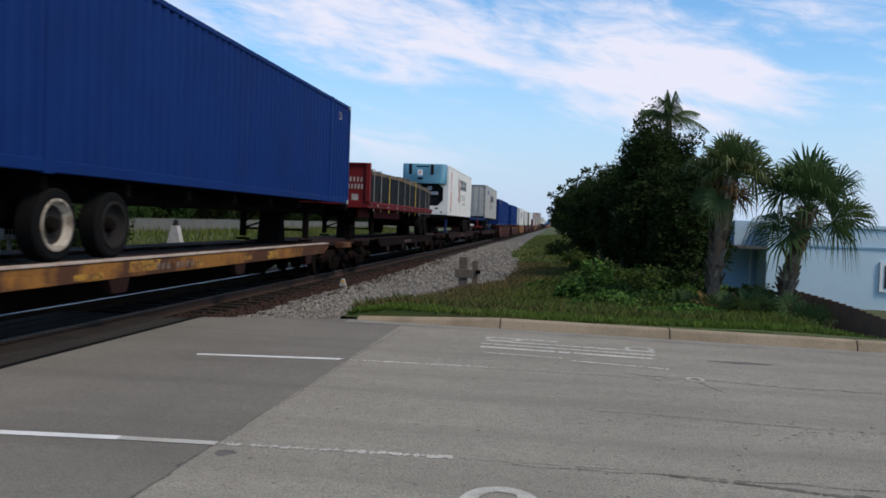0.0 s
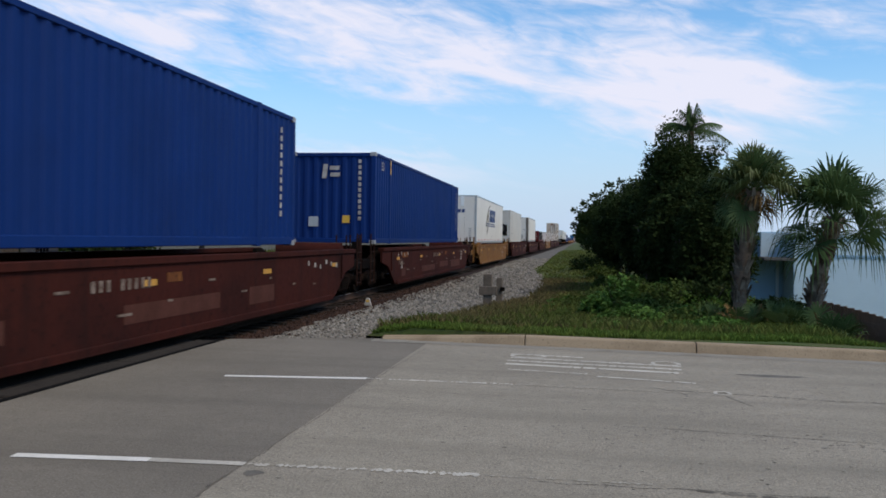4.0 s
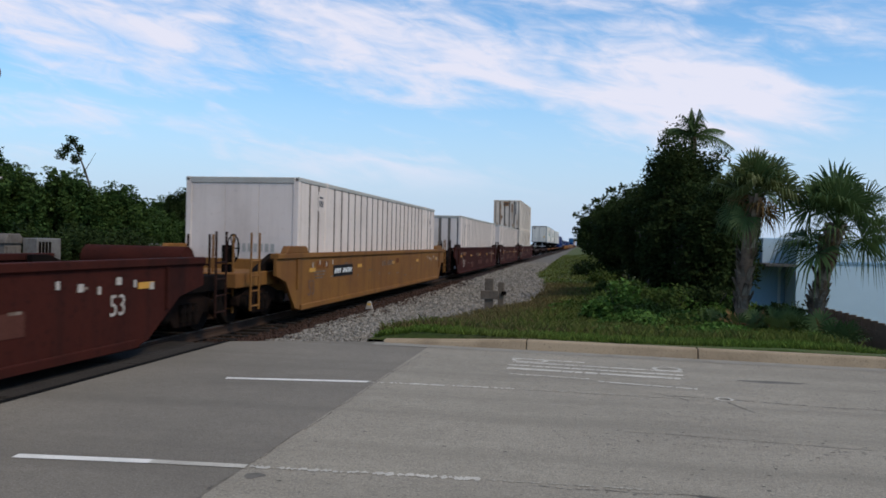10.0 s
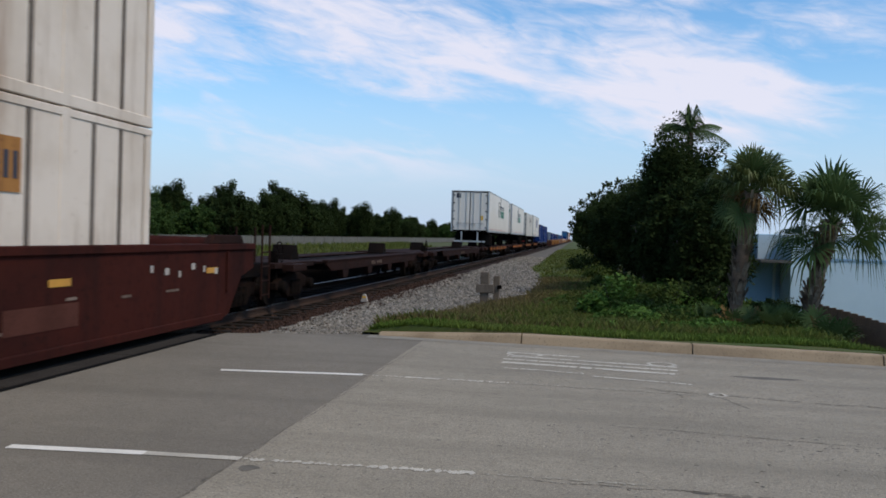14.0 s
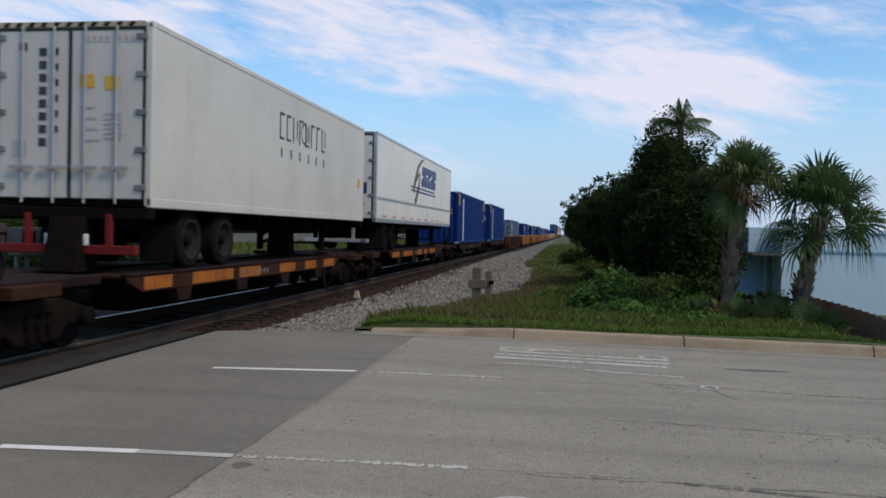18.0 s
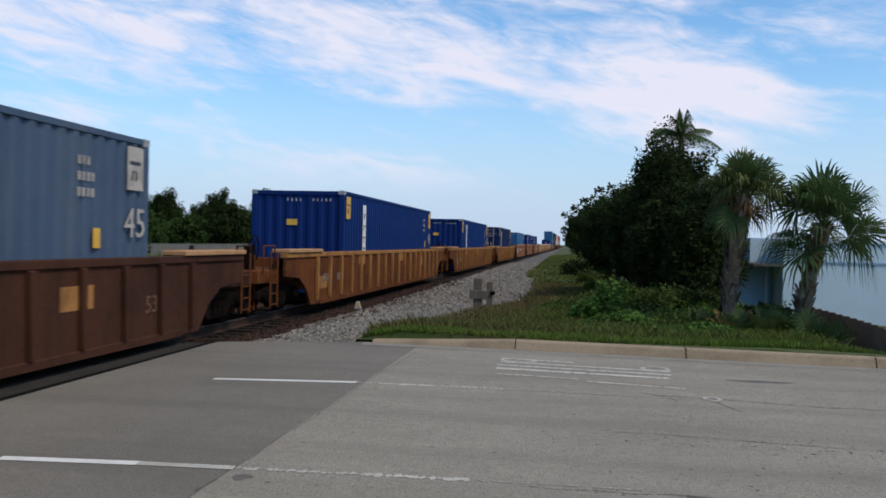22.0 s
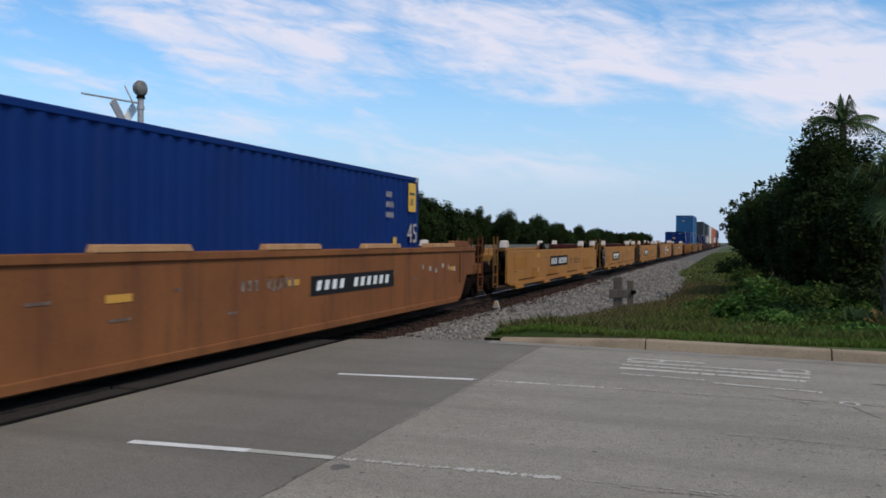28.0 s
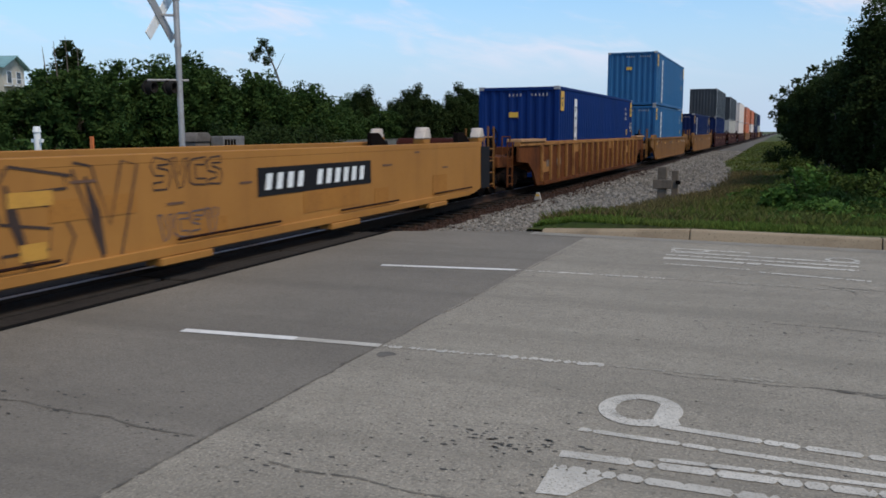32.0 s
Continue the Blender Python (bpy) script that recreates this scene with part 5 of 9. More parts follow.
def scrawl(y0, seed, n=4, size=0.75, material=GRAFFITI, z0=0.4):
    """Sprayed outlined shapes, no letters: hollow ones in dark paint, broad slashes in pale paint."""
    def put(car, h):
        rnd = random.Random(seed)
        line = 0.03 if size > 0.6 else 0.022
        for k in range(n):
            y, x = y0 + k * size * 0.92, 1.3855 + 0.0006 * k
            p = lambda a, b: (y + size * (a + rnd.uniform(-0.05, 0.05)), z0 + size * (b + rnd.uniform(-0.05, 0.05)))
            if material is GRAFFITI_PALE:
                for q in range(2):
                    a = 0.1 + 0.45 * q
                    part("spray_stroke", stroke([p(a + 0.28 * (q == k % 2), 1.05), p(a + 0.1, 0.5), p(a + 0.2, 0.02)], [0.14, 0.2, 0.1], x + 0.0003 * q), material, car, "pale sprayed slashes", smooth=False)
                part("spray_stroke", stroke([p(0.1, 1.0), p(0.5, 0.55), p(0.95, 0.6 if k % 2 else 0.1)], [0.12, 0.16, 0.08], x + 0.0002), material, car, "pale sprayed slashes", smooth=False)
                continue
            form = (k + seed) % 3
            if form == 0:
                pts = [p(0.85, 0.95), p(0.2, 1.0), p(0.02, 0.75), p(0.12, 0.5), p(0.6, 0.42), p(0.55, 0.25), p(0.05, 0.22), p(0.05, 0.02), p(0.75, 0.02), p(0.9, 0.3), p(0.8, 0.58), p(0.3, 0.68), p(0.32, 0.8), p(0.85, 0.78), p(0.85, 0.95)]
            elif form == 1:
                pts = [p(0.02, 1.0), p(0.28, 1.0), p(0.45, 0.35), p(0.62, 1.0), p(0.9, 1.0), p(0.6, 0.02), p(0.32, 0.02), p(0.02, 1.0)]
            else:
                pts = [p(0.9, 0.95), p(0.2, 0.98), p(0.04, 0.7), p(0.06, 0.2), p(0.25, 0.02), p(0.9, 0.04), p(0.88, 0.28), p(0.35, 0.3), p(0.32, 0.7), p(0.88, 0.72), p(0.9, 0.95)]
            part("spray_stroke", stroke(pts, line, x), material, car, "dark sprayed outline", smooth=False)
            if size > 0.9:
                part("spray_stroke", stroke([p(0.18, 0.9), p(0.25, 0.55), p(0.4, 0.1)], [0.03, 0.13, 0.05], x + 0.0004), material, car, "dark sprayed shading", smooth=False)
    return put


# ---- loads ----


def corrugated(axis, a0, a1, z0, z1, face, out, pitch=0.28, depth=0.036):
    """A sheet-steel wall with upright folds along y (axis 'x') or across (axis 'y')."""
    s = Shape()
    prof, p = [], a0
    n = max(int((a1 - a0) / pitch), 1)
    w = (a1 - a0) / n
    for k in range(n):
        for f, d in ((0.0, 0), (0.27, 0), (0.45, 1), (0.78, 1), (0.96, 0)):
            prof.append((a0 + (k + f) * w, face - out * depth * d))
    prof.append((a1, face))
    put = (lambda a, f, z: (f, a, z)) if axis == "x" else (lambda a, f, z: (a, f, z))
    for (a, f), (b, g) in zip(prof, prof[1:]):
        s.face([put(a, f, z0), put(b, g, z0), put(b, g, z1), put(a, f, z1)])
    s.face([put(a0, face - out * 0.05, z0), put(a1, face - out * 0.05, z0), put(a1, face - out * 0.05, z1), put(a0, face - out * 0.05, z1)])
    return s


CASTING = Shape().box(-0.09, -0.09, -0.06, 0.09, 0.09, 0.06).mesh("corner_casting", GALV, 0.012)
CASTING_B = Shape().box(-0.09, -0.09, -0.06, 0.09, 0.09, 0.06).mesh("corner_casting", BLUE, 0.012)


def steel_box(u0, u1, z0, z1, paint, label, doors=False, posts=0.0, name="container", marks=(), castings=None):
    """A corrugated steel container: walls, posts, rails, corner castings, a roof, and doors or a plain front."""
    c = aboard(base(name, label, "container", "loads of the train"), (u0 + u1) / 2)
    h = (u1 - u0) / 2
    w = HALF
    for x in (-1, 1):
        y0, y1 = -h + 0.12, h - 0.12
        if posts and x > 0:
            for q in ((y0, -h + posts - 0.1), (-h + posts + 0.1, h - posts - 0.1), (h - posts + 0.1, y1)):
                part("side_wall", corrugated("x", q[0], q[1], z0 + 0.16, z1 - 0.09, x * (w - 0.012), x), paint, c, smooth=False)
            for y in (-h + posts, h - posts):
                part("lifting_post", Shape().box(w - 0.1, y - 0.1, z0, w + 0.012, y + 0.1, z1), paint, c, bevel=0.01)
        else:
            part("side_wall", corrugated("x", y0, y1, z0 + 0.16, z1 - 0.09, x * (w - 0.012), x), paint, c, smooth=False)
        part("top_rail", Shape().box(min(x * (w - 0.07), x * w), -h + 0.1, z1 - 0.1, max(x * (w - 0.07), x * w), h - 0.1, z1 - 0.01), paint, c, bevel=0.01)
        part("bottom_rail", Shape().box(min(x * (w - 0.09), x * w), -h + 0.1, z0 + 0.02, max(x * (w - 0.09), x * w), h - 0.1, z0 + 0.17), paint, c, bevel=0.012)
        for y in (-h, h):
            part("corner_post", Shape().box(min(x * (w - 0.14), x * w), min(y, y - math.copysign(0.14, y)), z0 + 0.08, max(x * (w - 0.14), x * w), max(y, y - math.copysign(0.14, y)), z1 - 0.08), paint, c, bevel=0.012)
            for z in (z0 + 0.06, z1 - 0.06):
                piece("corner_casting", castings or CASTING, c, at=pose(x * (w - 0.085), y - math.copysign(0.085, y), z))
    part("roof", corrugated("x", -h + 0.12, h - 0.12, -w + 0.06, w - 0.06, 0, 1), paint, c, smooth=False).matrix_basis = Matrix.Translation((0, 0, z1 - 0.05)) @ Matrix(((0, 0, 1, 0), (0, 1, 0, 0), (1, 0, 0, 0), (0, 0, 0, 1)))
    part("floor", Shape().box(-w + 0.08, -h + 0.1, z0 + 0.04, w - 0.08, h - 0.1, z0 + 0.14), UNDER, c)
    part("end_wall", corrugated("y", -w + 0.12, w - 0.12, z0 + 0.14, z1 - 0.1, h - 0.02, 1), paint, c, smooth=False)
    if doors:
        for x in (-1, 1):
            d = part("door", Shape().box(min(x * 0.02, x * (w - 0.13)), -h + 0.01, z0 + 0.14, max(x * 0.02, x * (w - 0.13)), -h + 0.07, z1 - 0.12), paint, c, bevel=0.015)
            for k in range(4):
                zz = z0 + 0.3 + k * (z1 - z0 - 0.6) / 4
                part("door_panel", Shape().box(min(x * 0.1, x * (w - 0.22)), -h - 0.012, zz, max(x * 0.1, x * (w - 0.22)), -h + 0.012, zz + (z1 - z0 - 0.6) / 4 - 0.12), paint, d, bevel=0.012)
            for xx in (0.32, 0.82):
                part("lock_rod", Shape().tube([(x * xx, -h - 0.03, z0 + 0.08), (x * xx, -h - 0.03, z1 - 0.08)], 0.02, 8), GALV, d, "galvanised locking rod")
                part("rod_handle", Shape().box(x * xx - 0.16, -h - 0.06, z0 + 1.05, x * xx + 0.16, -h - 0.035, z0 + 1.09), GALV, d)
            for k in range(4):
                part("hinge", Shape().box(x * (w - 0.2) - 0.07, -h - 0.03, z0 + 0.4 + k * 0.65, x * (w - 0.2) + 0.07, -h + 0.012, z0 + 0.5 + k * 0.65), GALV if paint is not NAVY else paint, d, bevel=0.01)
    else:
        part("end_wall", corrugated("y", -w + 0.12, w - 0.12, z0 + 0.14, z1 - 0.1, -h + 0.02, -1), paint, c, smooth=False)
    part("header", Shape().box(-w + 0.12, -h, z1 - 0.13, w - 0.12, -h + 0.1, z1 - 0.02), paint, c, bevel=0.01)
    part("door_sill", Shape().box(-w + 0.12, -h, z0 + 0.02, w - 0.12, -h + 0.1, z0 + 0.15), paint, c, bevel=0.01)
    for m in marks:
        m(c, h, z0, z1)
    return c


def smooth_box(u0, u1, z0, z1, paint, label, panels=12, name="container", rail=SILVER, doors=False, marks=(), reefer=None, skirt=False, rear=False):
    """A smooth-sided van body: sheet panels with rivetted seams between rails, with rounded front posts."""
    c = aboard(base(name, label, "trailer" if "trailer" in name else "container", "loads of the train"), (u0 + u1) / 2)
    h, w = (u1 - u0) / 2, HALF
    step = (2 * h - 0.2) / panels
    for x in (-1, 1):
        for k in range(panels):
            y = -h + 0.1 + k * step
            part("side_panel", Shape().box(min(x * (w - 0.04), x * (w - 0.002)), y + 0.006, z0 + 0.14, max(x * (w - 0.04), x * (w - 0.002)), y + step - 0.006, z1 - 0.09), paint, c, bevel=0.003)
        part("side_backing", Shape().box(min(x * (w - 0.06), x * (w - 0.042)), -h + 0.05, z0 + 0.1, max(x * (w - 0.06), x * (w - 0.042)), h - 0.05, z1 - 0.05), GROOVE if panels > 3 else paint, c)
        part("top_rail", Shape().box(min(x * (w - 0.08), x * (w + 0.008)), -h, z1 - 0.1, max(x * (w - 0.08), x * (w + 0.008)), h, z1), rail, c, bevel=0.015)
        part("bottom_rail", Shape().box(min(x * (w - 0.08), x * (w + 0.008)), -h, z0, max(x * (w - 0.08), x * (w + 0.008)), h, z0 + 0.15), rail if skirt else paint, c, bevel=0.015)
        for y in (-h, h):
            part("corner_post", Shape().box(min(x * (w - 0.12), x * (w + 0.004)), min(y, y - math.copysign(0.12, y)), z0 + 0.02, max(x * (w - 0.12), x * (w + 0.004)), max(y, y - math.copysign(0.12, y)), z1 - 0.02), paint if not skirt else rail, c, bevel=0.02)
    part("roof", Shape().box(-w + 0.05, -h + 0.03, z1 - 0.04, w - 0.05, h - 0.03, z1 - 0.005), paint, c, bevel=0.02)
    part("floor", Shape().box(-w + 0.06, -h + 0.05, z0 + 0.02, w - 0.06, h - 0.05, z0 + 0.12), UNDER, c)
    part("end_wall", Shape().box(-w + 0.1, h - 0.05, z0 + 0.05, w - 0.1, h - 0.01, z1 - 0.03), paint, c)
    if reefer:
        old = reefer is TEAL
        if old:
            f = -h - 0.26
            cover = part("machine_end", Shape().prism([(-w + 0.02, -h + 0.06), (-w + 0.02, -h - 0.06), (-w + 0.22, f), (w - 0.42, f), (w - 0.12, -h - 0.06), (w - 0.12, -h + 0.06)], z0 + 1.72, z1 + 0.05, "z"), TEAL, c, "weathered blue refrigeration unit cover", bevel=0.025)
            for a, b in ((-0.92, -0.74), (0.3, 0.48)):
                part("intake_grille", Shape().box(a, f - 0.012, z1 - 0.55, b, f + 0.01, z1 + 0.02), BLACK_PAINT, cover)
            part("cover_lip", Shape().box(-0.5, f - 0.02, z1 - 0.12, 0.2, f + 0.01, z1 - 0.07), UNDER, cover)
            part("catch", Shape().box(-0.42, f - 0.02, z0 + 1.95, -0.12, f + 0.01, z0 + 2.05), UNDER, cover)
            part("badge", Shape().box(-0.42, f - 0.008, z1 - 0.6, -0.14, f + 0.004, z1 - 0.28), WHITE_PAINT, cover, "small white badge")
            part("badge_mark", Shape().prism([(-0.37, z1 - 0.55), (-0.3, z1 - 0.55), (-0.22, z1 - 0.33), (-0.3, z1 - 0.33)], f - 0.013, f - 0.009, "y"), LOGO_RED, cover)
            part("caution_print", Shape().box(w - 0.32, -h - 0.14, z1 - 0.75, w - 0.28, -h - 0.1, z1 - 0.3), YELLOW_PAINT, cover)
        else:
            part("machine_end", Shape().box(-w + 0.12, -h + 0.01, z0 + 1.5, w - 0.12, -h + 0.08, z1 - 0.1), reefer, c, "refrigeration unit cover", bevel=0.03)
        top_ = 1.74 if old else 1.55
        o = [(-1.0, 0.5), (1.0, 0.5), (1.0, top_), (-1.0, top_)] if old else [(-0.98, 0.95), (-0.75, 0.62), (0.75, 0.62), (0.98, 0.95), (0.98, 1.3), (0.72, 1.55), (-0.72, 1.55), (-0.98, 1.3)]
        part("machine_bay", Shape().prism([(x, z0 + z) for x, z in o], -h + (0.22 if old else 0.0), -h + 0.3, "y"), BLACK_PAINT, c, "dark open machine bay", bevel=0.0 if old else 0.02)
        if old:
            for x in (-1, 1):
                for za, zb in ((0.5, 0.82), (top_, 1.5)):
                    part("corner_gusset", Shape().prism([(x * 1.0, z0 + za), (x * 0.7, z0 + za), (x * 1.0, z0 + zb)], -h + 0.01, -h + 0.05, "y"), paint, c)
            part("compressor", Shape().lathe_x([(-0.4, 0.1), (-0.38, 0.2), (0.3, 0.2), (0.32, 0.1)], 14, -0.3, -h + 0.14, z0 + 0.8), UNDER, c)
            part("hose", Shape().tube([(-0.7, -h + 0.12, z0 + 0.6), (-0.2, -h + 0.08, z0 + 0.75), (0.5, -h + 0.1, z0 + 0.62), (0.8, -h + 0.12, z0 + 1.0)], 0.03, 6), RUBBER, c)
            part("fan_housing", Shape().box(-0.8, -h + 0.1, z0 + 1.05, 0.0, -h + 0.2, z0 + 1.5), NAVY, c, bevel=0.02)
            part("bay_box", Shape().box(0.15, -h + 0.04, z0 + 1.12, 0.7, -h + 0.2, z0 + 1.3).box(0.1, -h + 0.06, z0 + 1.38, 0.35, -h + 0.2, z0 + 1.58), GREY_PAINT, c, "pale control boxes", bevel=0.01)
            plates("rust_scuff", [(-1.0 + 0.31 * k, z0 + 0.12 + 0.1 * (k % 3), 0.1 + 0.07 * (k % 2), 0.09, 0.03) for k in range(7)], RUST_DARK, c, -h - 0.001, "end", "rust-brown scuffs")
            plates("blue_scuff", [(-0.55, z0 + 0.06, 0.95, 0.16, 0.05)], TEAL, c, -h - 0.002, "end", "scuffed blue paint")
        else:
            part("bay_unit", Shape().box(-0.6, -h - 0.03, z0 + 0.68, 0.15, -h + 0.02, z0 + 1.1), NAVY, c, bevel=0.03)
            part("bay_box", Shape().box(0.05, -h - 0.035, z0 + 1.0, 0.62, -h + 0.02, z0 + 1.25).box(0.0, -h - 0.035, z0 + 1.3, 0.3, -h + 0.02, z0 + 1.48), GREY_PAINT, c, "pale control boxes", bevel=0.02)
        part("lower_frame", Shape().box(-w + 0.12, -h, z0 + 0.02, w - 0.12, -h + 0.09, z0 + 0.5), paint, c, bevel=0.02)
        for x in (-1, 1):
            part("bay_jamb", Shape().box(min(x * 1.0, x * (w - 0.12)), -h, z0 + 0.5, max(x * 1.0, x * (w - 0.12)), -h + 0.09, z0 + top_), paint, c, bevel=0.01)
    elif doors:
        for x in (-1, 1):
            d = part("door", Shape().box(min(x * 0.015, x * (w - 0.12)), -h, z0 + 0.12, max(x * 0.015, x * (w - 0.12)), -h + 0.06, z1 - 0.1), paint, c, bevel=0.015)
            part("door_gasket", Shape().box(min(x * 0.004, x * 0.03), -h - 0.006, z0 + 0.12, max(x * 0.004, x * 0.03), -h + 0.01, z1 - 0.1).box(min(x * (w - 0.15), x * (w - 0.115)), -h - 0.006, z0 + 0.12, max(x * (w - 0.15), x * (w - 0.115)), -h + 0.01, z1 - 0.1).box(min(x * 0.03, x * (w - 0.15)), -h - 0.006, z1 - 0.13, max(x * 0.03, x * (w - 0.15)), -h + 0.01, z1 - 0.1), GASKET, d, "dark rubber door gasket", smooth=False)
            for xx in (0.25, 0.75):
                part("lock_rod", Shape().tube([(x * xx, -h - 0.03, z0 + 0.05), (x * xx, -h - 0.03, z1 - 0.06)], 0.018, 8), GREY_PAINT, d)
                part("rod_handle", Shape().box(x * xx - 0.2, -h - 0.06, z0 + 0.55, x * xx + 0.2, -h - 0.035, z0 + 0.6), GALV, d)
            for k in range(5):
                part("hinge", Shape().box(x * (w - 0.17) - 0.09, -h - 0.025, z0 + 0.25 + k * 0.55, x * (w - 0.17) + 0.09, -h + 0.012, z0 + 0.34 + k * 0.55), LOCK_GREY, d, bevel=0.01)
    else:
        for k in range(4):
            x = -w + 0.12 + k * (2 * w - 0.24) / 4
            part("front_panel", Shape().box(x + 0.004, -h + 0.0, z0 + 0.1, x + (2 * w - 0.24) / 4 - 0.004, -h + 0.04, z1 - 0.08), paint, c, bevel=0.004)
    part("header", Shape().box(-w + 0.12, -h - 0.004, z1 - 0.09, w - 0.12, -h + 0.08, z1 - 0.005), RAIL_DARK if doors else rail, c, bevel=0.015)
    n = 9
    plates("reflector", [(-h + 0.9 + k * (2 * h - 2) / n, z0 + 0.19, 0.3, 0.05, 0) for k in range(n)] + [(-h + 1.3 + k * (2 * h - 2) / n, z0 + 0.19, 0.22, 0.05, 0) for k in range(n)], RED_MARK, c, w + 0.0, label="red reflective strips") if skirt else None
    for m in marks:
        m(c, h, z0, z1)
    return c


def ribbed_box(u0, u1, z0, z1, paint, label, ribbed_end=False, marks=(), pitch=0.62):
    """A domestic van container: pale sheets between upright posts, with dark seams beside them."""
    c = aboard(base("container", label, "container", "loads of the train"), (u0 + u1) / 2)
    h, w = (u1 - u0) / 2, HALF
    n = int((2 * h - 0.3) / pitch)
    step = (2 * h - 0.3) / n
    for x in (-1, 1):
        part("side_backing", Shape().box(min(x * (w - 0.07), x * (w - 0.045)), -h + 0.05, z0 + 0.1, max(x * (w - 0.07), x * (w - 0.045)), h - 0.05, z1 - 0.05), GROOVE, c)
        if x > 0:
            for k in range(n):
                y = -h + 0.15 + k * step
                part("side_sheet", Shape().box(w - 0.05, y + 0.05, z0 + 0.14, w - 0.012, y + step - 0.05, z1 - 0.09), paint, c, bevel=0.004)
                if k:
                    part("side_post", Shape().box(w - 0.05, y - 0.026, z0 + 0.14, w - 0.002, y + 0.026, z1 - 0.09), POST_DARK, c, bevel=0.004)
        else:
            part("side_sheet", Shape().box(-w + 0.012, -h + 0.1, z0 + 0.14, -w + 0.05, h - 0.1, z1 - 0.09), paint, c)
        part("top_rail", Shape().box(min(x * (w - 0.09), x * (w + 0.006)), -h, z1 - 0.1, max(x * (w - 0.09), x * (w + 0.006)), h, z1), GREY_BOX if paint is RIB_WHITE else paint, c, bevel=0.012)
        part("bottom_rail", Shape().box(min(x * (w - 0.09), x * (w + 0.006)), -h, z0, max(x * (w - 0.09), x * (w + 0.006)), h, z0 + 0.15), paint, c, bevel=0.012)
        for y in (-h, h):
            part("corner_post", Shape().box(min(x * (w - 0.14), x * w), min(y, y - math.copysign(0.14, y)), z0 + 0.02, max(x * (w - 0.14), x * w), max(y, y - math.copysign(0.14, y)), z1 - 0.02), paint, c, bevel=0.015)
        for y in (-h + 2.0, h - 2.0):
            part("lifting_post", Shape().box(min(x * (w - 0.1), x * (w + 0.006)), y - 0.09, z0, max(x * (w - 0.1), x * (w + 0.006)), y + 0.09, z1 + 0.012), paint, c, bevel=0.01)
    part("roof", Shape().box(-w + 0.06, -h + 0.03, z1 - 0.05, w - 0.06, h - 0.03, z1 - 0.012), paint, c, bevel=0.01)
    part("floor", Shape().box(-w + 0.08, -h + 0.05, z0 + 0.02, w - 0.08, h - 0.05, z0 + 0.12), UNDER, c)
    part("end_wall", Shape().box(-w + 0.12, h - 0.05, z0 + 0.05, w - 0.12, h - 0.01, z1 - 0.03), paint, c)
    part("end_backing", Shape().box(-w + 0.12, -h + 0.05, z0 + 0.05, w - 0.12, -h + 0.08, z1 - 0.03), GROOVE if ribbed_end else paint, c)
    ne = 5 if ribbed_end else 3
    se = (2 * w - 0.28) / ne
    g = 0.07 if ribbed_end else 0.004
    for k in range(ne):
        x = -w + 0.14 + k * se
        part("front_sheet", Shape().box(x + g, -h + 0.012, z0 + 0.12, x + se - g, -h + 0.05, z1 - 0.12), paint, c, bevel=0.005)
        if ribbed_end and k:
            part("front_post", Shape().box(x - 0.045, -h + 0.0, z0 + 0.12, x + 0.045, -h + 0.05, z1 - 0.12), POST_DARK, c, bevel=0.005)
    part("header", Shape().box(-w + 0.1, -h - 0.004, z1 - 0.14, w - 0.1, -h + 0.08, z1 - 0.005), GREY_BOX if paint is RIB_WHITE else paint, c, bevel=0.012)
    for m in marks:
        m(c, h, z0, z1)
    return c


def road_wheels(parent, y, z, x=1.06, rim=UNDER):
    """A pair of road tyres with their rim, at each end of an axle."""
    for e in (-1, 1):
        t = part("tyre", Shape().lathe_x([(-0.14, 0.31), (-0.14, 0.42), (-0.11, 0.46), (0.11, 0.46), (0.14, 0.42), (0.14, 0.31), (-0.14, 0.31)], 28, e * x, y, z, False), RUBBER, parent)
        part("rim", Shape().lathe_x([(e * 0.135, 0.335), (e * 0.155, 0.33), (e * 0.155, 0.3), (e * 0.11, 0.275), (e * 0.07, 0.245)], 24, e * x, y, z, False), rim, t, "pale dusty wheel rim" if rim is RIM else "dark wheel rim")
        part("wheel_disc", Shape().lathe_x([(e * 0.07, 0.247), (e * 0.05, 0.2), (e * 0.045, 0.1)], 24, e * x, y, z, False), DARK_RIM, t)
        part("hub", Shape().lathe_x([(0.0, 0.11), (e * 0.06, 0.11), (e * 0.09, 0.09), (e * 0.13, 0.08), (e * 0.14, 0.04)], 16, e * x, y, z), UNDER, t)
    part("axle", Shape().tube([(-x, y, z), (x, y, z)], 0.07, 8), UNDER, parent)


def landing_legs(parent, y, z0, z1, paint=UNDER):
    for x in (-0.85, 0.85):
        leg = part("landing_leg", Shape().box(x - 0.07, y - 0.07, z0 + 0.1, x + 0.07, y + 0.07, z1).box(x - 0.14, y - 0.14, z0, x + 0.14, y + 0.14, z0 + 0.06), paint, parent, bevel=0.01)
        part("leg_brace", Shape().tube([(x, y + 0.05, z0 + 0.45), (x * 0.7, y + 0.9, z1)], 0.03, 6), paint, leg)
    part("cross_brace", Shape().tube([(-0.85, y, z0 + 0.3), (0.85, y, z0 + 0.3)], 0.03, 6).tube([(-0.85, y, z0 + 0.3), (0.85, y, z1 - 0.05)], 0.025, 6), paint, parent)


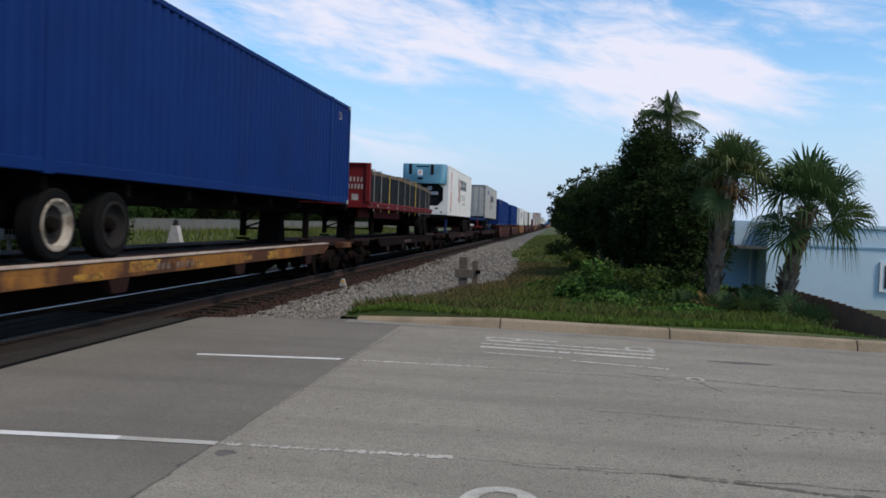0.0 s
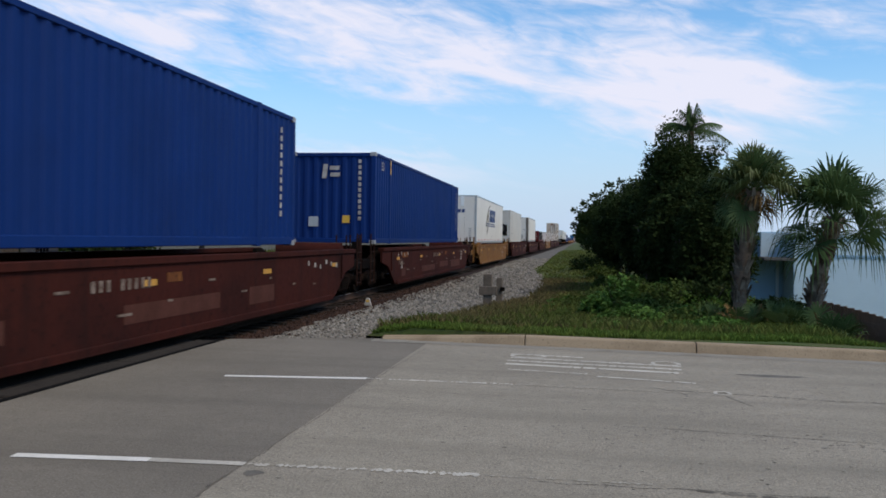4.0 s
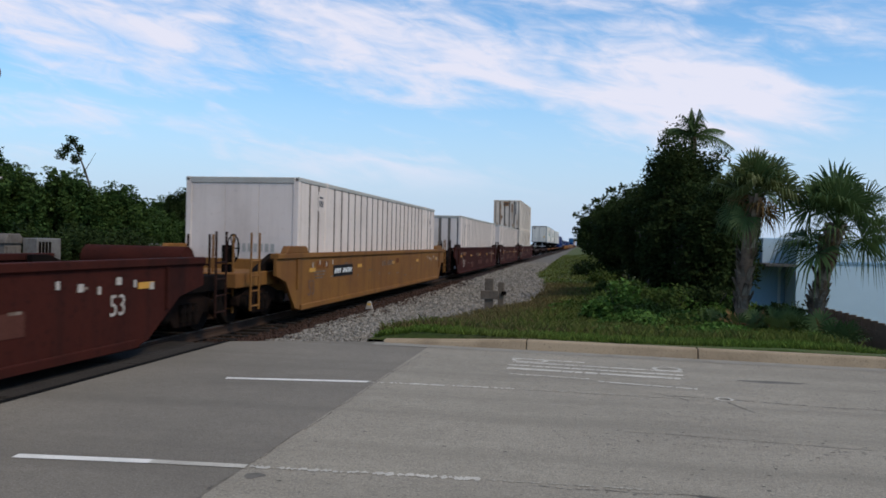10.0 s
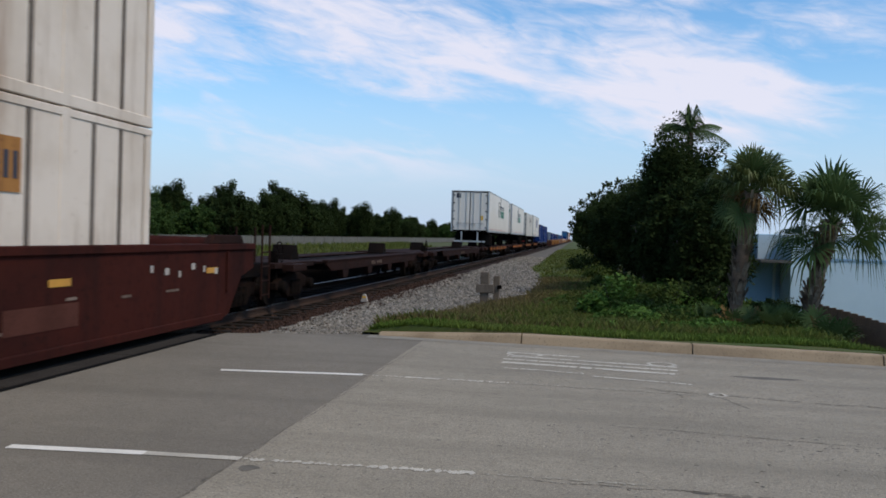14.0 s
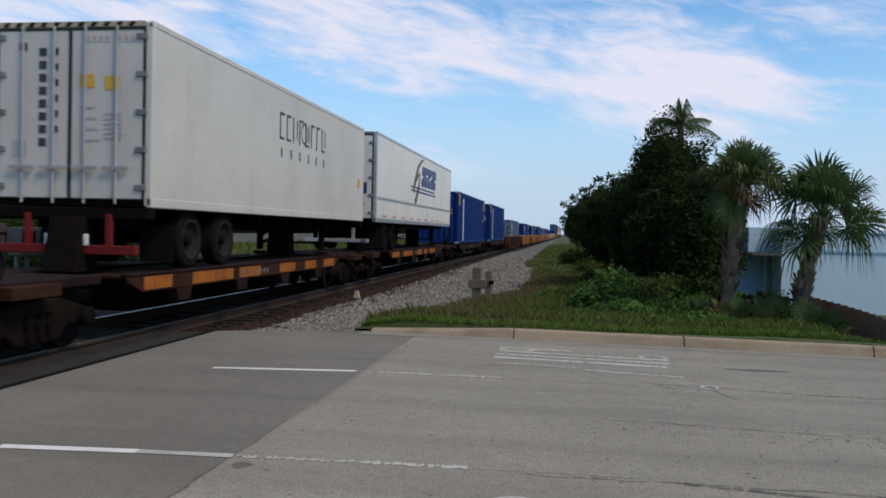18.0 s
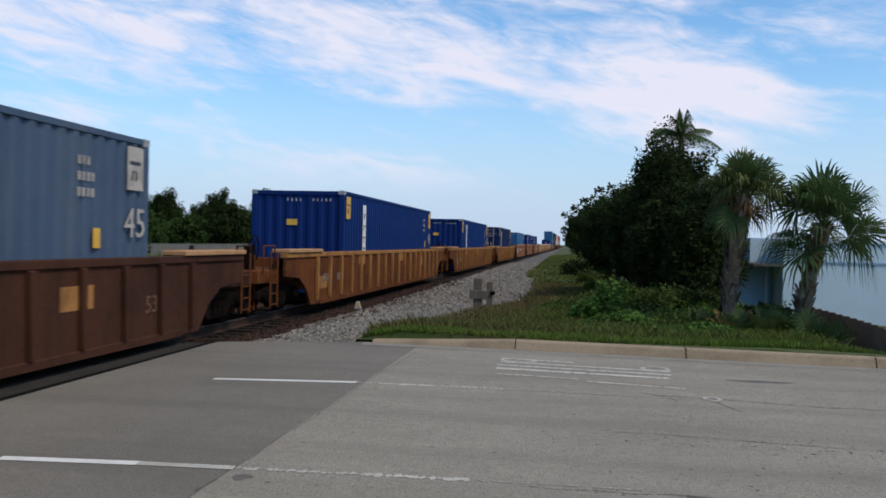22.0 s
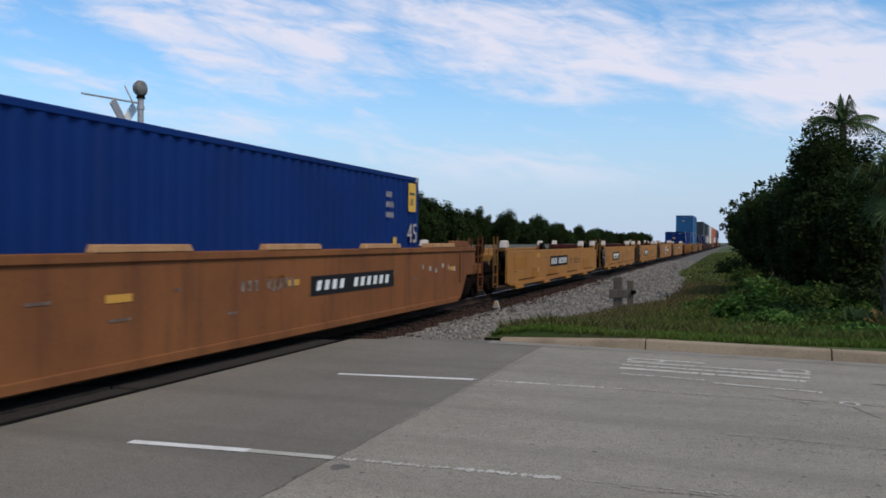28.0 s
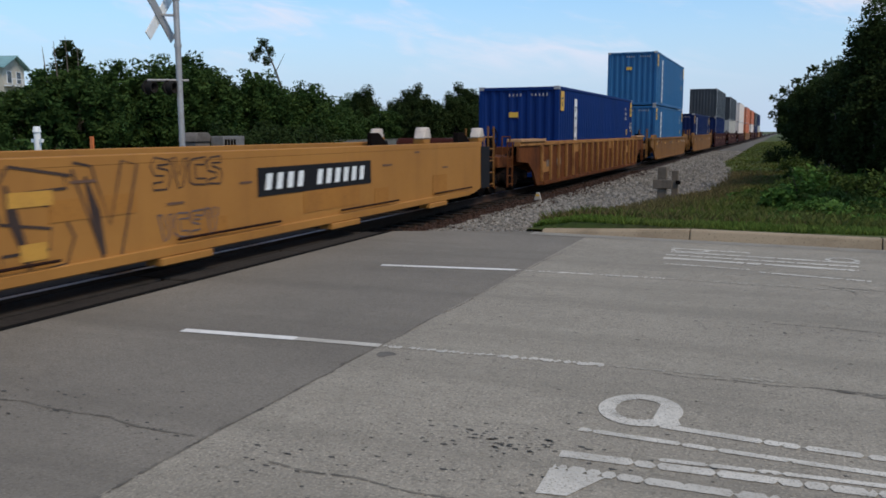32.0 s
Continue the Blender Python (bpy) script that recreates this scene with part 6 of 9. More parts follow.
def chassis(u0, u1, z1, label, legs=UNDER, lead_wheels=True, back=1.5, paint=UNDER):
    """The road chassis below a container: two rails, cross members, legs, and a pair of axles."""
    c = aboard(base("container_chassis", label, "trailer chassis", "loads of the train"), (u0 + u1) / 2)
    h = (u1 - u0) / 2
    e = -1 if lead_wheels else 1
    for x in (-0.5, 0.5):
        part("rail", Shape().box(x - 0.07, -h + 0.1, z1 - 0.32, x + 0.07, h - 0.1, z1 - 0.06), paint, c, bevel=0.012)
    for y in np.linspace(-h + 0.1, h - 0.1, 9):
        part("cross_member", Shape().box(-1.15, y - 0.06, z1 - 0.2, 1.15, y + 0.06, z1 - 0.02), paint, c)
    for y in (-h + 0.08, h - 0.08):
        part("bolster", Shape().box(-1.28, y - 0.09, z1 - 0.17, 1.28, y + 0.09, z1 - 0.005), paint, c, bevel=0.012)
    for k in range(2):
        road_wheels(c, e * (h - back - 1.34 * k), 0.965 + 0.46, rim=RIM if back > 2 and k == 0 else DARK_RIM)
    part("suspension", Shape().box(-0.7, min(e * (h - 0.9), e * (h - 3.4)), 1.45, 0.7, max(e * (h - 0.9), e * (h - 3.4)), z1 - 0.3), UNDER, c, bevel=0.02)
    part("mud_flap", Shape().box(0.72, e * (h - 0.75) - 0.012, 1.08, 1.28, e * (h - 0.75) + 0.012, z1 - 0.25), RUBBER, c)
    landing_legs(c, -e * (h - 2.6), 0.98, z1 - 0.1, legs)
    part("rear_bumper", Shape().box(-1.1, e * h - 0.05, 1.2, 1.1, e * h + 0.05, 1.34).box(-0.7, e * h - 0.04, 1.3, -0.6, e * h + 0.04, z1 - 0.1).box(0.6, e * h - 0.04, 1.3, 0.7, e * h + 0.04, z1 - 0.1), RACK_RED, c, bevel=0.012)
    part("lamp_panel", Shape().box(-0.35, e * h + e * 0.05 - 0.015, 1.33, 0.35, e * h + e * 0.05 + 0.015, 1.5), WHITE_PAINT, c, bevel=0.01)
    return c


def under_trailer(c, h, z0, lead_wheels=True):
    """Running gear of a highway trailer on the deck."""
    e = -1 if lead_wheels else 1
    for k in range(2):
        road_wheels(c, e * (h - 1.9 - 1.25 * k), 0.965 + 0.46)
    part("suspension", Shape().box(-0.75, min(e * (h - 1.2), e * (h - 4.0)), 1.45, 0.75, max(e * (h - 1.2), e * (h - 4.0)), z0), UNDER, c, bevel=0.02)
    part("mud_flap", Shape().box(0.7, e * (h - 1.1) - 0.012, 1.08, 1.28, e * (h - 1.1) + 0.012, z0), RUBBER, c)
    landing_legs(c, -e * (h - 2.9), 0.98, z0)
    part("underframe", Shape().box(-0.9, -h + 0.3, z0 - 0.12, 0.9, h - 0.3, z0 + 0.02), UNDER, c)
    part("rear_guard", Shape().box(-1.05, e * (h - 0.1) - 0.05, 1.25, 1.05, e * (h - 0.1) + 0.05, 1.36).box(-0.6, e * (h - 0.1) - 0.04, 1.35, -0.5, e * (h - 0.1) + 0.04, z0).box(0.5, e * (h - 0.1) - 0.04, 1.35, 0.6, e * (h - 0.1) + 0.04, z0), SILVER, c, bevel=0.01)


def rack_load(u0, u1, z0, rack_top, label, wheels, seed, tops):
    """A flat rack with a red bulkhead and a load under a dark tarpaulin, lashed with straps."""
    c = aboard(base("flat_rack", label, "flat rack", "loads of the train"), (u0 + u1) / 2)
    h = (u1 - u0) / 2
    part("bed", Shape().box(-1.28, -h, z0, 1.28, h, z0 + 0.22), RACK_RED, c, "red steel bed with a pale side rail", bevel=0.02)
    part("bed_rail", Shape().box(1.285, -h, z0 + 0.13, 1.31, h, z0 + 0.2), RACK_RED, c)
    b = part("bulkhead", Shape().box(-1.28, -h + 0.02, z0 + 0.2, 1.28, -h + 0.14, rack_top), RACK_RED, c, "red steel bulkhead", bevel=0.015)
    for x in (-1.23, -0.42, 0.42, 1.23):
        part("bulkhead_post", Shape().box(x - 0.07, -h - 0.04, z0 + 0.2, x + 0.07, -h + 0.16, rack_top + 0.02), RACK_RED, b, bevel=0.012)
    part("bulkhead_cap", Shape().box(-1.3, -h - 0.04, rack_top, 1.3, -h + 0.18, rack_top + 0.06), RACK_RED, b, bevel=0.012)
    plates("stencil", [(0.62 + k * 0.12, rack_top - 0.55, 0.055, 0.15, 0.01) for k in range(4)] + [(0.56 + k * 0.11, rack_top - 0.78, 0.06, 0.15, 0.01) for k in range(5)] + [(0.7, rack_top - 1.15, 0.22, 0.2, 0)], STENCIL, b, -h + 0.018, "end", "worn pale stencil bars")
    plates("faded_mark", [(-0.3, rack_top - 0.55, 0.5, 0.35, 0)], FADED_RED, b, -h + 0.018, "end")
    # the load: one sheet drawn tight over it, boxy, with folds and sagging bays
    rnd = random.Random(seed)
    n = len(tops) * 6
    ys = np.linspace(-h + 0.35, h - 0.1, n)
    s, ring = Shape(), 13
    rows = []
    zb = z0 + 0.23
    for k, y in enumerate(ys):
        top = float(np.interp(k, np.linspace(0, n - 1, len(tops)), tops)) + rnd.uniform(-0.05, 0.03)
        edge = top - rnd.uniform(0.04, 0.1)
        side_ = [(1.2 + rnd.uniform(-0.035, 0.03), zb + (edge - zb) * f) for f in (0, 0.22, 0.45, 0.68, 0.9)] + [(1.17, edge)]
        rows.append([(-x, y, z) for x, z in side_] + [(0, y, top + 0.02)] + [(x, y, z) for x, z in reversed(side_)])
    for r in rows:
        s.v += r
    for k in range(n - 1):
        s.f += [(k * ring + j, k * ring + j + 1, (k + 1) * ring + j + 1, (k + 1) * ring + j) for j in range(ring - 1)]
    s.f += [tuple(range(ring)), tuple((n - 1) * ring + j for j in reversed(range(ring)))]
    part("tarpaulin", s, TARP, c, "creased black tarpaulin over the load")
    for k in range(10):
        i = int((k + 0.5 + rnd.uniform(-0.2, 0.2)) * n / 10)
        y, et = rows[i][7][1], rows[i][7][2]
        reach = 1.0 if wheels or k > 4 else rnd.uniform(0.72, 1.0)
        lean_ = 0.0 if wheels or k > 4 else rnd.uniform(-0.28, -0.08)
        zt, drop = zb + (et - zb) * reach, rnd.uniform(0.05, 0.2)
        band = Shape().prism([(y - 0.03, z0 - drop), (y + 0.03, z0 - drop), (y + 0.03 + lean_, zt), (y - 0.03 + lean_, zt)], 1.236, 1.25, "x")
        if reach == 1.0:
            band.box(0.2, y - 0.03, zt + 0.005, 1.25, y + 0.03, zt + 0.03)
        part("strap", band, STRAP_Y if wheels and k % 4 == 2 else STRAP, c, "lashing strap drawn tight over the load", smooth=False)
    if wheels:
        for (ya, yb) in ((-h + 0.6, -0.8), (-0.7, h - 2.4), (h - 2.3, h - 0.2)):
            za = float(np.interp(ya, ys, [r[7][2] for r in rows])) - 0.04
            zc = float(np.interp(yb, ys, [r[7][2] for r in rows])) - 0.04
            part("edge_board", Shape().prism([(ya, za - 0.13), (yb, zc - 0.13), (yb, zc), (ya, za)], 1.21, 1.234, "x"), EDGE_BOARD, c, "tan timber board along the top edge", bevel=0.004)
        part("side_beam", Shape().box(0.62, -h + 1.0, z0 - 0.32, 0.7, 1.5, z0 - 0.02), RACK_RED, c, "red side beam below the bed", bevel=0.01)
    else:
        for ya, yb in ((0.8, 3.9),):
            zt = zb + 0.78
            part("lashing_rail", Shape().prism([(ya, zt), (yb, zt - 0.08), (yb, zt - 0.02), (ya, zt + 0.06)], 1.24, 1.256, "x"), STRAP, c, "pale lashing run along the side")
    plates("bed_marker", [(-h + 1.2 + k * 1.7, z0 + 0.07, 0.14, 0.05, 0) for k in range(7)], STENCIL, c, 1.311, label="small pale edge markers")
    if wheels:
        for k in range(2):
            road_wheels(c, h - 1.3 - 1.25 * k, 0.965 + 0.46)
        part("frame_rail", Shape().box(-0.55, -h + 0.4, z0 - 0.3, -0.4, h - 0.2, z0).box(0.4, -h + 0.4, z0 - 0.3, 0.55, h - 0.2, z0), UNDER, c)
        part("suspension", Shape().box(-0.7, h - 3.3, 1.4, 0.7, h - 0.7, z0), UNDER, c)
        landing_legs(c, -h + 2.4, 0.98, z0)
    else:
        for y in (-h + 1.5, h - 1.5):
            part("support_block", Shape().box(-1.2, y - 0.3, 0.3, 1.2, y + 0.3, z0), UNDER, c)
    return c


# marks on loads (brand names stay plain shapes)


def letter_blocks(y, z, n, w, hh, gap, slant, material, x=HALF + 0.001, name="company_sign", thin=False):
    """A row of plain slanted blocks, each notched from one side, no letters."""
    def put(c, h, z0, z1):
        q = []
        for k in range(n):
            a, lo, hi = -h + y + k * (w + gap), 0.40 + 0.12 * (k % 2), 0.53 + 0.12 * (k % 2)
            q += [(a, z0 + z, w, hh * lo, slant * lo), (a + slant * hi, z0 + z + hh * hi, w, hh * (1 - hi), slant * (1 - hi)),
                  (a + slant * lo + (0 if k % 3 else w * 0.5), z0 + z + hh * lo, w * 0.5, hh * (hi - lo), slant * (hi - lo))]
        plates(name, q, material, c, x, label="plain block shapes of a company sign")
    return put


def rects(name, items, material, label="", x=HALF + 0.001):
    return lambda c, h, z0, z1: plates(name, [(-h + a, z0 + z, w, hh, s) for a, z, w, hh, s in items], material, c, x, label=label)


def end_rects(name, items, material, label="", out=0.002):
    return lambda c, h, z0, z1: plates(name, [(a, z0 + z, w, hh, s) for a, z, w, hh, s in items], material, c, -h - out, "end", label)


def side_text(text, y, z, size, material, x=HALF + 0.004):
    return lambda c, h, z0, z1: words(text, size, (x, (-h + y) if y > -50 else (h + y + 100), z0 + z), SIDE, material, c)


def side_strokes(items, material, name="logo_stroke", x=HALF + 0.002):
    """Broad painted sweeps: lists of points from the load's near foot, and a width."""
    def put(c, h, z0, z1):
        for k, (pts, w) in enumerate(items):
            part(name, stroke([(-h + a, z0 + b) for a, b in pts], w, x + 0.0015 * k), material, c, "painted sweep of a company sign", smooth=False)
    return put


def arc(cy, cz, r, a0, a1, n=14, sq=1.0):
    return [(cy + r * math.cos(radians(a0 + (a1 - a0) * k / n)), cz + sq * r * math.sin(radians(a0 + (a1 - a0) * k / n))) for k in range(n + 1)]


def swift_marks(s, y, z):
    """Gold wing strokes, blue slanted blocks and blue underlines."""
    return [letter_blocks(y + 2.35 * s, z + 0.26 * s, 5, 0.66 * s, 0.84 * s, 0.07 * s, 0.2 * s, LOGO_BLUE),
            side_strokes([([(y + 0.2 * s, z + 0.0 * s), (y + 6.0 * s, z - 0.02 * s)], 0.07 * s), ([(y + 0.1 * s, z + 0.15 * s), (y + 5.9 * s, z + 0.12 * s)], 0.07 * s)], LOGO_BLUE),
            side_strokes([([(y + 0.95 * s, z - 0.5 * s), (y + 1.35 * s, z - 0.25 * s), (y + 1.75 * s, z + 0.15 * s), (y + 2.0 * s, z + 0.55 * s), (y + 2.1 * s, z + 0.85 * s)], [0.3 * s, 0.34 * s, 0.3 * s, 0.2 * s, 0.05 * s]),
                          ([(y + 0.75 * s, z + 0.25 * s), (y + 1.3 * s, z + 0.55 * s), (y + 1.9 * s, z + 0.72 * s)], [0.12 * s, 0.3 * s, 0.1 * s]),
                          ([(y + 0.6 * s, z - 0.05 * s), (y + 1.0 * s, z + 0.45 * s), (y + 1.6 * s, z + 0.98 * s), (y + 2.2 * s, z + 1.25 * s), (y + 2.9 * s, z + 1.4 * s)], [0.3 * s, 0.34 * s, 0.26 * s, 0.16 * s, 0.03 * s])], LOGO_GOLD),
            side_strokes([([(y + 3.75 * s, z - 1.0 * s), (y + 3.95 * s, z - 0.7 * s), (y + 4.15 * s, z - 1.0 * s), (y + 3.95 * s, z - 1.3 * s), (y + 3.75 * s, z - 1.0 * s)], 0.035 * s)], LOGO_DARK)]


def arnold_marks(s, y, z):
    """A looping black A with a double bar, over green blocks."""
    return [side_strokes([(arc(y + 0.7 * s, z + 0.75 * s, 0.62 * s, 60, 330, 18) + [(y + 1.55 * s, z + 1.0 * s), (y + 2.1 * s, z + 1.75 * s), (y + 2.35 * s, z + 1.6 * s), (y + 2.1 * s, z + 0.95 * s)], 0.16 * s),
                          (arc(y + 0.7 * s, z + 0.75 * s, 0.3 * s, 40, 320, 14) + [(y + 1.7 * s, z + 1.0 * s)], 0.1 * s),
                          ([(y + 1.55 * s, z + 0.1 * s), (y + 1.95 * s, z + 1.0 * s)], 0.13 * s), ([(y + 1.8 * s, z + 0.1 * s), (y + 2.2 * s, z + 1.0 * s)], 0.1 * s),
                          ([(y + 1.6 * s, z + 1.02 * s), (y + 5.3 * s, z + 1.0 * s)], 0.13 * s), ([(y + 1.95 * s, z + 0.84 * s), (y + 5.3 * s, z + 0.82 * s)], 0.08 * s)], LOGO_DARK),
            letter_blocks(y + 2.25 * s, z + 0.1 * s, 6, 0.42 * s, 0.58 * s, 0.1 * s, 0.06 * s, LOGO_GREEN),
            side_strokes([([(y + 2.5 * s, z - 0.7 * s), (y + 2.7 * s, z - 0.4 * s), (y + 2.9 * s, z - 0.7 * s), (y + 2.7 * s, z - 1.0 * s), (y + 2.5 * s, z - 0.7 * s)], 0.03 * s)], LOGO_DARK)]


def horizon_marks(y, z, s=1.0, n=7, ink=LOGO_DARK, flame=LOGO_RED):
    return [side_strokes([([(y + 0.75 * s, z + 0.75 * s), (y + 0.35 * s, z + 0.55 * s), (y + 0.6 * s, z + 0.1 * s), (y + 0.4 * s, z - 0.45 * s), (y - 0.05 * s, z - 0.5 * s)], 0.24 * s)], flame),
            side_strokes([([(y, z + 0.95 * s), (y + 0.12 * s, z - 0.1 * s)], 0.16 * s), ([(y + 0.05 * s, z + 0.1 * s), (y + 0.45 * s, z + 0.85 * s)], 0.1 * s), ([(y + 0.55 * s, z - 0.6 * s), (y + 0.9 * s, z + 0.3 * s)], 0.16 * s), ([(y + 0.5 * s, z - 0.62 * s), (y + 0.95 * s, z - 0.62 * s)], 0.14 * s)], ink),
            letter_blocks(y + 1.1 * s, z + 0.15 * s, n, 0.44 * s, 0.6 * s, 0.12 * s, 0, ink),
            rects("company_sign", [(y + (1.1 + 0.62 * k) * s, z - 0.5 * s, 0.1 * s, 0.36 * s, 0) for k in range(5)], ink),
            rects("small_print", [(y + 2.1 * s, z - 0.75 * s, 1.8 * s, 0.08 * s, 0)], GREY_BOX)]


SEA = [rects("white_banner", [(2.05, 0.16, 0.36, 2.35, 0)], WHITE_PAINT, "white upright banner"), rects("banner_print", [(2.13, 2.2 - 0.33 * k, 0.2, 0.05, 0) for k in range(7)] + [(2.13, 2.08 - 0.33 * k, 0.06, 0.15, 0) for k in range(7)], LOGO_DARK, "dark bars on the banner", HALF + 0.007)]


def sea_container(u0, u1, z0, z1, paint, doors=False, label="", tag=YELLOW_PAINT, forty_five=True, banner=True):
    h2 = u1 - u0
    marks = list(SEA) if banner else []
    marks += [rects("warning_tag", [(0.18, z1 - z0 - 0.75, 0.42, 0.6, 0), (h2 - 0.62, z1 - z0 - 0.75, 0.42, 0.6, 0)], tag, "warning placard", HALF + 0.014),
              rects("tag_print", [(0.24, z1 - z0 - 0.4, 0.28, 0.05, 0), (0.27, z1 - z0 - 0.62, 0.05, 0.14, 0.03), (0.38, z1 - z0 - 0.62, 0.05, 0.14, 0), (h2 - 0.56, z1 - z0 - 0.4, 0.28, 0.05, 0), (h2 - 0.53, z1 - z0 - 0.62, 0.05, 0.14, 0.03), (h2 - 0.42, z1 - z0 - 0.62, 0.05, 0.14, 0)], LOGO_DARK, "", HALF + 0.019),
              rects("number_print", [(h2 - 1.75 + 0.1 * k, z1 - z0 - 0.5 - 0.2 * r, 0.05, 0.11, 0) for r in range(3) for k in range(4 if r else 3)], STENCIL, "pale number bars"),
              rects("yellow_plate", [(h2 - 1.4, z1 - z0 - 1.55, 0.16, 0.26, 0)], YELLOW_PAINT),
              end_rects("number_print", [(-0.3 + 0.12 * k, z1 - z0 - 0.3, 0.035, 0.08, 0) for k in range(11) if k not in (4, 5)], STENCIL, "pale number bars", -0.01 if not doors else 0.016),
              end_rects("yellow_plate", [(-0.3, z1 - z0 - 0.95, 0.3, 0.16, 0)] if not doors else [(-0.85, z1 - z0 - 1.25, 0.32, 0.15, 0)], YELLOW_PAINT, "", -0.004 if not doors else 0.03)]
    if doors:
        marks += [end_rects("white_plate", [(-0.75, z1 - z0 - 0.9, 0.62, 0.2, 0)], STENCIL, "", 0.032), end_rects("number_print", [(0.28 + 0.09 * k, z1 - z0 - 0.62, 0.05, 0.1, 0) for k in range(9) if k != 4] + [(0.45 + 0.09 * k, z1 - z0 - 0.8, 0.05, 0.08, 0) for k in range(4)] + [(0.2 + 0.3 * (k % 2), z1 - z0 - 1.4 - 0.14 * (k // 2), 0.22, 0.06, 0) for k in range(6)], STENCIL, "small pale text bars", 0.016)]
    if forty_five:
        marks += [side_text("45", -100.68, z1 - z0 - 1.4, 0.58, STENCIL, HALF + 0.016)]
    if forty_five and z0 > 0.5:
        marks += [lambda c, h, z0_, z1_: words("45", 0.5, (0.52, -h + 0.006, z1_ - 1.3), END, STENCIL, c)]
    return steel_box(u0, u1, z0, z1, paint, label, doors=doors, marks=marks, castings=CASTING)


# ---- the make-up of the train, from the first car in view to the far end ----
flat_car(1.6, 24.7, DECK_YELLOW, DECK_EDGE, "low flat car with rusty yellow side sills")
steel_box(7.3, 23.66, 2.04, 4.85, BLUE, "long blue corrugated container on a road chassis", posts=1.98,
          marks=[side_text("53", 0.75, 2.25, 0.4, STENCIL), rects("yellow_strip", [(1.9, 2.2, 0.1, 0.5, 0)], YELLOW_PAINT, "yellow strip", HALF + 0.014), side_text("53", -101.3, 2.3, 0.3, STENCIL)])
chassis(7.3, 23.66, 2.04, "dark container chassis with pale wheel rims on a flat car", back=2.32)

flat_car(24.7, 43.4, DECK_BLACK, DECK_BLACK, "near-black flat car with a low skeleton deck", yellow_dots=False)
rack_load(26.41, 40.2, 1.98, 3.38, "red flatbed trailer with a lashed black tarpaulin load", True, 3, [3.3, 3.32, 3.22, 3.36, 3.34, 3.3, 3.28, 3.1])
flat_car(43.4, 64.2, DECK_BROWN, DECK_BROWN, "rust-brown flat car with a low skeleton deck", yellow_dots=False)
smooth_box(45.94, 58.2, 1.98, 4.74, REEFER_BRIGHT, "white refrigerated container with a weathered blue machine end", panels=2, rail=REEFER_BRIGHT, reefer=TEAL,
           marks=horizon_marks(4.6, 1.5, n=6) + [rects("red_stripe", [(1.1, 0.35, 0.35, 2.1, 0)], LOGO_RED, "red upright stripe"), rects("white_wedge", [(1.24, 1.3, 0.16, 0.75, -0.06)], WHITE_PAINT, "white wedge on the stripe", HALF + 0.006), rects("blue_foot", [(1.1, 0.22, 0.35, 0.13, 0)], LOGO_BLUE)])
chassis(45.94, 58.2, 1.98, "dark container chassis with blue legs on a flat car", LOGO_BLUE, lead_wheels=False)
flat_car(64.2, 85.0, DECK_BROWN, DECK_BROWN, "rust-brown flat car with a low skeleton deck", yellow_dots=False)
smooth_box(70.51, 83.0, 2.06, 4.84, GREY_BOX, "grey container with double rear doors on a chassis", panels=2, rail=GREY_BOX, doors=True,
           marks=horizon_marks(4.15, 1.35, 0.92) + [letter_blocks(1.6, 2.05, 7, 0.16, 0.34, 0.05, 0.03, LOGO_BLUE), end_rects("door_badge", [(-0.95, 2.05, 0.1, 0.26, 0.08), (-0.78, 2.05, 0.1, 0.26, 0.05)], LOGO_RED, "", 0.006)])
chassis(70.51, 83.0, 2.06, "blue-railed container chassis on a flat car", LOGO_BLUE, paint=LOGO_BLUE)

B53 = [side_text("53", 0.75, 2.25, 0.36, STENCIL), rects("yellow_strip", [(1.9, 2.2, 0.09, 0.45, 0)], YELLOW_PAINT, "yellow strip", HALF + 0.014),
       end_rects("logo_shape", [(-0.35, 1.95, 0.14, 0.42, 0.05), (-0.1, 2.0, 0.3, 0.12, 0.02), (-0.12, 2.2, 0.3, 0.12, 0.02)], STENCIL, "small pale company shape", -0.006),
       end_rects("placard", [(-0.75, 0.5, 0.3, 0.3, 0)], GREY_PAINT, "grey placard", -0.006), end_rects("yellow_plate", [(0.3, 0.62, 0.22, 0.22, 0)], YELLOW_PAINT, "", -0.006),
       end_rects("number_print", [(0.78, 2.4 - 0.17 * k, 0.09, 0.11, 0) for k in range(11)], STENCIL, "upright column of pale bars", -0.006),
       rects("number_print", [(16.1, 2.3 - 0.17 * k, 0.1, 0.11, 0) for k in range(11)], STENCIL, "upright column of pale bars", HALF + 0.003)]
well_car(85.0, 110.0, "red", "dark oxide-red well car", [big_number("53", 4.0, 0.62, 0.3)])
steel_box(86.9, 103.9, 1.45, 4.18, BLUE, "long blue corrugated container riding high on a red well car", posts=2.0, marks=B53)
well_car(110.0, 133.4, "red", "dark oxide-red well car", [big_number("53", 4.0, 0.62, 0.3), big_number("53", 18.0, 0.6, 0.45)])
steel_box(110.9, 127.7, 1.45, 4.18, BLUE, "long blue corrugated container riding high on a red well car", posts=2.0, marks=B53)
well_car(133.4, 157.0, "yellow", "dull yellow well car", [ring_mark(5.5, 0.6, 0.24), big_number("53", 18.0, 0.6, 0.45, STENCIL_DARK)])
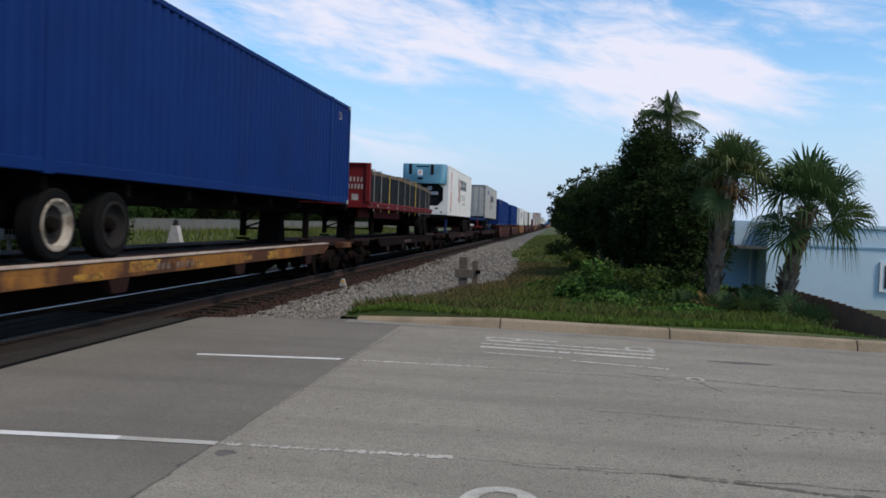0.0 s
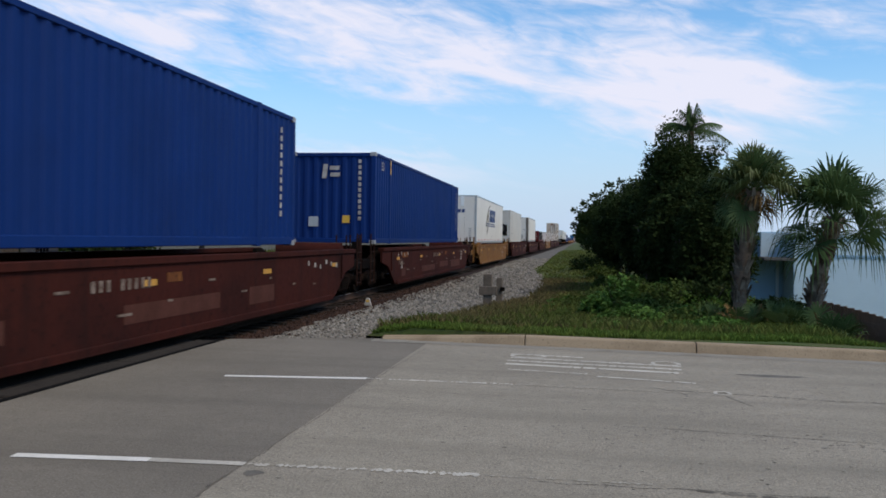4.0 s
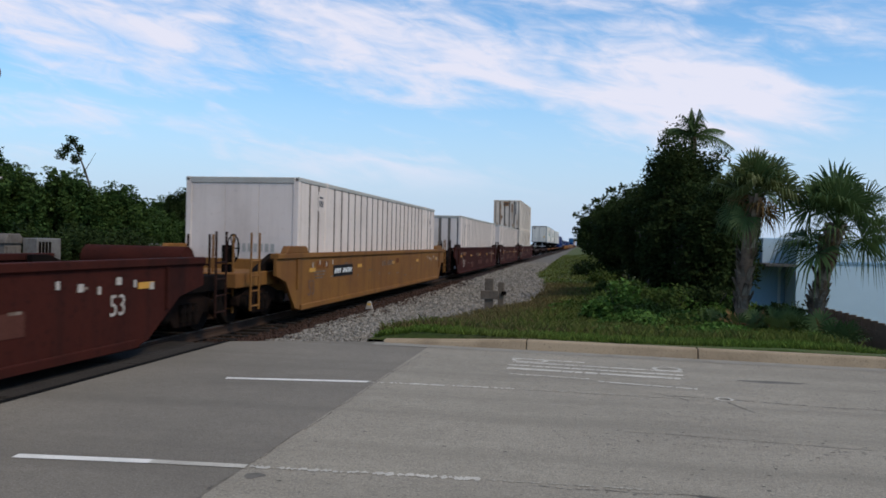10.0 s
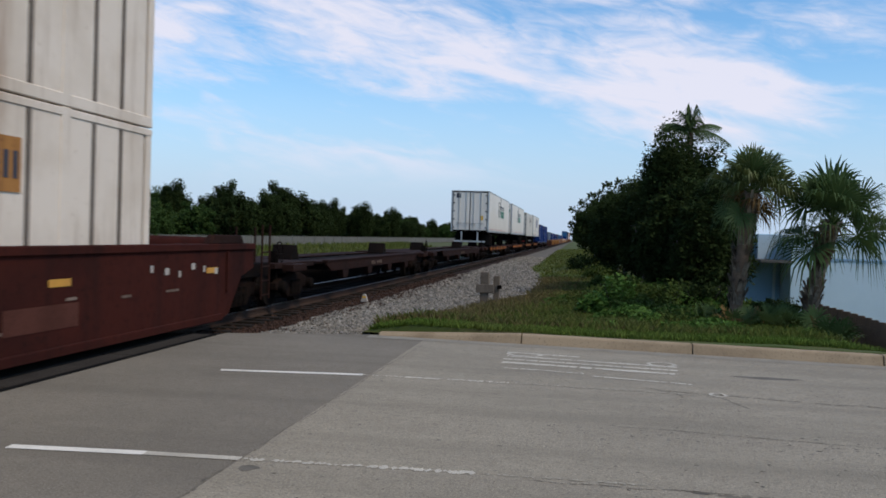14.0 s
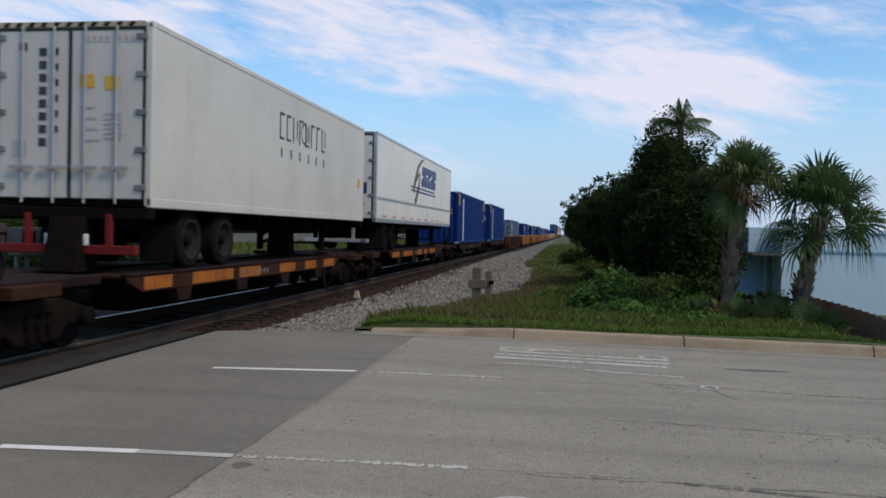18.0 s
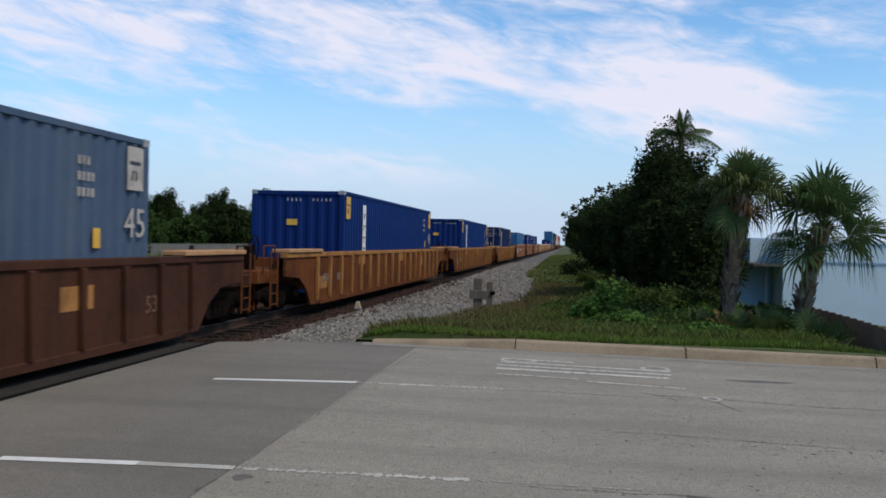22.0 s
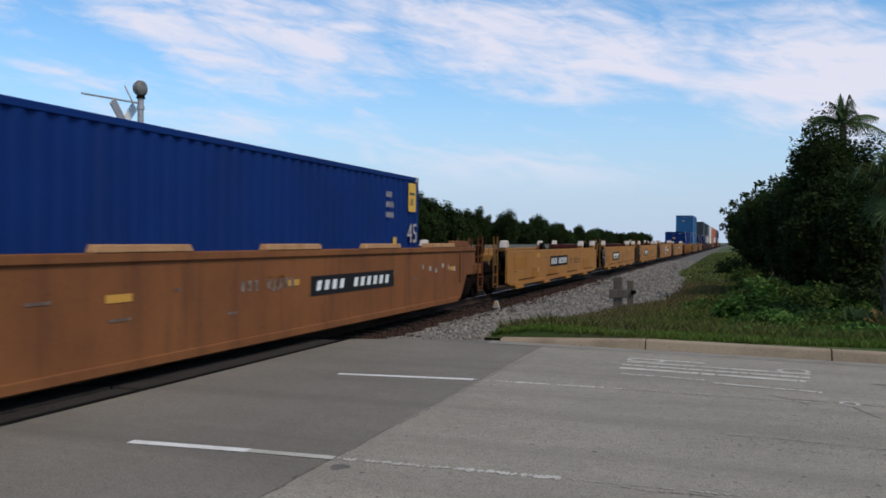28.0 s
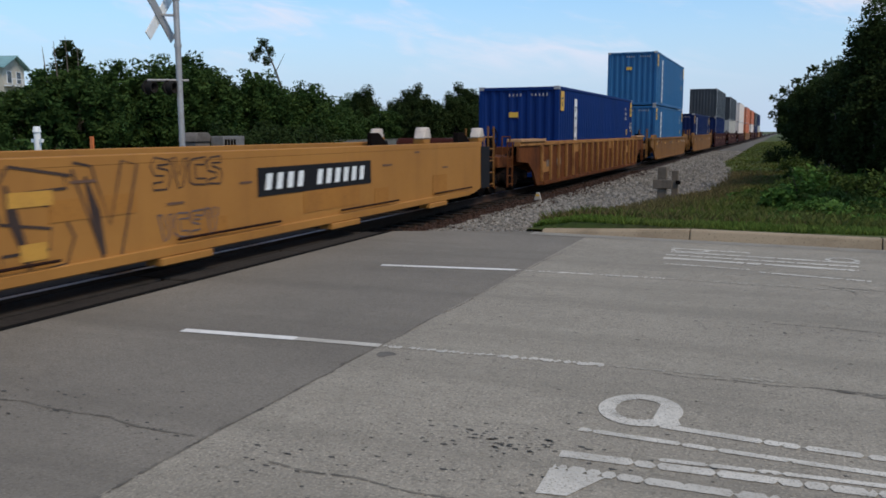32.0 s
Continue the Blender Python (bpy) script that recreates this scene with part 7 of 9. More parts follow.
smooth_box(135.14, 151.5, 1.38, 4.2, TRAILER_WHITE, "white van container with a blue and gold company sign", panels=13, skirt=True,
           marks=swift_marks(0.98, 4.6, 1.14) + [end_rects("company_sign", [(-0.55 + 0.24 * k, 1.8, 0.17, 0.2, 0.04) for k in range(5)], LOGO_BLUE, "plain block shapes of a company sign", 0.006), end_rects("placard", [(-1.1, 0.75, 0.3, 0.3, 0)], GREY_PAINT, "", 0.006), end_rects("document_box", [(0.35, 2.2, 0.22, 0.55, 0)], WHITE_PAINT, "", 0.02), end_rects("small_print", [(0.85, 0.3 + 0.13 * k, 0.16, 0.07, 0) for k in range(5)], GREY_BOX, "", 0.006)])
well_car(157.0, 181.8, "red", "dark oxide-red well car", [big_number("53", 19.5, 0.6, 0.45), ring_mark(6.2, 0.95, 0.17)])
smooth_box(158.85, 171.7, 1.42, 4.17, REEFER_WHITE, "white refrigerated container with a dark machine bay", panels=1, rail=REEFER_WHITE, reefer=REEFER_WHITE,
           marks=[rects("letter_print", [(1.45, 2.24 - 0.29 * k, 0.2, 0.05, 0) for k in range(6)] + [(1.52, 2.06 - 0.29 * k, 0.06, 0.18, 0) for k in range(6)], LETTER_MAROON, "upright column of grey bars"), rects("small_print", [(11.9 + 0.1 * k, 2.35, 0.06, 0.07, 0) for k in range(6)] + [(12.35, 1.9, 0.05, 0.2, 0)], GREY_BOX)])
well_car(181.8, 206.8, "red", "dark oxide-red well car", [big_number("53", 20.0, 0.6, 0.4), ring_mark(4.6, 0.96, 0.16)])


def ring_logo(y, z, r, turn="side"):
    """An open blue ring with a gold bar through it."""
    def put(c, h, z0, z1):
        s, g = Shape(), Shape()
        pts = arc(0, 0, r, -60, 200, 20)
        for (a0, b0), (a1, b1) in zip(pts, pts[1:]):
            q = [(a0, b0), (a1, b1), (a1 * 0.78, b1 * 0.78), (a0 * 0.78, b0 * 0.78)]
            s.face([(HALF + 0.003, -h + y + a, z0 + z + b) if turn == "side" else (y + a, -h - 0.006, z0 + z + b) for a, b in q])
        for q in ([(-1.15 * r, 0.78 * r), (0.1 * r, 0.78 * r), (0.1 * r, r), (-1.15 * r, r)], [(-0.6 * r, -r), (1.0 * r, -r), (1.0 * r, -0.78 * r), (-0.6 * r, -0.78 * r)]):
            s.face([(HALF + 0.0034, -h + y + a, z0 + z + b) if turn == "side" else (y + a, -h - 0.0064, z0 + z + b) for a, b in q])
        for k in range(3):
            q = [(-0.5 * r + k * 0.36 * r, -0.22 * r), (-0.26 * r + k * 0.36 * r, -0.22 * r), (-0.18 * r + k * 0.36 * r, 0.24 * r), (-0.42 * r + k * 0.36 * r, 0.24 * r)]
            g.face([(HALF + 0.003, -h + y + a, z0 + z + b) if turn == "side" else (y + a, -h - 0.006, z0 + z + b) for a, b in q])
        part("ring_logo", s, LOGO_BLUE, c, "open blue ring of a company sign", smooth=False)
        part("logo_core", g, YELLOW_PAINT, c, "gold bars within the ring", smooth=False)
    return put


def corner_plates(c, h, z0, z1):
    """Grimy folded metal covers on the corners of a trailer's nose."""
    for x in (-1, 1):
        part("corner_cover", Shape().box(min(x * 1.0, x * (HALF + 0.008)), -h - 0.02, z0 + 0.02, max(x * 1.0, x * (HALF + 0.008)), -h + 0.1, z1 - 0.03), POST_DARK, c, "grimy folded metal corner", bevel=0.02)


smooth_box(183.46, 198.3, 1.4, 4.22, TRAILER_WHITE, "white van trailer body with an open blue ring sign", panels=10, name="trailer", skirt=True, rail=RAIL_DARK,
           marks=[corner_plates, ring_logo(1.5, 2.05, 0.42), ring_logo(0.0, 2.0, 0.42, "end"), rects("number_print", [(0.5 + 0.095 * k, 1.28, 0.052, 0.16, 0) for k in range(11) if k != 4], LOGO_DARK, "dark number bars"), end_rects("number_print", [(-0.55 + 0.11 * k, 1.28, 0.07, 0.13, 0) for k in range(9) if k != 4], LOGO_DARK, "dark number bars", 0.006),
                  lambda c, h, z0, z1: words("AB", 0.19, (0.68, -h - 0.008, z0 + 1.28), END, LOGO_DARK, c), lambda c, h, z0, z1: words("48/102", 0.12, (-0.25, -h - 0.008, z0 + 2.5), END, LOGO_DARK, c), end_rects("small_print", [(-0.95, 0.7, 0.16, 0.18, 0), (-0.5, 0.3, 0.16, 0.2, 0), (0.5, 0.3, 0.2, 0.5, 0)], GREY_BOX, "", 0.006), rects("small_print", [(0.4, 0.62, 0.5, 0.04, 0), (0.4, 0.3, 0.45, 0.25, 0)], SILVER)])
well_car(206.8, 230.7, "red", "dark oxide-red well car", [big_number("53", 19.4, 0.6, 0.4), ring_mark(0.5, 0.62, 0.18)])
rack_load(207.49, 221.3, 1.42, 2.84, "red flat rack with a lashed black tarpaulin load", False, 8, [2.45, 2.4, 2.32, 2.66, 2.78, 2.9, 2.94, 2.5])
well_car(230.7, 253.9, "yellow_high", "dull yellow well car", [number_board(-6.2, 1.7, 4, 6, 0.75, 0.28), big_number("53", 3.3, 0.4, 0.5, STENCIL_DARK)])
WTP_END = [end_rects("number_print", [(-0.1 + 0.13 * k, 0.75 + 0.4, 0.08, 0.18, 0) for k in range(7)], GREY_BOX, "grey number bars", -0.008)]
WTP_TAG = [rects("warning_tag", [(1.35, 2.1, 0.42, 0.45, 0), (15.4, 2.0, 0.4, 0.42, 0)], RIB_WHITE, "white warning placard", HALF - 0.004), rects("tag_print", [(1.42, 2.4, 0.26, 0.04, 0), (1.42, 2.2, 0.06, 0.15, 0), (1.53, 2.2, 0.06, 0.15, 0), (1.63, 2.2, 0.06, 0.15, 0), (15.46, 2.34, 0.26, 0.04, 0), (15.45, 2.14, 0.06, 0.15, 0.02), (15.56, 2.14, 0.06, 0.15, 0), (15.66, 2.14, 0.06, 0.15, 0.02), (15.5, 2.05, 0.2, 0.025, 0)], LOGO_DARK, "", HALF + 0.001)]
ribbed_box(233.75, 250.3, 0.2, 2.98, RIB_WHITE, "white ribbed container deep in a yellow well car", marks=WTP_TAG + WTP_END)
well_car(253.9, 276.1, "red_high", "dark oxide-red well car with tall sides", joined=(False, True), marks=[big_number("53", 4.3, 0.42, 0.5, STENCIL), ring_mark(6.6, 0.78, 0.42, TAN_MARK)])
ribbed_box(257.93, 274.5, 0.2, 3.0, RIB_WHITE, "white ribbed container deep in a red well car", ribbed_end=True, marks=WTP_TAG)
well_car(276.1, 295.95, "red_high", "dark oxide-red well car with tall sides", joined=(True, True), marks=[big_number("53", 2.4, 0.42, 0.5, STENCIL), big_number("125T", 1.2, 1.05, 0.2), ring_mark(4.2, 0.86, 0.45, TAN_MARK)])
ribbed_box(277.74, 294.3, 0.2, 3.02, RIB_WHITE, "white ribbed container deep in a red well car", marks=WTP_TAG + WTP_END + [rects("number_print", [(12.52 + 0.13 * k, 2.36, 0.035, 0.2, 0.02) for k in range(3)] + [(13.0 + 0.13 * k, 2.36, 0.035, 0.2, 0.02) for k in range(3)], POST_DARK, "grey number bars", HALF - 0.002)])
well_car(295.95, 319.5, "red_high", "dark oxide-red well car with tall sides", joined=(True, False), marks=[big_number("53", 2.0, 0.44, 0.52, STENCIL)])
RUST_RUN = surface("rust_run", (0.2, 0.1, 0.055), (0.42, 0.31, 0.22), (0.12, 0.06, 0.035), rough=0.9, big=2.5, fine=8, streak=0.8, lo=0.4, hi=0.6)
EMP = [end_rects("sign_board", [(-0.35, 2.25, 0.5, 0.4, 0)], RIB_TAN, "tan sign board", 0.004), end_rects("sign_print", [(-0.3 + 0.15 * k, 2.32, 0.09, 0.26, 0) for k in range(3)], LOGO_DARK, "dark bars", 0.01),
       end_rects("number_print", [(0.8, 2.5 - 0.15 * k, 0.1, 0.11, 0) for k in range(8)], LOGO_DARK, "column of dark bars", 0.006), rects("sign_board", [(13.3, 1.8, 0.5, 0.6, 0)], RIB_TAN, "tan sign board", HALF + 0.001), rects("sign_print", [(13.36 + 0.15 * k, 1.95, 0.08, 0.3, 0) for k in range(3)], LOGO_DARK, "dark bars", HALF + 0.006),
       lambda c, h, z0, z1: [part("rust_run", Shape().prism([(a, z0 + zt), (a + w, z0 + zt - 0.03), (a + w * 1.15, z0 + zt - (zt - zb) * 0.35), (a + w * 0.75, z0 + zt - (zt - zb) * 0.7), (a + w * 0.6, z0 + zb), (a + w * 0.4, z0 + zb + 0.04), (a + w * 0.2, z0 + zt - (zt - zb) * 0.6), (a - w * 0.12, z0 + zt - (zt - zb) * 0.3)], -h - 0.0085, -h - 0.0045, "y"), RUST_RUN, c, "brown rust run", smooth=False) for a, w, zt, zb in ((0.42, 0.15, 2.5, 0.6), (-0.7, 0.13, 2.5, 0.2), (-0.66, 0.22, 1.35, 0.75), (-0.22, 0.2, 0.5, 0.1), (0.5, 0.26, 0.55, 0.08), (-1.0, 0.1, 0.7, 0.1), (0.95, 0.09, 0.9, 0.12))]]
ribbed_box(297.6, 314.2, 0.18, 3.03, EMP_WHITE, "stained cream ribbed container at the foot of a stack", ribbed_end=True, marks=EMP)
ribbed_box(297.6, 314.2, 3.05, 5.88, EMP_WHITE, "stained cream ribbed container on top of a stack", ribbed_end=True, marks=EMP)

flat_car(319.5, 337.0, DECK_BROWN, DECK_BROWN, "empty rust-brown skeleton flat car", empty=True, yellow_dots=False)
flat_car(337.0, 357.4, DECK_BROWN, DECK_BROWN, "empty rust-brown skeleton flat car", empty=True, yellow_dots=False)
for fu0, fu1, fd in ((357.4, 377.8, DECK_ORANGE), (377.8, 397.6, DECK_ORANGE), (397.6, 414.4, DECK_ORANGE), (414.4, 432.4, DECK_ORANGE), (432.4, 450.4, DECK_BROWN), (450.4, 469.8, DECK_BROWN)):
    flat_car(fu0, fu1, fd, DECK_BROWN, "low flat car with worn orange side sills" if fd is DECK_ORANGE else "low rust-brown flat car with dark side sills", yellow_dots=False)
ARN_END = [end_rects("company_sign", [(-0.42 + 0.26 * k, 1.98, 0.2, 0.3, 0.03) for k in range(6)], LOGO_GREEN, "green block shapes", 0.006), end_rects("logo_bar", [(-0.75, 2.42, 1.8, 0.05, 0), (-0.75, 2.5, 1.8, 0.03, 0), (-1.0, 2.0, 0.12, 0.7, 0.25), (-0.78, 2.1, 0.09, 0.3, 0.1)], LOGO_DARK, "black bars", 0.006),
           end_rects("placard", [(-1.15, 1.0, 0.3, 0.3, 0)], GREY_PAINT, "", 0.006), end_rects("gauge_box", [(0.3, 0.35, 0.3, 0.28, 0), (0.72, 0.6, 0.2, 0.35, 0)], GREY_PAINT, "grey control box", 0.03), rects("number_print", [(0.08, 2.3 - 0.17 * k, 0.06, 0.11, 0) for k in range(6)], LOGO_RED, "column of red bars", HALF + 0.006), side_text("53", 0.22, 0.35, 0.22, LOGO_DARK)]
arb = smooth_box(359.4, 375.75, 1.96, 4.76, TRAILER_WHITE, "white van trailer with a black and green company sign", panels=13, name="trailer", skirt=True, doors=True, marks=arnold_marks(0.9, 6.6, 1.1) + [end_rects("round_badge", [(-0.95, 2.3, 0.3, 0.3, 0)], LOGO_DARK, "", 0.006), end_rects("yellow_plate", [(0.7, 0.8, 0.22, 0.3, 0)], YELLOW_PAINT, "", 0.006)])
under_trailer(arb, 8.2, 1.96, True)
arc_ = smooth_box(379.13, 395.9, 1.96, 4.76, TRAILER_WHITE, "white van trailer with a black and green company sign", panels=13, name="trailer", skirt=True, marks=arnold_marks(0.9, 6.45, 1.12) + ARN_END)
under_trailer(arc_, 8.3, 1.96, False)
smooth_box(401.39, 413.9, 1.9, 4.62, REEFER_WHITE, "white container with double rear doors on a red chassis", panels=1, rail=REEFER_WHITE, doors=True,
           marks=[rects("company_sign", [(5.35 + 0.42 * k, 1.62, 0.06, 0.56, 0) for k in range(8)] + [(5.35 + 0.42 * k, 2.13, 0.28, 0.05, 0) for k in (0, 1, 3, 5, 6)] + [(5.6 + 0.42 * k, 1.72, 0.05, 0.42, 0) for k in (2, 4, 7)] + [(5.38 + 0.42 * k, 1.62, 0.24, 0.05, 0) for k in (0, 1, 4, 7)], LOGO_DARK, "thin block shapes of a company sign"), rects("company_sign", [(5.45 + 0.6 * k, 1.25, 0.07, 0.2, 0) for k in range(6)], LOGO_DARK),
                  lambda c, h, z0, z1: part("logo_ring", stroke([(-h + a, z0 + b) for a, b in arc(6.98, 1.9, 0.22, 0, 360, 20)], 0.05, HALF + 0.002), LOGO_DARK, c, "ring of a company sign", smooth=False),
                  end_rects("hazard_bar", [(-1.1 + 0.2 * k, 2.645, 0.09, 0.07, 0.05) for k in range(11)], BLACK_PAINT, "dark slanted hazard bars", 0.006), end_rects("hazard_header", [(-1.18, 2.64, 2.36, 0.08, 0)], TAN_HEADER, "pale tan hazard strip", 0.0045),
                  end_rects("round_badge", [(-0.82, 2.3, 0.12, 0.12, 0)], LOGO_DARK, "", 0.004), end_rects("dark_plate", [(-0.92, 0.72, 0.22, 0.26, 0)], GREY_PAINT, "", 0.004), end_rects("small_print", [(0.15 + 0.03 * r, 1.45 - 0.16 * r, 0.24, 0.03, 0) for r in range(4)] + [(0.55, 1.0 + 0.07 * r, 0.28, 0.03, 0) for r in range(6)], GREY_BOX, "small print bars", 0.004),
                  end_rects("letter_print", [(-0.5, 2.22 - 0.19 * k, 0.12, 0.12, 0) for k in range(8)] + [(-0.24, 2.24 - 0.23 * k, 0.05, 0.1, 0) for k in range(6)], LOGO_DARK, "columns of dark bars", 0.004), end_rects("warning_tag", [(0.15, 1.75, 0.24, 0.2, 0)], YELLOW_PAINT, "yellow warning plate", 0.004), end_rects("warning_triangle", [(0.55, 1.72, 0.24, 0.2, -0.0)], YELLOW_PAINT, "", 0.004), end_rects("number_print", [(0.25 + 0.1 * k, 2.42, 0.06, 0.09, 0) for k in range(8) if k != 4], GREY_BOX, "", 0.004), rects("yellow_plate", [(11.8, 0.95, 0.3, 0.25, 0)], YELLOW_PAINT)])
chassis(401.39, 413.9, 1.9, "dark container chassis with a red bumper on a flat car")
sw2 = smooth_box(415.55, 431.8, 1.9, 4.75, TRAILER_WHITE, "white van trailer with a blue and gold company sign", panels=13, name="trailer", skirt=True, doors=True, marks=swift_marks(0.98, 5.6, 1.32) + [rects("rub_rail", [(0.1, 0.72, 16.0, 0.1, 0)], SILVER, "long metal rub rail", HALF + 0.0), end_rects("yellow_plate", [(0.5, 0.45, 0.4, 0.3, 0)], YELLOW_PAINT, "", 0.006), end_rects("dark_label", [(0.5, 0.9, 0.5, 0.35, 0)], LOGO_BLUE, "", 0.006)])
under_trailer(sw2, 8.1, 1.9, True)
sea_container(434.93, 448.9, 1.0, 3.87, BLUE, label="blue forty-five foot container on a low flat car")
sea_container(453.18, 466.8, 1.0, 3.87, BLUE, label="blue forty-five foot container on a low flat car")

RIBBED_LABEL = "rust-stained orange well car with upright ribs"
well_car(469.8, 493.3, "rust", "dark rust-brown well car with upright ribs", [big_number("53", 18.6, 0.55, 0.36, STENCIL_DARK)])
sea_container(475.12, 488.8, 0.18, 3.03, FADED_BLUE, doors=True, label="faded grey-blue container in a ribbed well car", tag=STENCIL)
for ru0, ru1 in ((493.3, 517.6), (517.6, 543.4), (543.4, 568.0)):
    well_car(ru0, ru1, "ribbed", RIBBED_LABEL, [big_number("53", 18.9, 0.6, 0.42, STENCIL_DARK), big_number("40", 2.9, 0.95, 0.18, STENCIL_DARK)])
sea_container(499.23, 513.1, 0.18, 2.98, BLUE, label="blue forty-five foot container in a ribbed well car")
sea_container(523.5, 537.5, 0.18, 2.97, BLUE, label="blue forty-five foot container in a ribbed well car")
sea_container(547.96, 561.4, 0.18, 3.04, NAVY, doors=True, label="navy container with doors and locking rods in a ribbed well car")
well_car(568.0, 589.6, "tan", "weathered tan well car with a patched side", [number_board(-3.4, 1.9, 4, 6, 0.8, 0.3), lambda car, h: plates("grey_patch", [(-h + 3.2, 0.66, 1.5, 0.5, -0.1)], GREY_PAINT, car, 1.3848, label="grey painted patch")])
sea_container(572.3, 585.0, 0.18, 2.95, LIGHT_BLUE, label="light blue container in a tan well car", forty_five=False, banner=False)
well_car(589.6, 610.6, "tan", "weathered tan well car", [big_number("53", 4.2, 0.42, 0.5, STENCIL_DARK)])
sea_container(593.8, 607.5, 0.18, 2.98, BLUE, label="blue forty-five foot container in a tan well car", tag=WHITE_PAINT)
well_car(610.6, 633.0, "tan", "weathered tan well car with a black number board", [number_board(0.8, 3.4, 4, 6, 0.72, 0.32), big_number("53", 3.6, 0.45, 0.45, STENCIL_DARK), big_number("125T", 2.3, 1.05, 0.2)])
sea_container(613.38, 627.55, 0.18, 2.98, BLUE, label="blue forty-five foot container in a tan well car")

CLEAN = "bright yellow well unit with its well empty"


def unit_letter(ch, y):
    return lambda car, h: words(ch, 0.42, (1.39, y, 0.72), SIDE, LOGO_DARK, car, lean=0.15)


def small_print(y, n=5, z=0.85):
    return lambda car, h: plates("small_print", [(y + 0.3 * k + 0.05 * r, z - 0.12 * r, 0.27 - 0.06 * ((k + r) % 2), 0.05, 0) for k in range(n) for r in range(2)], STENCIL_DARK, car, 1.386, label="small faded print bars")


def yellow_plate(y, z=1.08):
    return lambda car, h: plates("yellow_plate", [(y, z, 0.5, 0.14, 0), (y + 0.1, z - 0.5, 0.3, 0.16, 0)], PLATE_YELLOW, car, 1.3865, label="bright yellow plates")


def dark_end(top):
    def put(car, h):
        part("dark_end_panel", Shape().prism([(-h + 0.55, top), (-h + 0.62, 0.7), (-h + 0.95, 0.34), (-h + 1.56, 0.34), (-h + 1.56, top)], 1.383, 1.392), BLACK_PAINT, car, "black end panel", bevel=0.003)
        part("dark_end_panel", Shape().box(1.383, h - 1.55, 0.34, 1.39, h - 0.95, top - 0.02), BLACK_PAINT, car, "black end panel", bevel=0.003)
        words("125T", 0.3, (1.396, -h + 0.72, top - 0.26), SIDE, STENCIL, car)
        plates("small_print", [(-h + 1.38, top - 0.6, 0.14, 0.18, 0), (-h + 0.8, top - 0.46, 0.3, 0.06, 0)], STENCIL, car, 1.3935)
    return put


well_car(633.0, 652.4, "clean", CLEAN, [number_board(-1.96, 3.25, 4, 6, 0.7, 0.38), unit_letter("B", 1.9), small_print(2.7), yellow_plate(-4.2)], joined=(False, True))
well_car(652.4, 669.0, "clean", CLEAN, [dark_end(1.26), mark_board(-3.7, 2.6), unit_letter("C", 2.4), small_print(-0.1), yellow_plate(3.4), big_number("40", 1.75, 0.58, 0.42, STENCIL_DARK)], joined=(True, True), rise=0.02)
well_car(669.0, 685.4, "clean", CLEAN, [dark_end(1.28), mark_board(-3.65, 2.65), unit_letter("D", 2.2), small_print(-0.2), yellow_plate(3.2), big_number("40", 1.75, 0.58, 0.42, STENCIL_DARK)], joined=(True, True), rise=0.04)
well_car(685.4, 702.0, "clean", "bright yellow well unit with sprayed graffiti", [dark_end(1.37), mark_board(0.41, 2.43), unit_letter("E", -3.0), scrawl(-1.35, 5, 4, 0.74, GRAFFITI_PALE, 0.42), scrawl(-5.4, 6, 3, 0.8, GRAFFITI, 0.42), big_number("40", 1.75, 0.58, 0.46, LOGO_DARK)], joined=(True, True), rise=0.13)
well_car(702.0, 720.8, "clean", "bright yellow well unit with sprayed graffiti", [dark_end(1.31), number_board(-1.07, 3.25, 4, 6, 0.78, 0.38), scrawl(-6.9, 7, 4, 1.0, GRAFF_BLACK, 0.3), scrawl(-3.05, 9, 4, 0.34, GRAFF_BLACK, 1.0), scrawl(-3.0, 10, 4, 0.3, GRAFFITI, 0.42), yellow_plate(-4.9, 0.95)], joined=(True, False), rise=0.07)
well_car(720.8, 743.6, "ribbed", RIBBED_LABEL, [big_number("53", 18.4, 0.6, 0.42, STENCIL_DARK)])
sea_container(726.4, 739.6, 0.18, 3.02, BLUE, label="blue forty-five foot container in a ribbed well car")
TAIL = [(743.6, 764, "yellow"), (764, 785, "yellow_high"), (785, 806, "red_high"), (806, 829, "red_high"), (829, 853, "red"), (853, 877, "yellow"), (877, 901, "red_high"), (901, 925, "red"), (925, 949, "yellow"), (949, 973, "red")]
for tu0, tu1, st in TAIL:
    well_car(tu0, tu1, st, {"yellow": "dull yellow well car", "yellow_high": "dull yellow well car with tall sides"}.get(st, "dark oxide-red well car"))
sea_container(747.0, 759.6, 0.18, 3.0, LIGHT_BLUE, label="light blue container at the foot of a stack", forty_five=False)
sea_container(747.0, 759.6, 3.02, 5.84, LIGHT_BLUE, label="light blue container on top of a stack", forty_five=False)
sea_container(767.5, 781.2, 0.18, 2.98, NAVY, label="navy container in a yellow well car")
PALE = [rects("pale_edge", [(0.0, 0.05, 0.14, 2.7, 0)], WHITE_PAINT, "pale corner edge", HALF + 0.014)]
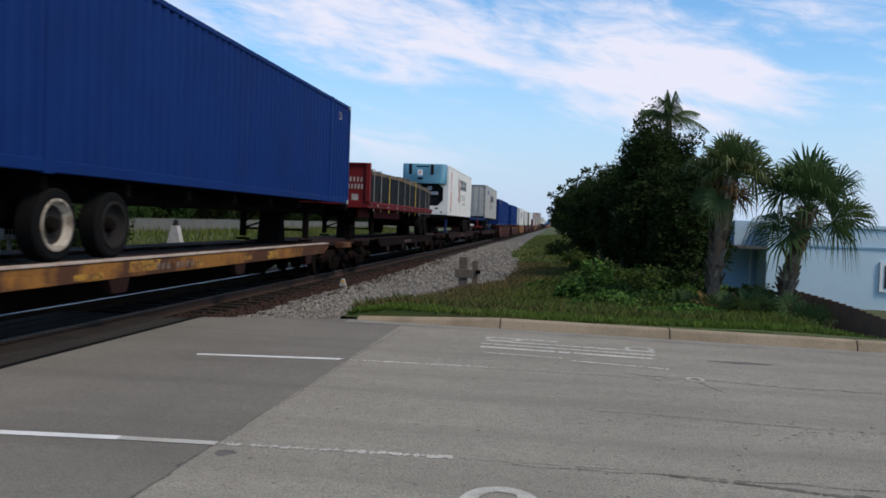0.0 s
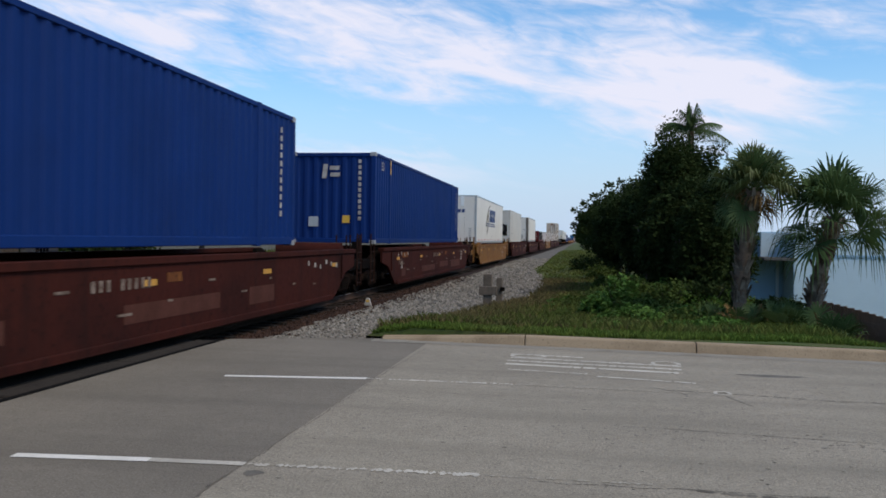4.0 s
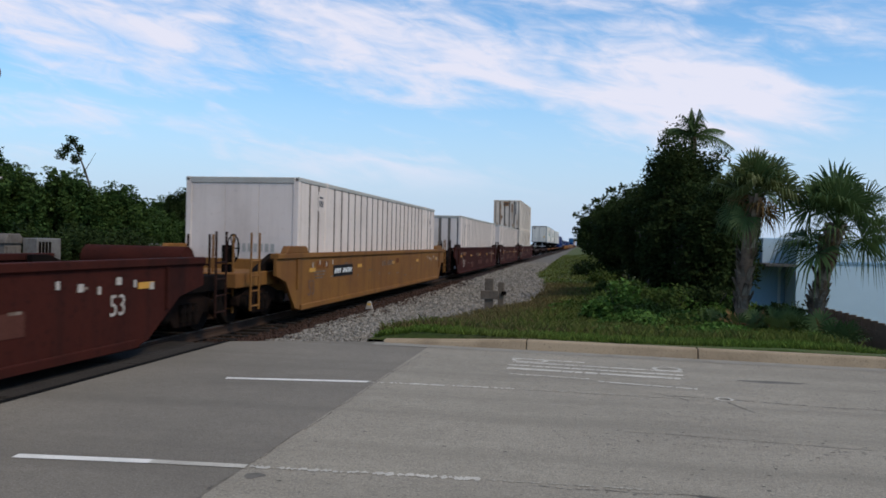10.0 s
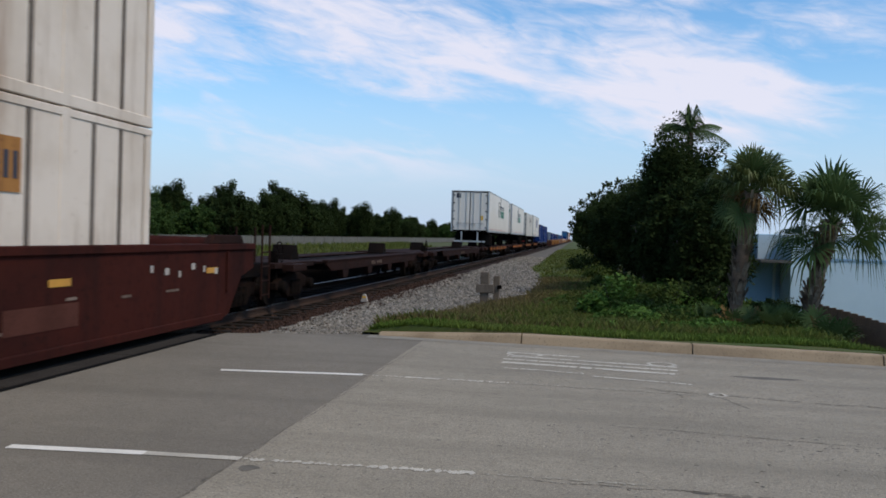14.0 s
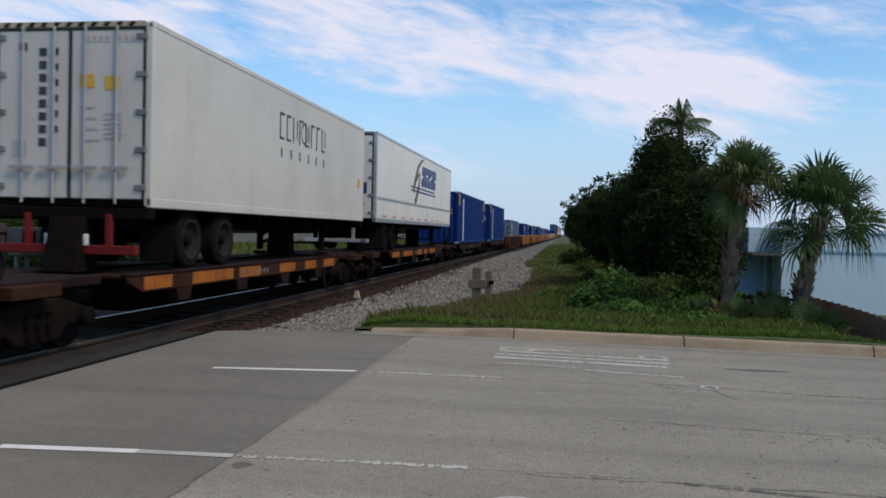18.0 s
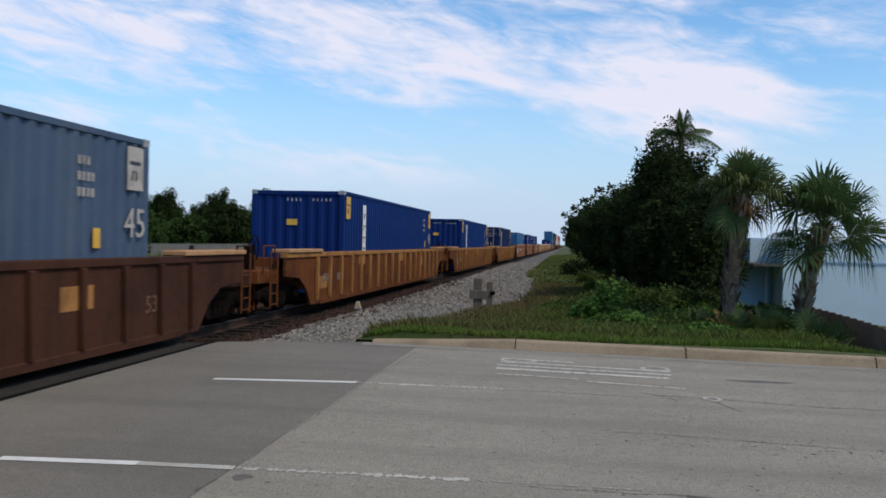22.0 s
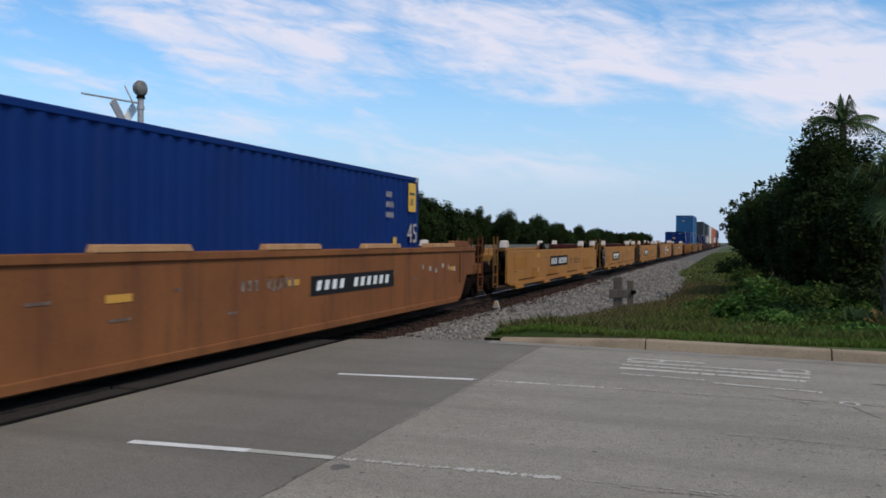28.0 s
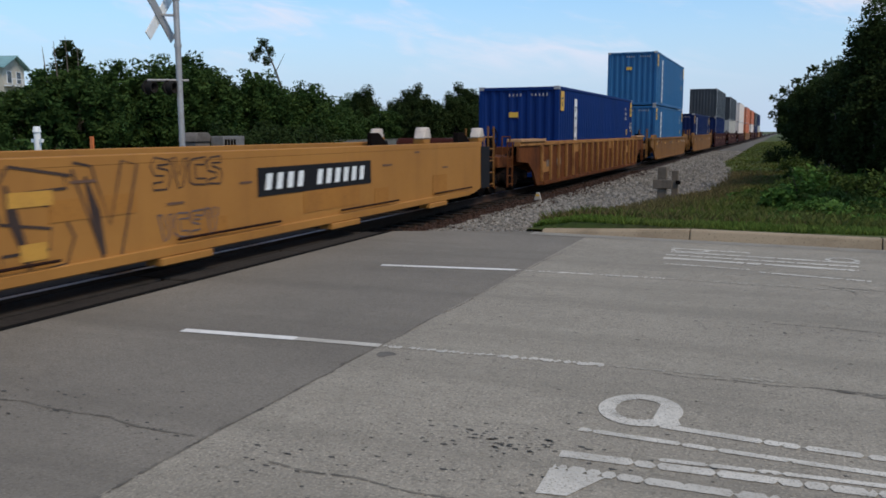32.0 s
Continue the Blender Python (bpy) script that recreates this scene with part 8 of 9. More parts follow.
for tu0, tu1, lower, upper in ((789.0, 802.0, NAVY, DARK_BOX), (810.5, 824.5, GREY_BOX, DARK_BOX), (833.5, 848.5, RIB_WHITE, RIB_WHITE), (857.5, 872.0, ORANGE_BOX, ORANGE_BOX), (881.5, 896.0, RIB_WHITE, ORANGE_BOX), (905.5, 920.0, NAVY, DARK_BOX), (929.5, 944.0, GREY_BOX, NAVY)):
    names = {NAVY.name: "navy", DARK_BOX.name: "black", GREY_BOX.name: "grey", RIB_WHITE.name: "off-white", ORANGE_BOX.name: "orange"}
    steel_box(tu0, tu1, 0.18, 3.0, lower, names[lower.name] + " corrugated container at the foot of a far stack", marks=PALE)
    steel_box(tu0, tu1, 3.02, 5.84, upper, names[upper.name] + " corrugated container on top of a far stack", marks=PALE)

# ---- plants ----


def leaves(centres, size, material, name, aspect=0.45, up=0.35, seed=1):
    """Many small pointed leaves, one at each centre."""
    rng = np.random.default_rng(seed)
    c = np.asarray(centres, float)
    n = len(c)
    d = rng.normal(size=(n, 3))
    d[:, 2] = d[:, 2] * 0.6 - 0.15
    d /= np.linalg.norm(d, axis=1)[:, None]
    q = rng.normal(size=(n, 3))
    q[:, 2] += up * 3
    s = np.cross(d, q)
    s /= np.linalg.norm(s, axis=1)[:, None] + 1e-9
    ln = (size * rng.uniform(0.6, 1.4, n))[:, None]
    v = np.stack([c - d * ln * 0.5, c + s * ln * aspect * 0.5, c + d * ln * 0.5, c - s * ln * aspect * 0.5], 1).reshape(-1, 3)
    me = bpy.data.meshes.new(name)
    me.from_pydata(v.tolist(), [], np.arange(4 * n).reshape(n, 4).tolist())
    me.materials.append(material)
    me.update()
    return me


def clumps(rng, n, lo, hi, centre, radii, each, spread, floor=None, hollow=0.45):
    """Leaf places gathered in clumps over an uneven egg shape."""
    out = []
    for _ in range(n):
        d = rng.normal(size=3)
        d /= np.linalg.norm(d)
        r = rng.uniform(hollow, 1.0) ** 0.6 * rng.uniform(lo, hi)
        p = np.array(centre) + d * r * np.array(radii)
        if floor is not None and p[2] < floor:
            p[2] = floor + rng.uniform(0, 0.4)
        out.append(p + np.clip(rng.normal(size=(each, 3)), -1.5, 1.5) * spread * rng.uniform(0.7, 1.3))
    return np.concatenate(out)


def limb_points(rng, a, b, sag=0.2, n=5):
    a, b = np.array(a, float), np.array(b, float)
    return [tuple(a + (b - a) * t + rng.normal(size=3) * sag * math.sin(math.pi * t) * 0.4) for t in np.linspace(0, 1, n)]


def tree(name, height, spread_, leaf_mat, label, seed, n=90, each=55, leaf=0.2, at=(0, 0, 0), low=0.25, trunks=1, group=""):
    """A tree with tapered trunk and limbs, and an uneven crown of small leaves."""
    rng = np.random.default_rng(seed)
    t = base(name, label, "tree", group, at=pose(*at, 0, 0, 0))
    cz = height * (0.5 + low * 0.5)
    s = Shape()
    for k in range(trunks):
        fx, fy = (rng.normal(size=2) * 0.25 * (trunks > 1)).tolist()
        tip = (fx * 1.2 + rng.normal() * 0.15, fy * 1.2 + rng.normal() * 0.2, height * 0.72)
        pts = limb_points(rng, (fx, fy, -0.5), tip, 0.25, 7)
        s.tube(pts, list(np.linspace(0.035 * height, 0.008 * height, 7)), 8)
        for j in range(7):
            b = pts[2 + j % 4]
            a = rng.uniform(0, 6.28)
            r = spread_ * rng.uniform(0.25, 0.5)
            s.tube(limb_points(rng, b, (b[0] + r * math.cos(a), b[1] + r * math.sin(a), b[2] + height * rng.uniform(0.08, 0.28)), 0.2), list(np.linspace(0.012 * height, 0.003 * height, 5)), 6)
    part("trunk", s, BARK, t)
    pts = clumps(rng, n, 0.68, 1.1, (0, 0, cz), (spread_ * 0.92, spread_ * 0.92, (height - cz) * 0.95), each, 0.036 * height, floor=low * height * 0.6)
    piece("crown", leaves(pts, leaf, leaf_mat, "crown", seed=seed), t, "uneven leafy crown")
    return t


def bush(name, r, h, leaf_mat, label, seed, at, n=40, each=45, leaf=0.13, group=""):
    rng = np.random.default_rng(seed)
    b = base(name, label, "bush", group, at=pose(*at))
    s = Shape()
    for k in range(7):
        a = rng.uniform(0, 6.28)
        s.tube(limb_points(rng, (0, 0, -0.1), (r * 0.7 * math.cos(a), r * 0.7 * math.sin(a), h * rng.uniform(0.5, 0.9)), 0.1), list(np.linspace(0.02, 0.005, 5)), 5)
    part("stem", s, BARK, b)
    pts = clumps(rng, n, 0.6, 1.1, (0, 0, h * 0.45), (r, r, h * 0.55), each, 0.09 * (r + h) * 0.7, floor=0.03, hollow=0.2)
    piece("foliage", leaves(pts, leaf, leaf_mat, "foliage", 0.5, seed=seed), b)
    return b


def fan(s, foot, tip_dir, stalk, size, rng, droop=0.25, segs=24, twist=0.3):
    """A palm fan: a stalk, then narrow pleated blades spread round its end, with hanging tips."""
    d = Vector(tip_dir).normalized()
    foot = Vector(foot)
    side = d.cross(Vector((0, 0, 1)))
    side = side.normalized() if side.length > 0.05 else Vector((1, 0, 0))
    nrm = side.cross(d).normalized()
    tw = rng.normal() * twist
    side, nrm = side * math.cos(tw) + nrm * math.sin(tw), nrm * math.cos(tw) - side * math.sin(tw)
    mid = foot + d * stalk * 0.5 + Vector((0, 0, stalk * 0.06))
    hub = foot + d * stalk - Vector((0, 0, stalk * 0.06))
    s.tube([foot, mid, hub], [0.018, 0.014, 0.01], 5, False)
    down = Vector((0, 0, -1))
    c = len(s.v)
    s.v.append(tuple(hub))
    for k in range(segs):
        a = radians(-120 + 240 * k / (segs - 1)) + rng.normal() * 0.03
        w = (d * math.cos(a) + side * math.sin(a)).normalized()
        across = w.cross(nrm).normalized()
        ln = size * (0.74 + 0.26 * math.cos(a * 0.6)) * rng.uniform(0.86, 1.08)
        lift = nrm * (0.16 * size * abs(math.sin(a)))
        p1 = hub + w * ln * 0.45 + lift * 0.7
        p2 = hub + w * ln * 0.75 + lift + down * droop * ln * 0.08
        p3 = hub + w * ln * 0.97 + lift + down * droop * ln * rng.uniform(0.25, 0.8)
        b1, b2 = ln * 0.042 * 22 / segs, ln * 0.026 * 22 / segs
        i = len(s.v)
        s.v += [tuple(p1 + across * b1), tuple(p1 - across * b1), tuple(p2 + across * b2), tuple(p2 - across * b2), tuple(p3)]
        s.f += [(c, i, i + 1), (i, i + 2, i + 3, i + 1), (i + 2, i + 4, i + 3)]


def fan_palm(at, trunk_h, r, crown, label, seed, lean=(0.1, 0.0), dead=5, size=0.75, leaf=LEAF_PALM, low=-25, reach=0.75):
    """A cabbage palm: a rough trunk with old leaf bases, and a round head of fans."""
    rng = np.random.default_rng(seed)
    p = base("palm_tree", label, "palm tree", "palms behind the kerb", at=pose(*at))
    top = Vector((lean[0], lean[1], trunk_h))
    s = Shape()
    zs = np.linspace(-0.2, 1, 12)
    s.tube([(lean[0] * max(t, 0) ** 1.5, lean[1] * max(t, 0) ** 1.5, trunk_h * t) for t in zs], [r * (1.15 - 0.25 * abs(t - 0.35)) * rng.uniform(0.92, 1.08) for t in zs], 12)
    part("trunk", s, PALM_BARK, p)
    b = Shape()
    for k in range(90):
        t = rng.uniform(0.12, 1.0)
        a = k * 2.4
        c = Vector((lean[0] * t ** 1.5, lean[1] * t ** 1.5, trunk_h * t))
        o = Vector((math.cos(a), math.sin(a), 0))
        q = o.cross(Vector((0, 0, 1))) * 0.05
        f = c + o * r * 0.95
        e = f + o * 0.09 + Vector((0, 0, 0.2))
        b.face([f - q, f + q, e + q * 0.5, e - q * 0.5])
        b.face([f - q - Vector((0, 0, 0.03)), f + q - Vector((0, 0, 0.03)), e + q * 0.5 + o * 0.02, e - q * 0.5 + o * 0.02])
    part("leaf_base_cover", b, BOOT, p, "criss-cross stubs of old leaves", smooth=False)
    for k in range(crown):
        el = radians(float(np.interp(k / crown, [0, 0.3, 0.65, 1], [86, 64, 34, low])) + rng.normal() * 13)
        a = k * 2.399 + rng.normal() * 0.15
        d = (math.cos(a) * math.cos(el), math.sin(a) * math.cos(el), math.sin(el))
        f = Shape()
        fan(f, top, d, rng.uniform(0.7, 1.0) * size * reach, size * rng.uniform(0.8, 1.1), rng, 0.2 + 0.9 * k / crown, 26, 0.75)
        part("frond", f, leaf if k % 3 else LEAF_PALM, p, smooth=False)
    for k in range(dead):
        a = rng.uniform(0, 6.28)
        f = Shape()
        fan(f, top - Vector((0, 0, 0.1)), (math.cos(a) * 0.6, math.sin(a) * 0.6, rng.uniform(-1.1, 0.3)), 0.45 * size, size * 0.65, rng, 0.9, 14, 0.7)
        part("dead_frond", f, LEAF_DEAD, p, "hanging dry brown frond", smooth=False)
    return p


def feather_palm(at, h, label, seed, n=13, size=1.35):
    rng = np.random.default_rng(seed)
    p = base("feather_palm", label, "palm tree", at=pose(*at))
    part("trunk", Shape().tube([(0, 0, -0.3), (0.05, 0, h * 0.5), (0, 0.05, h)], [0.16, 0.13, 0.1], 10), PALM_BARK, p)
    for k in range(n):
        el = radians(float(np.interp(k / n, [0, 0.4, 1], [86, 62, 12])) + rng.normal() * 8)
        a = k * 2.399 + 2.2
        o = Vector((math.cos(a), math.sin(a), 0))
        s = Shape()
        spine = []
        for t in np.linspace(0, 1, 9):
            spine.append(Vector((0, 0.05, h)) + o * size * t * math.cos(el) + Vector((0, 0, size * t * math.sin(el) - size * (0.28 + 0.35 * math.cos(el)) * t * t)))
        s.tube(spine, list(np.linspace(0.022, 0.004, 9)), 5, False)
        q = o.cross(Vector((0, 0, 1)))
        for t in np.linspace(0.12, 0.98, 34):
            i = min(int(t * 8), 7)
            c = spine[i].lerp(spine[i + 1], t * 8 - i)
            ln = size * 0.34 * math.sin(math.pi * min(t * 0.85 + 0.15, 1)) + 0.07
            for sd in (-1, 1):
                e = c + q * sd * ln * 0.8 + o * ln * 0.35 - Vector((0, 0, ln * rng.uniform(0.6, 1.15)))
                s.face([c, c + o * 0.028, e])
        part("frond", s, LEAF_PALM, p, smooth=False)
    return p


def palmetto(at, r, label, seed, n=13, dead=0):
    rng = np.random.default_rng(seed)
    p = base("palmetto", label, "palmetto", "palmettos under the palms", at=pose(*at))
    for k in range(n):
        a = rng.uniform(0, 6.28)
        el = rng.uniform(0.35, 1.3)
        f = Shape()
        fan(f, (rng.normal() * 0.08, rng.normal() * 0.08, 0.0), (math.cos(a) * math.cos(el), math.sin(a) * math.cos(el), math.sin(el)), r * rng.uniform(0.5, 0.9), r * 0.62, rng, 0.35, 16)
        part("frond", f, LEAF_DEAD if k < dead else LEAF_PALM, p, smooth=False)
    return p


def blades(name, n, place, hgt, material, label, seed):
    """Grass: thin bent blades, uncounted."""
    rng = np.random.default_rng(seed)
    s = Shape()
    for _ in range(n):
        x, y, k = place(rng)
        z = verge_z(x, y) - 0.02
        a = rng.uniform(0, 6.28)
        w = rng.uniform(0.005, 0.012) * (1 + max(y - 18, 0) * 0.04)
        hh = hgt * k * rng.uniform(0.5, 1.3)
        lx, ly = rng.normal() * 0.35 * hh, rng.normal() * 0.35 * hh
        i = len(s.v)
        s.v += [(x - w * math.cos(a), y - w * math.sin(a), z), (x + w * math.cos(a), y + w * math.sin(a), z), (x + lx * 0.35 + w * 0.7 * math.cos(a), y + ly * 0.35 + w * 0.7 * math.sin(a), z + hh * 0.6), (x + lx, y + ly, z + hh)]
        s.f += [(i, i + 1, i + 2), (i, i + 2, i + 3)]
    return solid(name, s, material, label, "grass", kind="stuff", smooth=False)


def verge_place(y_lo, y_hi, dense=1.5):
    def f(rng):
        y = y_lo + (y_hi - y_lo) * rng.random() ** dense
        x = rng.uniform(edge_x(y) - 0.1, 6.5 if y < 17 else 2.5)
        y = max(y, kerb_y(x) + 0.22)
        return x, y, float(np.interp(x - edge_x(y), [0, 0.6, 2.2], [0.3, 0.5, 1.0])) if y > 15 else 1.0
    return f


blades("grass", 40000, verge_place(13.25, 16.2, 1.3), 0.1, GRASS_BRIGHT, "bright green grass along the kerb", 1)
blades("tall_grass", 38000, verge_place(14.0, 36, 1.2), 0.2, GRASS, "longer green grass and weeds", 2)
blades("dry_grass", 20000, lambda r: (lambda y: (edge_x(y) + abs(r.normal()) * 2.2 - 0.15, y, 1.0))(13.9 + 22 * r.random() ** 1.2), 0.17, GRASS_DRY, "dry brownish grass beside the stones", 3)


def undergrowth(name, n, leaf, material, label, seed, lift, patch):
    """Low weeds behind the grass: leaves over an uneven height that grows towards the trees, uncounted."""
    rng = np.random.default_rng(seed)
    out = []
    while len(out) < n:
        y = rng.uniform(14.6, 23.5)
        x = rng.uniform(-0.9, 5.6)
        near = float(np.interp(y, [14.6, 16, 18.5, 23], [0.08, 0.22, 0.5, 0.7])) * float(np.interp(x, [-0.9, 0.1, 1.0, 2.4, 3.2, 5.6], [0.12, 0.4, 0.9, 0.75, 0.6, 0.6]))
        b = noise.noise(Vector((x * 1.3, y * 1.1, seed * 3.1)))
        if b < patch + (0.25 if x < 0.2 else 0.0):
            continue
        top = near * (0.75 + 1.1 * max(b, -0.2) + 0.35 * noise.noise(Vector((x * 5, y * 5, 2.0))))
        out.append((x, y, verge_z(x, y) + lift + max(top, 0.04) * rng.random() ** 0.5))
    me = leaves(np.array(out), leaf, material, name, 0.5, seed=seed)
    return tagged(new(name, me), label, "weeds", kind="stuff")


rng_f = np.random.default_rng(9)
far_pts = []
for _ in range(26000):
    y = 24 + 110 * rng_f.random() ** 1.5
    x = rng_f.uniform(edge_x(y) - 0.1, 2.3)
    far_pts.append((x, y, verge_z(x, y) + rng_f.random() ** 0.7 * min(0.05 + 0.1 * max(x - edge_x(y), 0), 0.4) * (0.7 + 0.6 * noise.noise(Vector((x * 0.9, y * 0.5, 7.0))))))
tagged(new("far_weeds", leaves(np.array(far_pts), 0.16, GRASS, "far_weeds", 0.3, seed=58)), "low olive-green weeds along the far stones", "weeds", kind="stuff")
undergrowth("weeds", 28000, 0.085, LEAF_WEED, "tangled green weeds behind the grass", 51, 0.0, -0.4)
undergrowth("bright_weeds", 12000, 0.1, LEAF_BRIGHT, "bright green young weeds among the growth", 52, 0.03, 0.12)
# bushes and dark thicket behind the grass
for k, (x, y, r, h, m) in enumerate(((0.85, 19.4, 0.5, 0.9, LEAF_BRIGHT), (0.35, 18.6, 0.4, 0.55, LEAF_BRIGHT), (1.3, 20.5, 0.65, 1.0, LEAF_WEED), (1.3, 18.6, 0.5, 0.6, LEAF_WEED), (2.0, 20.0, 0.7, 0.8, LEAF_WEED), (0.9, 23.5, 0.5, 0.5, LEAF_WEED),
                                     (1.3, 25.0, 0.7, 0.8, LEAF_WEED), (0.8, 28.0, 0.6, 0.5, LEAF_WEED), (0.8, 35.0, 0.8, 0.7, LEAF_WEED), (2.9, 20.6, 0.8, 0.8, LEAF_DARK), (3.6, 18.7, 0.6, 0.5, LEAF_DARK), (0.2, 44.0, 1.1, 1.0, LEAF_DARK), (4.3, 19.3, 0.7, 0.6, LEAF_DARK), (4.1, 18.4, 0.5, 0.55, LEAF_DARK), (4.95, 18.2, 0.5, 0.55, LEAF_DARK))):
    bush("bush", r, h, m, ("bright green leafy weed" if m is LEAF_BRIGHT else "green leafy bush" if m is LEAF_WEED else "dark green bush") + " behind the grass verge", 100 + k, (x, y, verge_z(x, y)), n=int(30 + 26 * r), each=40, leaf=0.12 if m is LEAF_BRIGHT else 0.11, group="bushes on the verge")

for k, (x, y, h, r, low) in enumerate(((2.7, 26.5, 5.35, 1.15, 0.06), (3.75, 27.4, 4.9, 1.0, 0.05), (2.2, 30.0, 3.9, 1.1, 0.04), (2.35, 24.0, 3.0, 0.85, 0.03), (3.0, 24.8, 3.6, 0.8, 0.03), (1.6, 36.0, 3.9, 1.2, 0.03), (3.2, 36.0, 5.2, 1.5, 0.1), (1.75, 44.0, 4.0, 1.5, 0.03), (3.4, 50.0, 5.4, 1.9, 0.05), (3.55, 23.2, 3.7, 0.8, 0.03), (4.05, 23.8, 3.7, 0.65, 0.04), (3.1, 22.6, 3.0, 0.7, 0.02))):
    tree("broadleaf_tree", h, r, LEAF_DARK, "dense dark green broadleaf tree beside the track", 200 + k, n=260, each=95, leaf=0.12, at=(x, y, 0.0), low=low, trunks=2, group="trees beside the track")
far_row = tree("broadleaf_tree", 6.0, 2.6, LEAF_DARK, "dense dark green broadleaf tree beside the track", 230, n=110, each=55, leaf=0.3, at=(2.4, 60, 0), low=0.03, group="trees beside the track")
for k, y in enumerate((74, 90, 110, 135, 165, 200, 245, 300, 370, 460)):
    copy_thing(far_row, pose(2.2 + (k % 3) * 0.8 - min(y, 300) * 0.009, y, 0, 0, 0, 47 * k))
feather_palm((3.4, 27.6, 0.0), 5.2, "tall feather palm rising out of the trees", 7)
fan_palm((3.17, 17.6, 0.1), 2.6, 0.125, 34, "cabbage palm with a rough trunk and dry hanging fronds", 11, (0.24, 0.0), 8, 0.64, LEAF_PALM_Y, -20, 0.9)
fan_palm((4.52, 17.4, 0.1), 2.0, 0.13, 34, "cabbage palm with a full head of green fans", 12, (0.38, 0.0), 1, 0.76, LEAF_PALM, -38, 1.0)
for k, (x, y, r, dd) in enumerate(((3.15, 16.7, 0.5, 5), (3.7, 16.9, 0.5, 1), (4.2, 16.8, 0.5, 0), (4.45, 15.9, 0.6, 1), (4.1, 17.4, 0.55, 0), (2.6, 17.4, 0.42, 0))):
    palmetto((x, y, verge_z(x, y)), r, "low palmetto clump with spread green fans" if dd < 4 else "low palmetto with dry brown fans", 60 + k, 12, dd)

# the thick growth beyond the railway
KIT = []
for k, (h, r, m, lf) in enumerate(((5.2, 2.4, LEAF_THICKET, 0.34), (5.9, 2.7, LEAF_THICKET, 0.36), (4.6, 2.4, LEAF_THICKET, 0.32), (6.4, 1.9, LEAF_DARK, 0.3), (5.5, 2.6, LEAF_DARK, 0.34))):
    KIT.append(tree("broadleaf_tree", h, r, m, "dense green tree in the thicket beyond the railway" if m is LEAF_THICKET else "dark green tree standing above the thicket", 300 + k, n=240, each=95, leaf=lf * 0.68, at=(-30 - 3 * k, 30 + 6 * k, -0.4), low=0.02, group="thicket beyond the railway"))
rnd_t = random.Random(21)


def planted(i, x, y, z, k):
    k2 = k * rnd_t.uniform(0.88, 1.12)
    copy_thing(KIT[i], pose(x, y, z, rnd_t.uniform(-5, 5), rnd_t.uniform(-5, 5), rnd_t.uniform(0, 360)) @ Matrix.Diagonal((k2, k2, k, 1)))


for k in range(40):
    y = -6 + k * 2.9 + rnd_t.uniform(-1.3, 1.3)
    planted((k * 3 + k // 4) % 3 if y < 70 else 3 + (k % 3 > 0), -30.5 - rnd_t.uniform(0, 4) - max(0, 14 - y) * 0.1, y, -0.4, rnd_t.uniform(0.85, 1.12) * float(np.interp(y, [24, 30, 34, 46, 52, 66, 76, 94, 112], [0.8, 0.76, 1.1, 1.08, 0.84, 0.88, 1.1, 1.1, 0.95])))
y = 108.0
while y < 330:
    planted(rnd_t.choice((0, 4, 4, 4, 3)), -29.5 - rnd_t.uniform(0, 7), y, -0.4, rnd_t.uniform(0.8, 1.15) * float(np.interp(y, [108, 125, 150, 180, 330], [0.98, 0.92, 0.85, 0.8, 0.9])))
    y += rnd_t.uniform(1.8, 5.5)
for k in range(44):
    planted(3 if k % 3 else 1, -37 - rnd_t.uniform(0, 6), -4 + k * 4.6 + rnd_t.uniform(-3, 3), 0.1, rnd_t.uniform(0.62, 0.78) if k < 10 else rnd_t.uniform(0.72, 0.98))
for k in range(4):
    y = 8 + k * 5.5
    bush("bush", 1.6, 1.9, LEAF_THICKET, "low leafy growth at the foot of the thicket", 400 + k, (-27.2 + rnd_t.uniform(-0.6, 0.6), y, -0.42), n=46, each=34, leaf=0.24, group="low growth beyond the railway")
for k, (x, y) in enumerate(((-20.6, 28.6), (-20.2, 31.0), (-21.4, 33.2), (-20.8, 35.6))):
    bush("bush", 1.5, 2.4, LEAF_DARK, "dense dark bush beyond the railway", 450 + k, (x, y, -0.42), n=80, each=60, leaf=0.17, group="low growth beyond the railway")
lone = base("leaning_tree", "thin leaning tree with a few leaf tufts above the thicket", "tree", at=pose(-32.7, 49.6, -1.0))
rng_l = np.random.default_rng(5)
part("trunk", Shape().tube([(1.5, 1.2, 0.4), (1.0, 0.9, 4), (0.4, 0.3, 6.8), (-0.2, -0.2, 8.8)], [0.12, 0.1, 0.07, 0.02], 6).tube([(0.4, 0.3, 6.8), (0.9, 0.7, 8.0)], [0.03, 0.012], 5), BARK, lone)
piece("crown", leaves(np.concatenate([np.array(c) + np.clip(rng_l.normal(size=(220, 3)), -1.7, 1.7) * 0.17 for c in ((-0.2, -0.2, 8.7), (-0.5, -0.35, 8.2), (0.1, 0.1, 8.15), (-0.75, -0.5, 7.75), (-0.1, 0.0, 7.5))]), 0.19, LEAF_DARK, "crown", seed=6), lone)
tuft = base("slender_tree", "slender tree with a rounded dark tuft above the thicket", "tree", at=pose(-33.5, 32.9, -0.7))
part("trunk", Shape().tube([(0, 0, 0), (0.15, 0.1, 3.5), (0, 0, 6.5)], [0.13, 0.1, 0.03], 6), BARK, tuft)
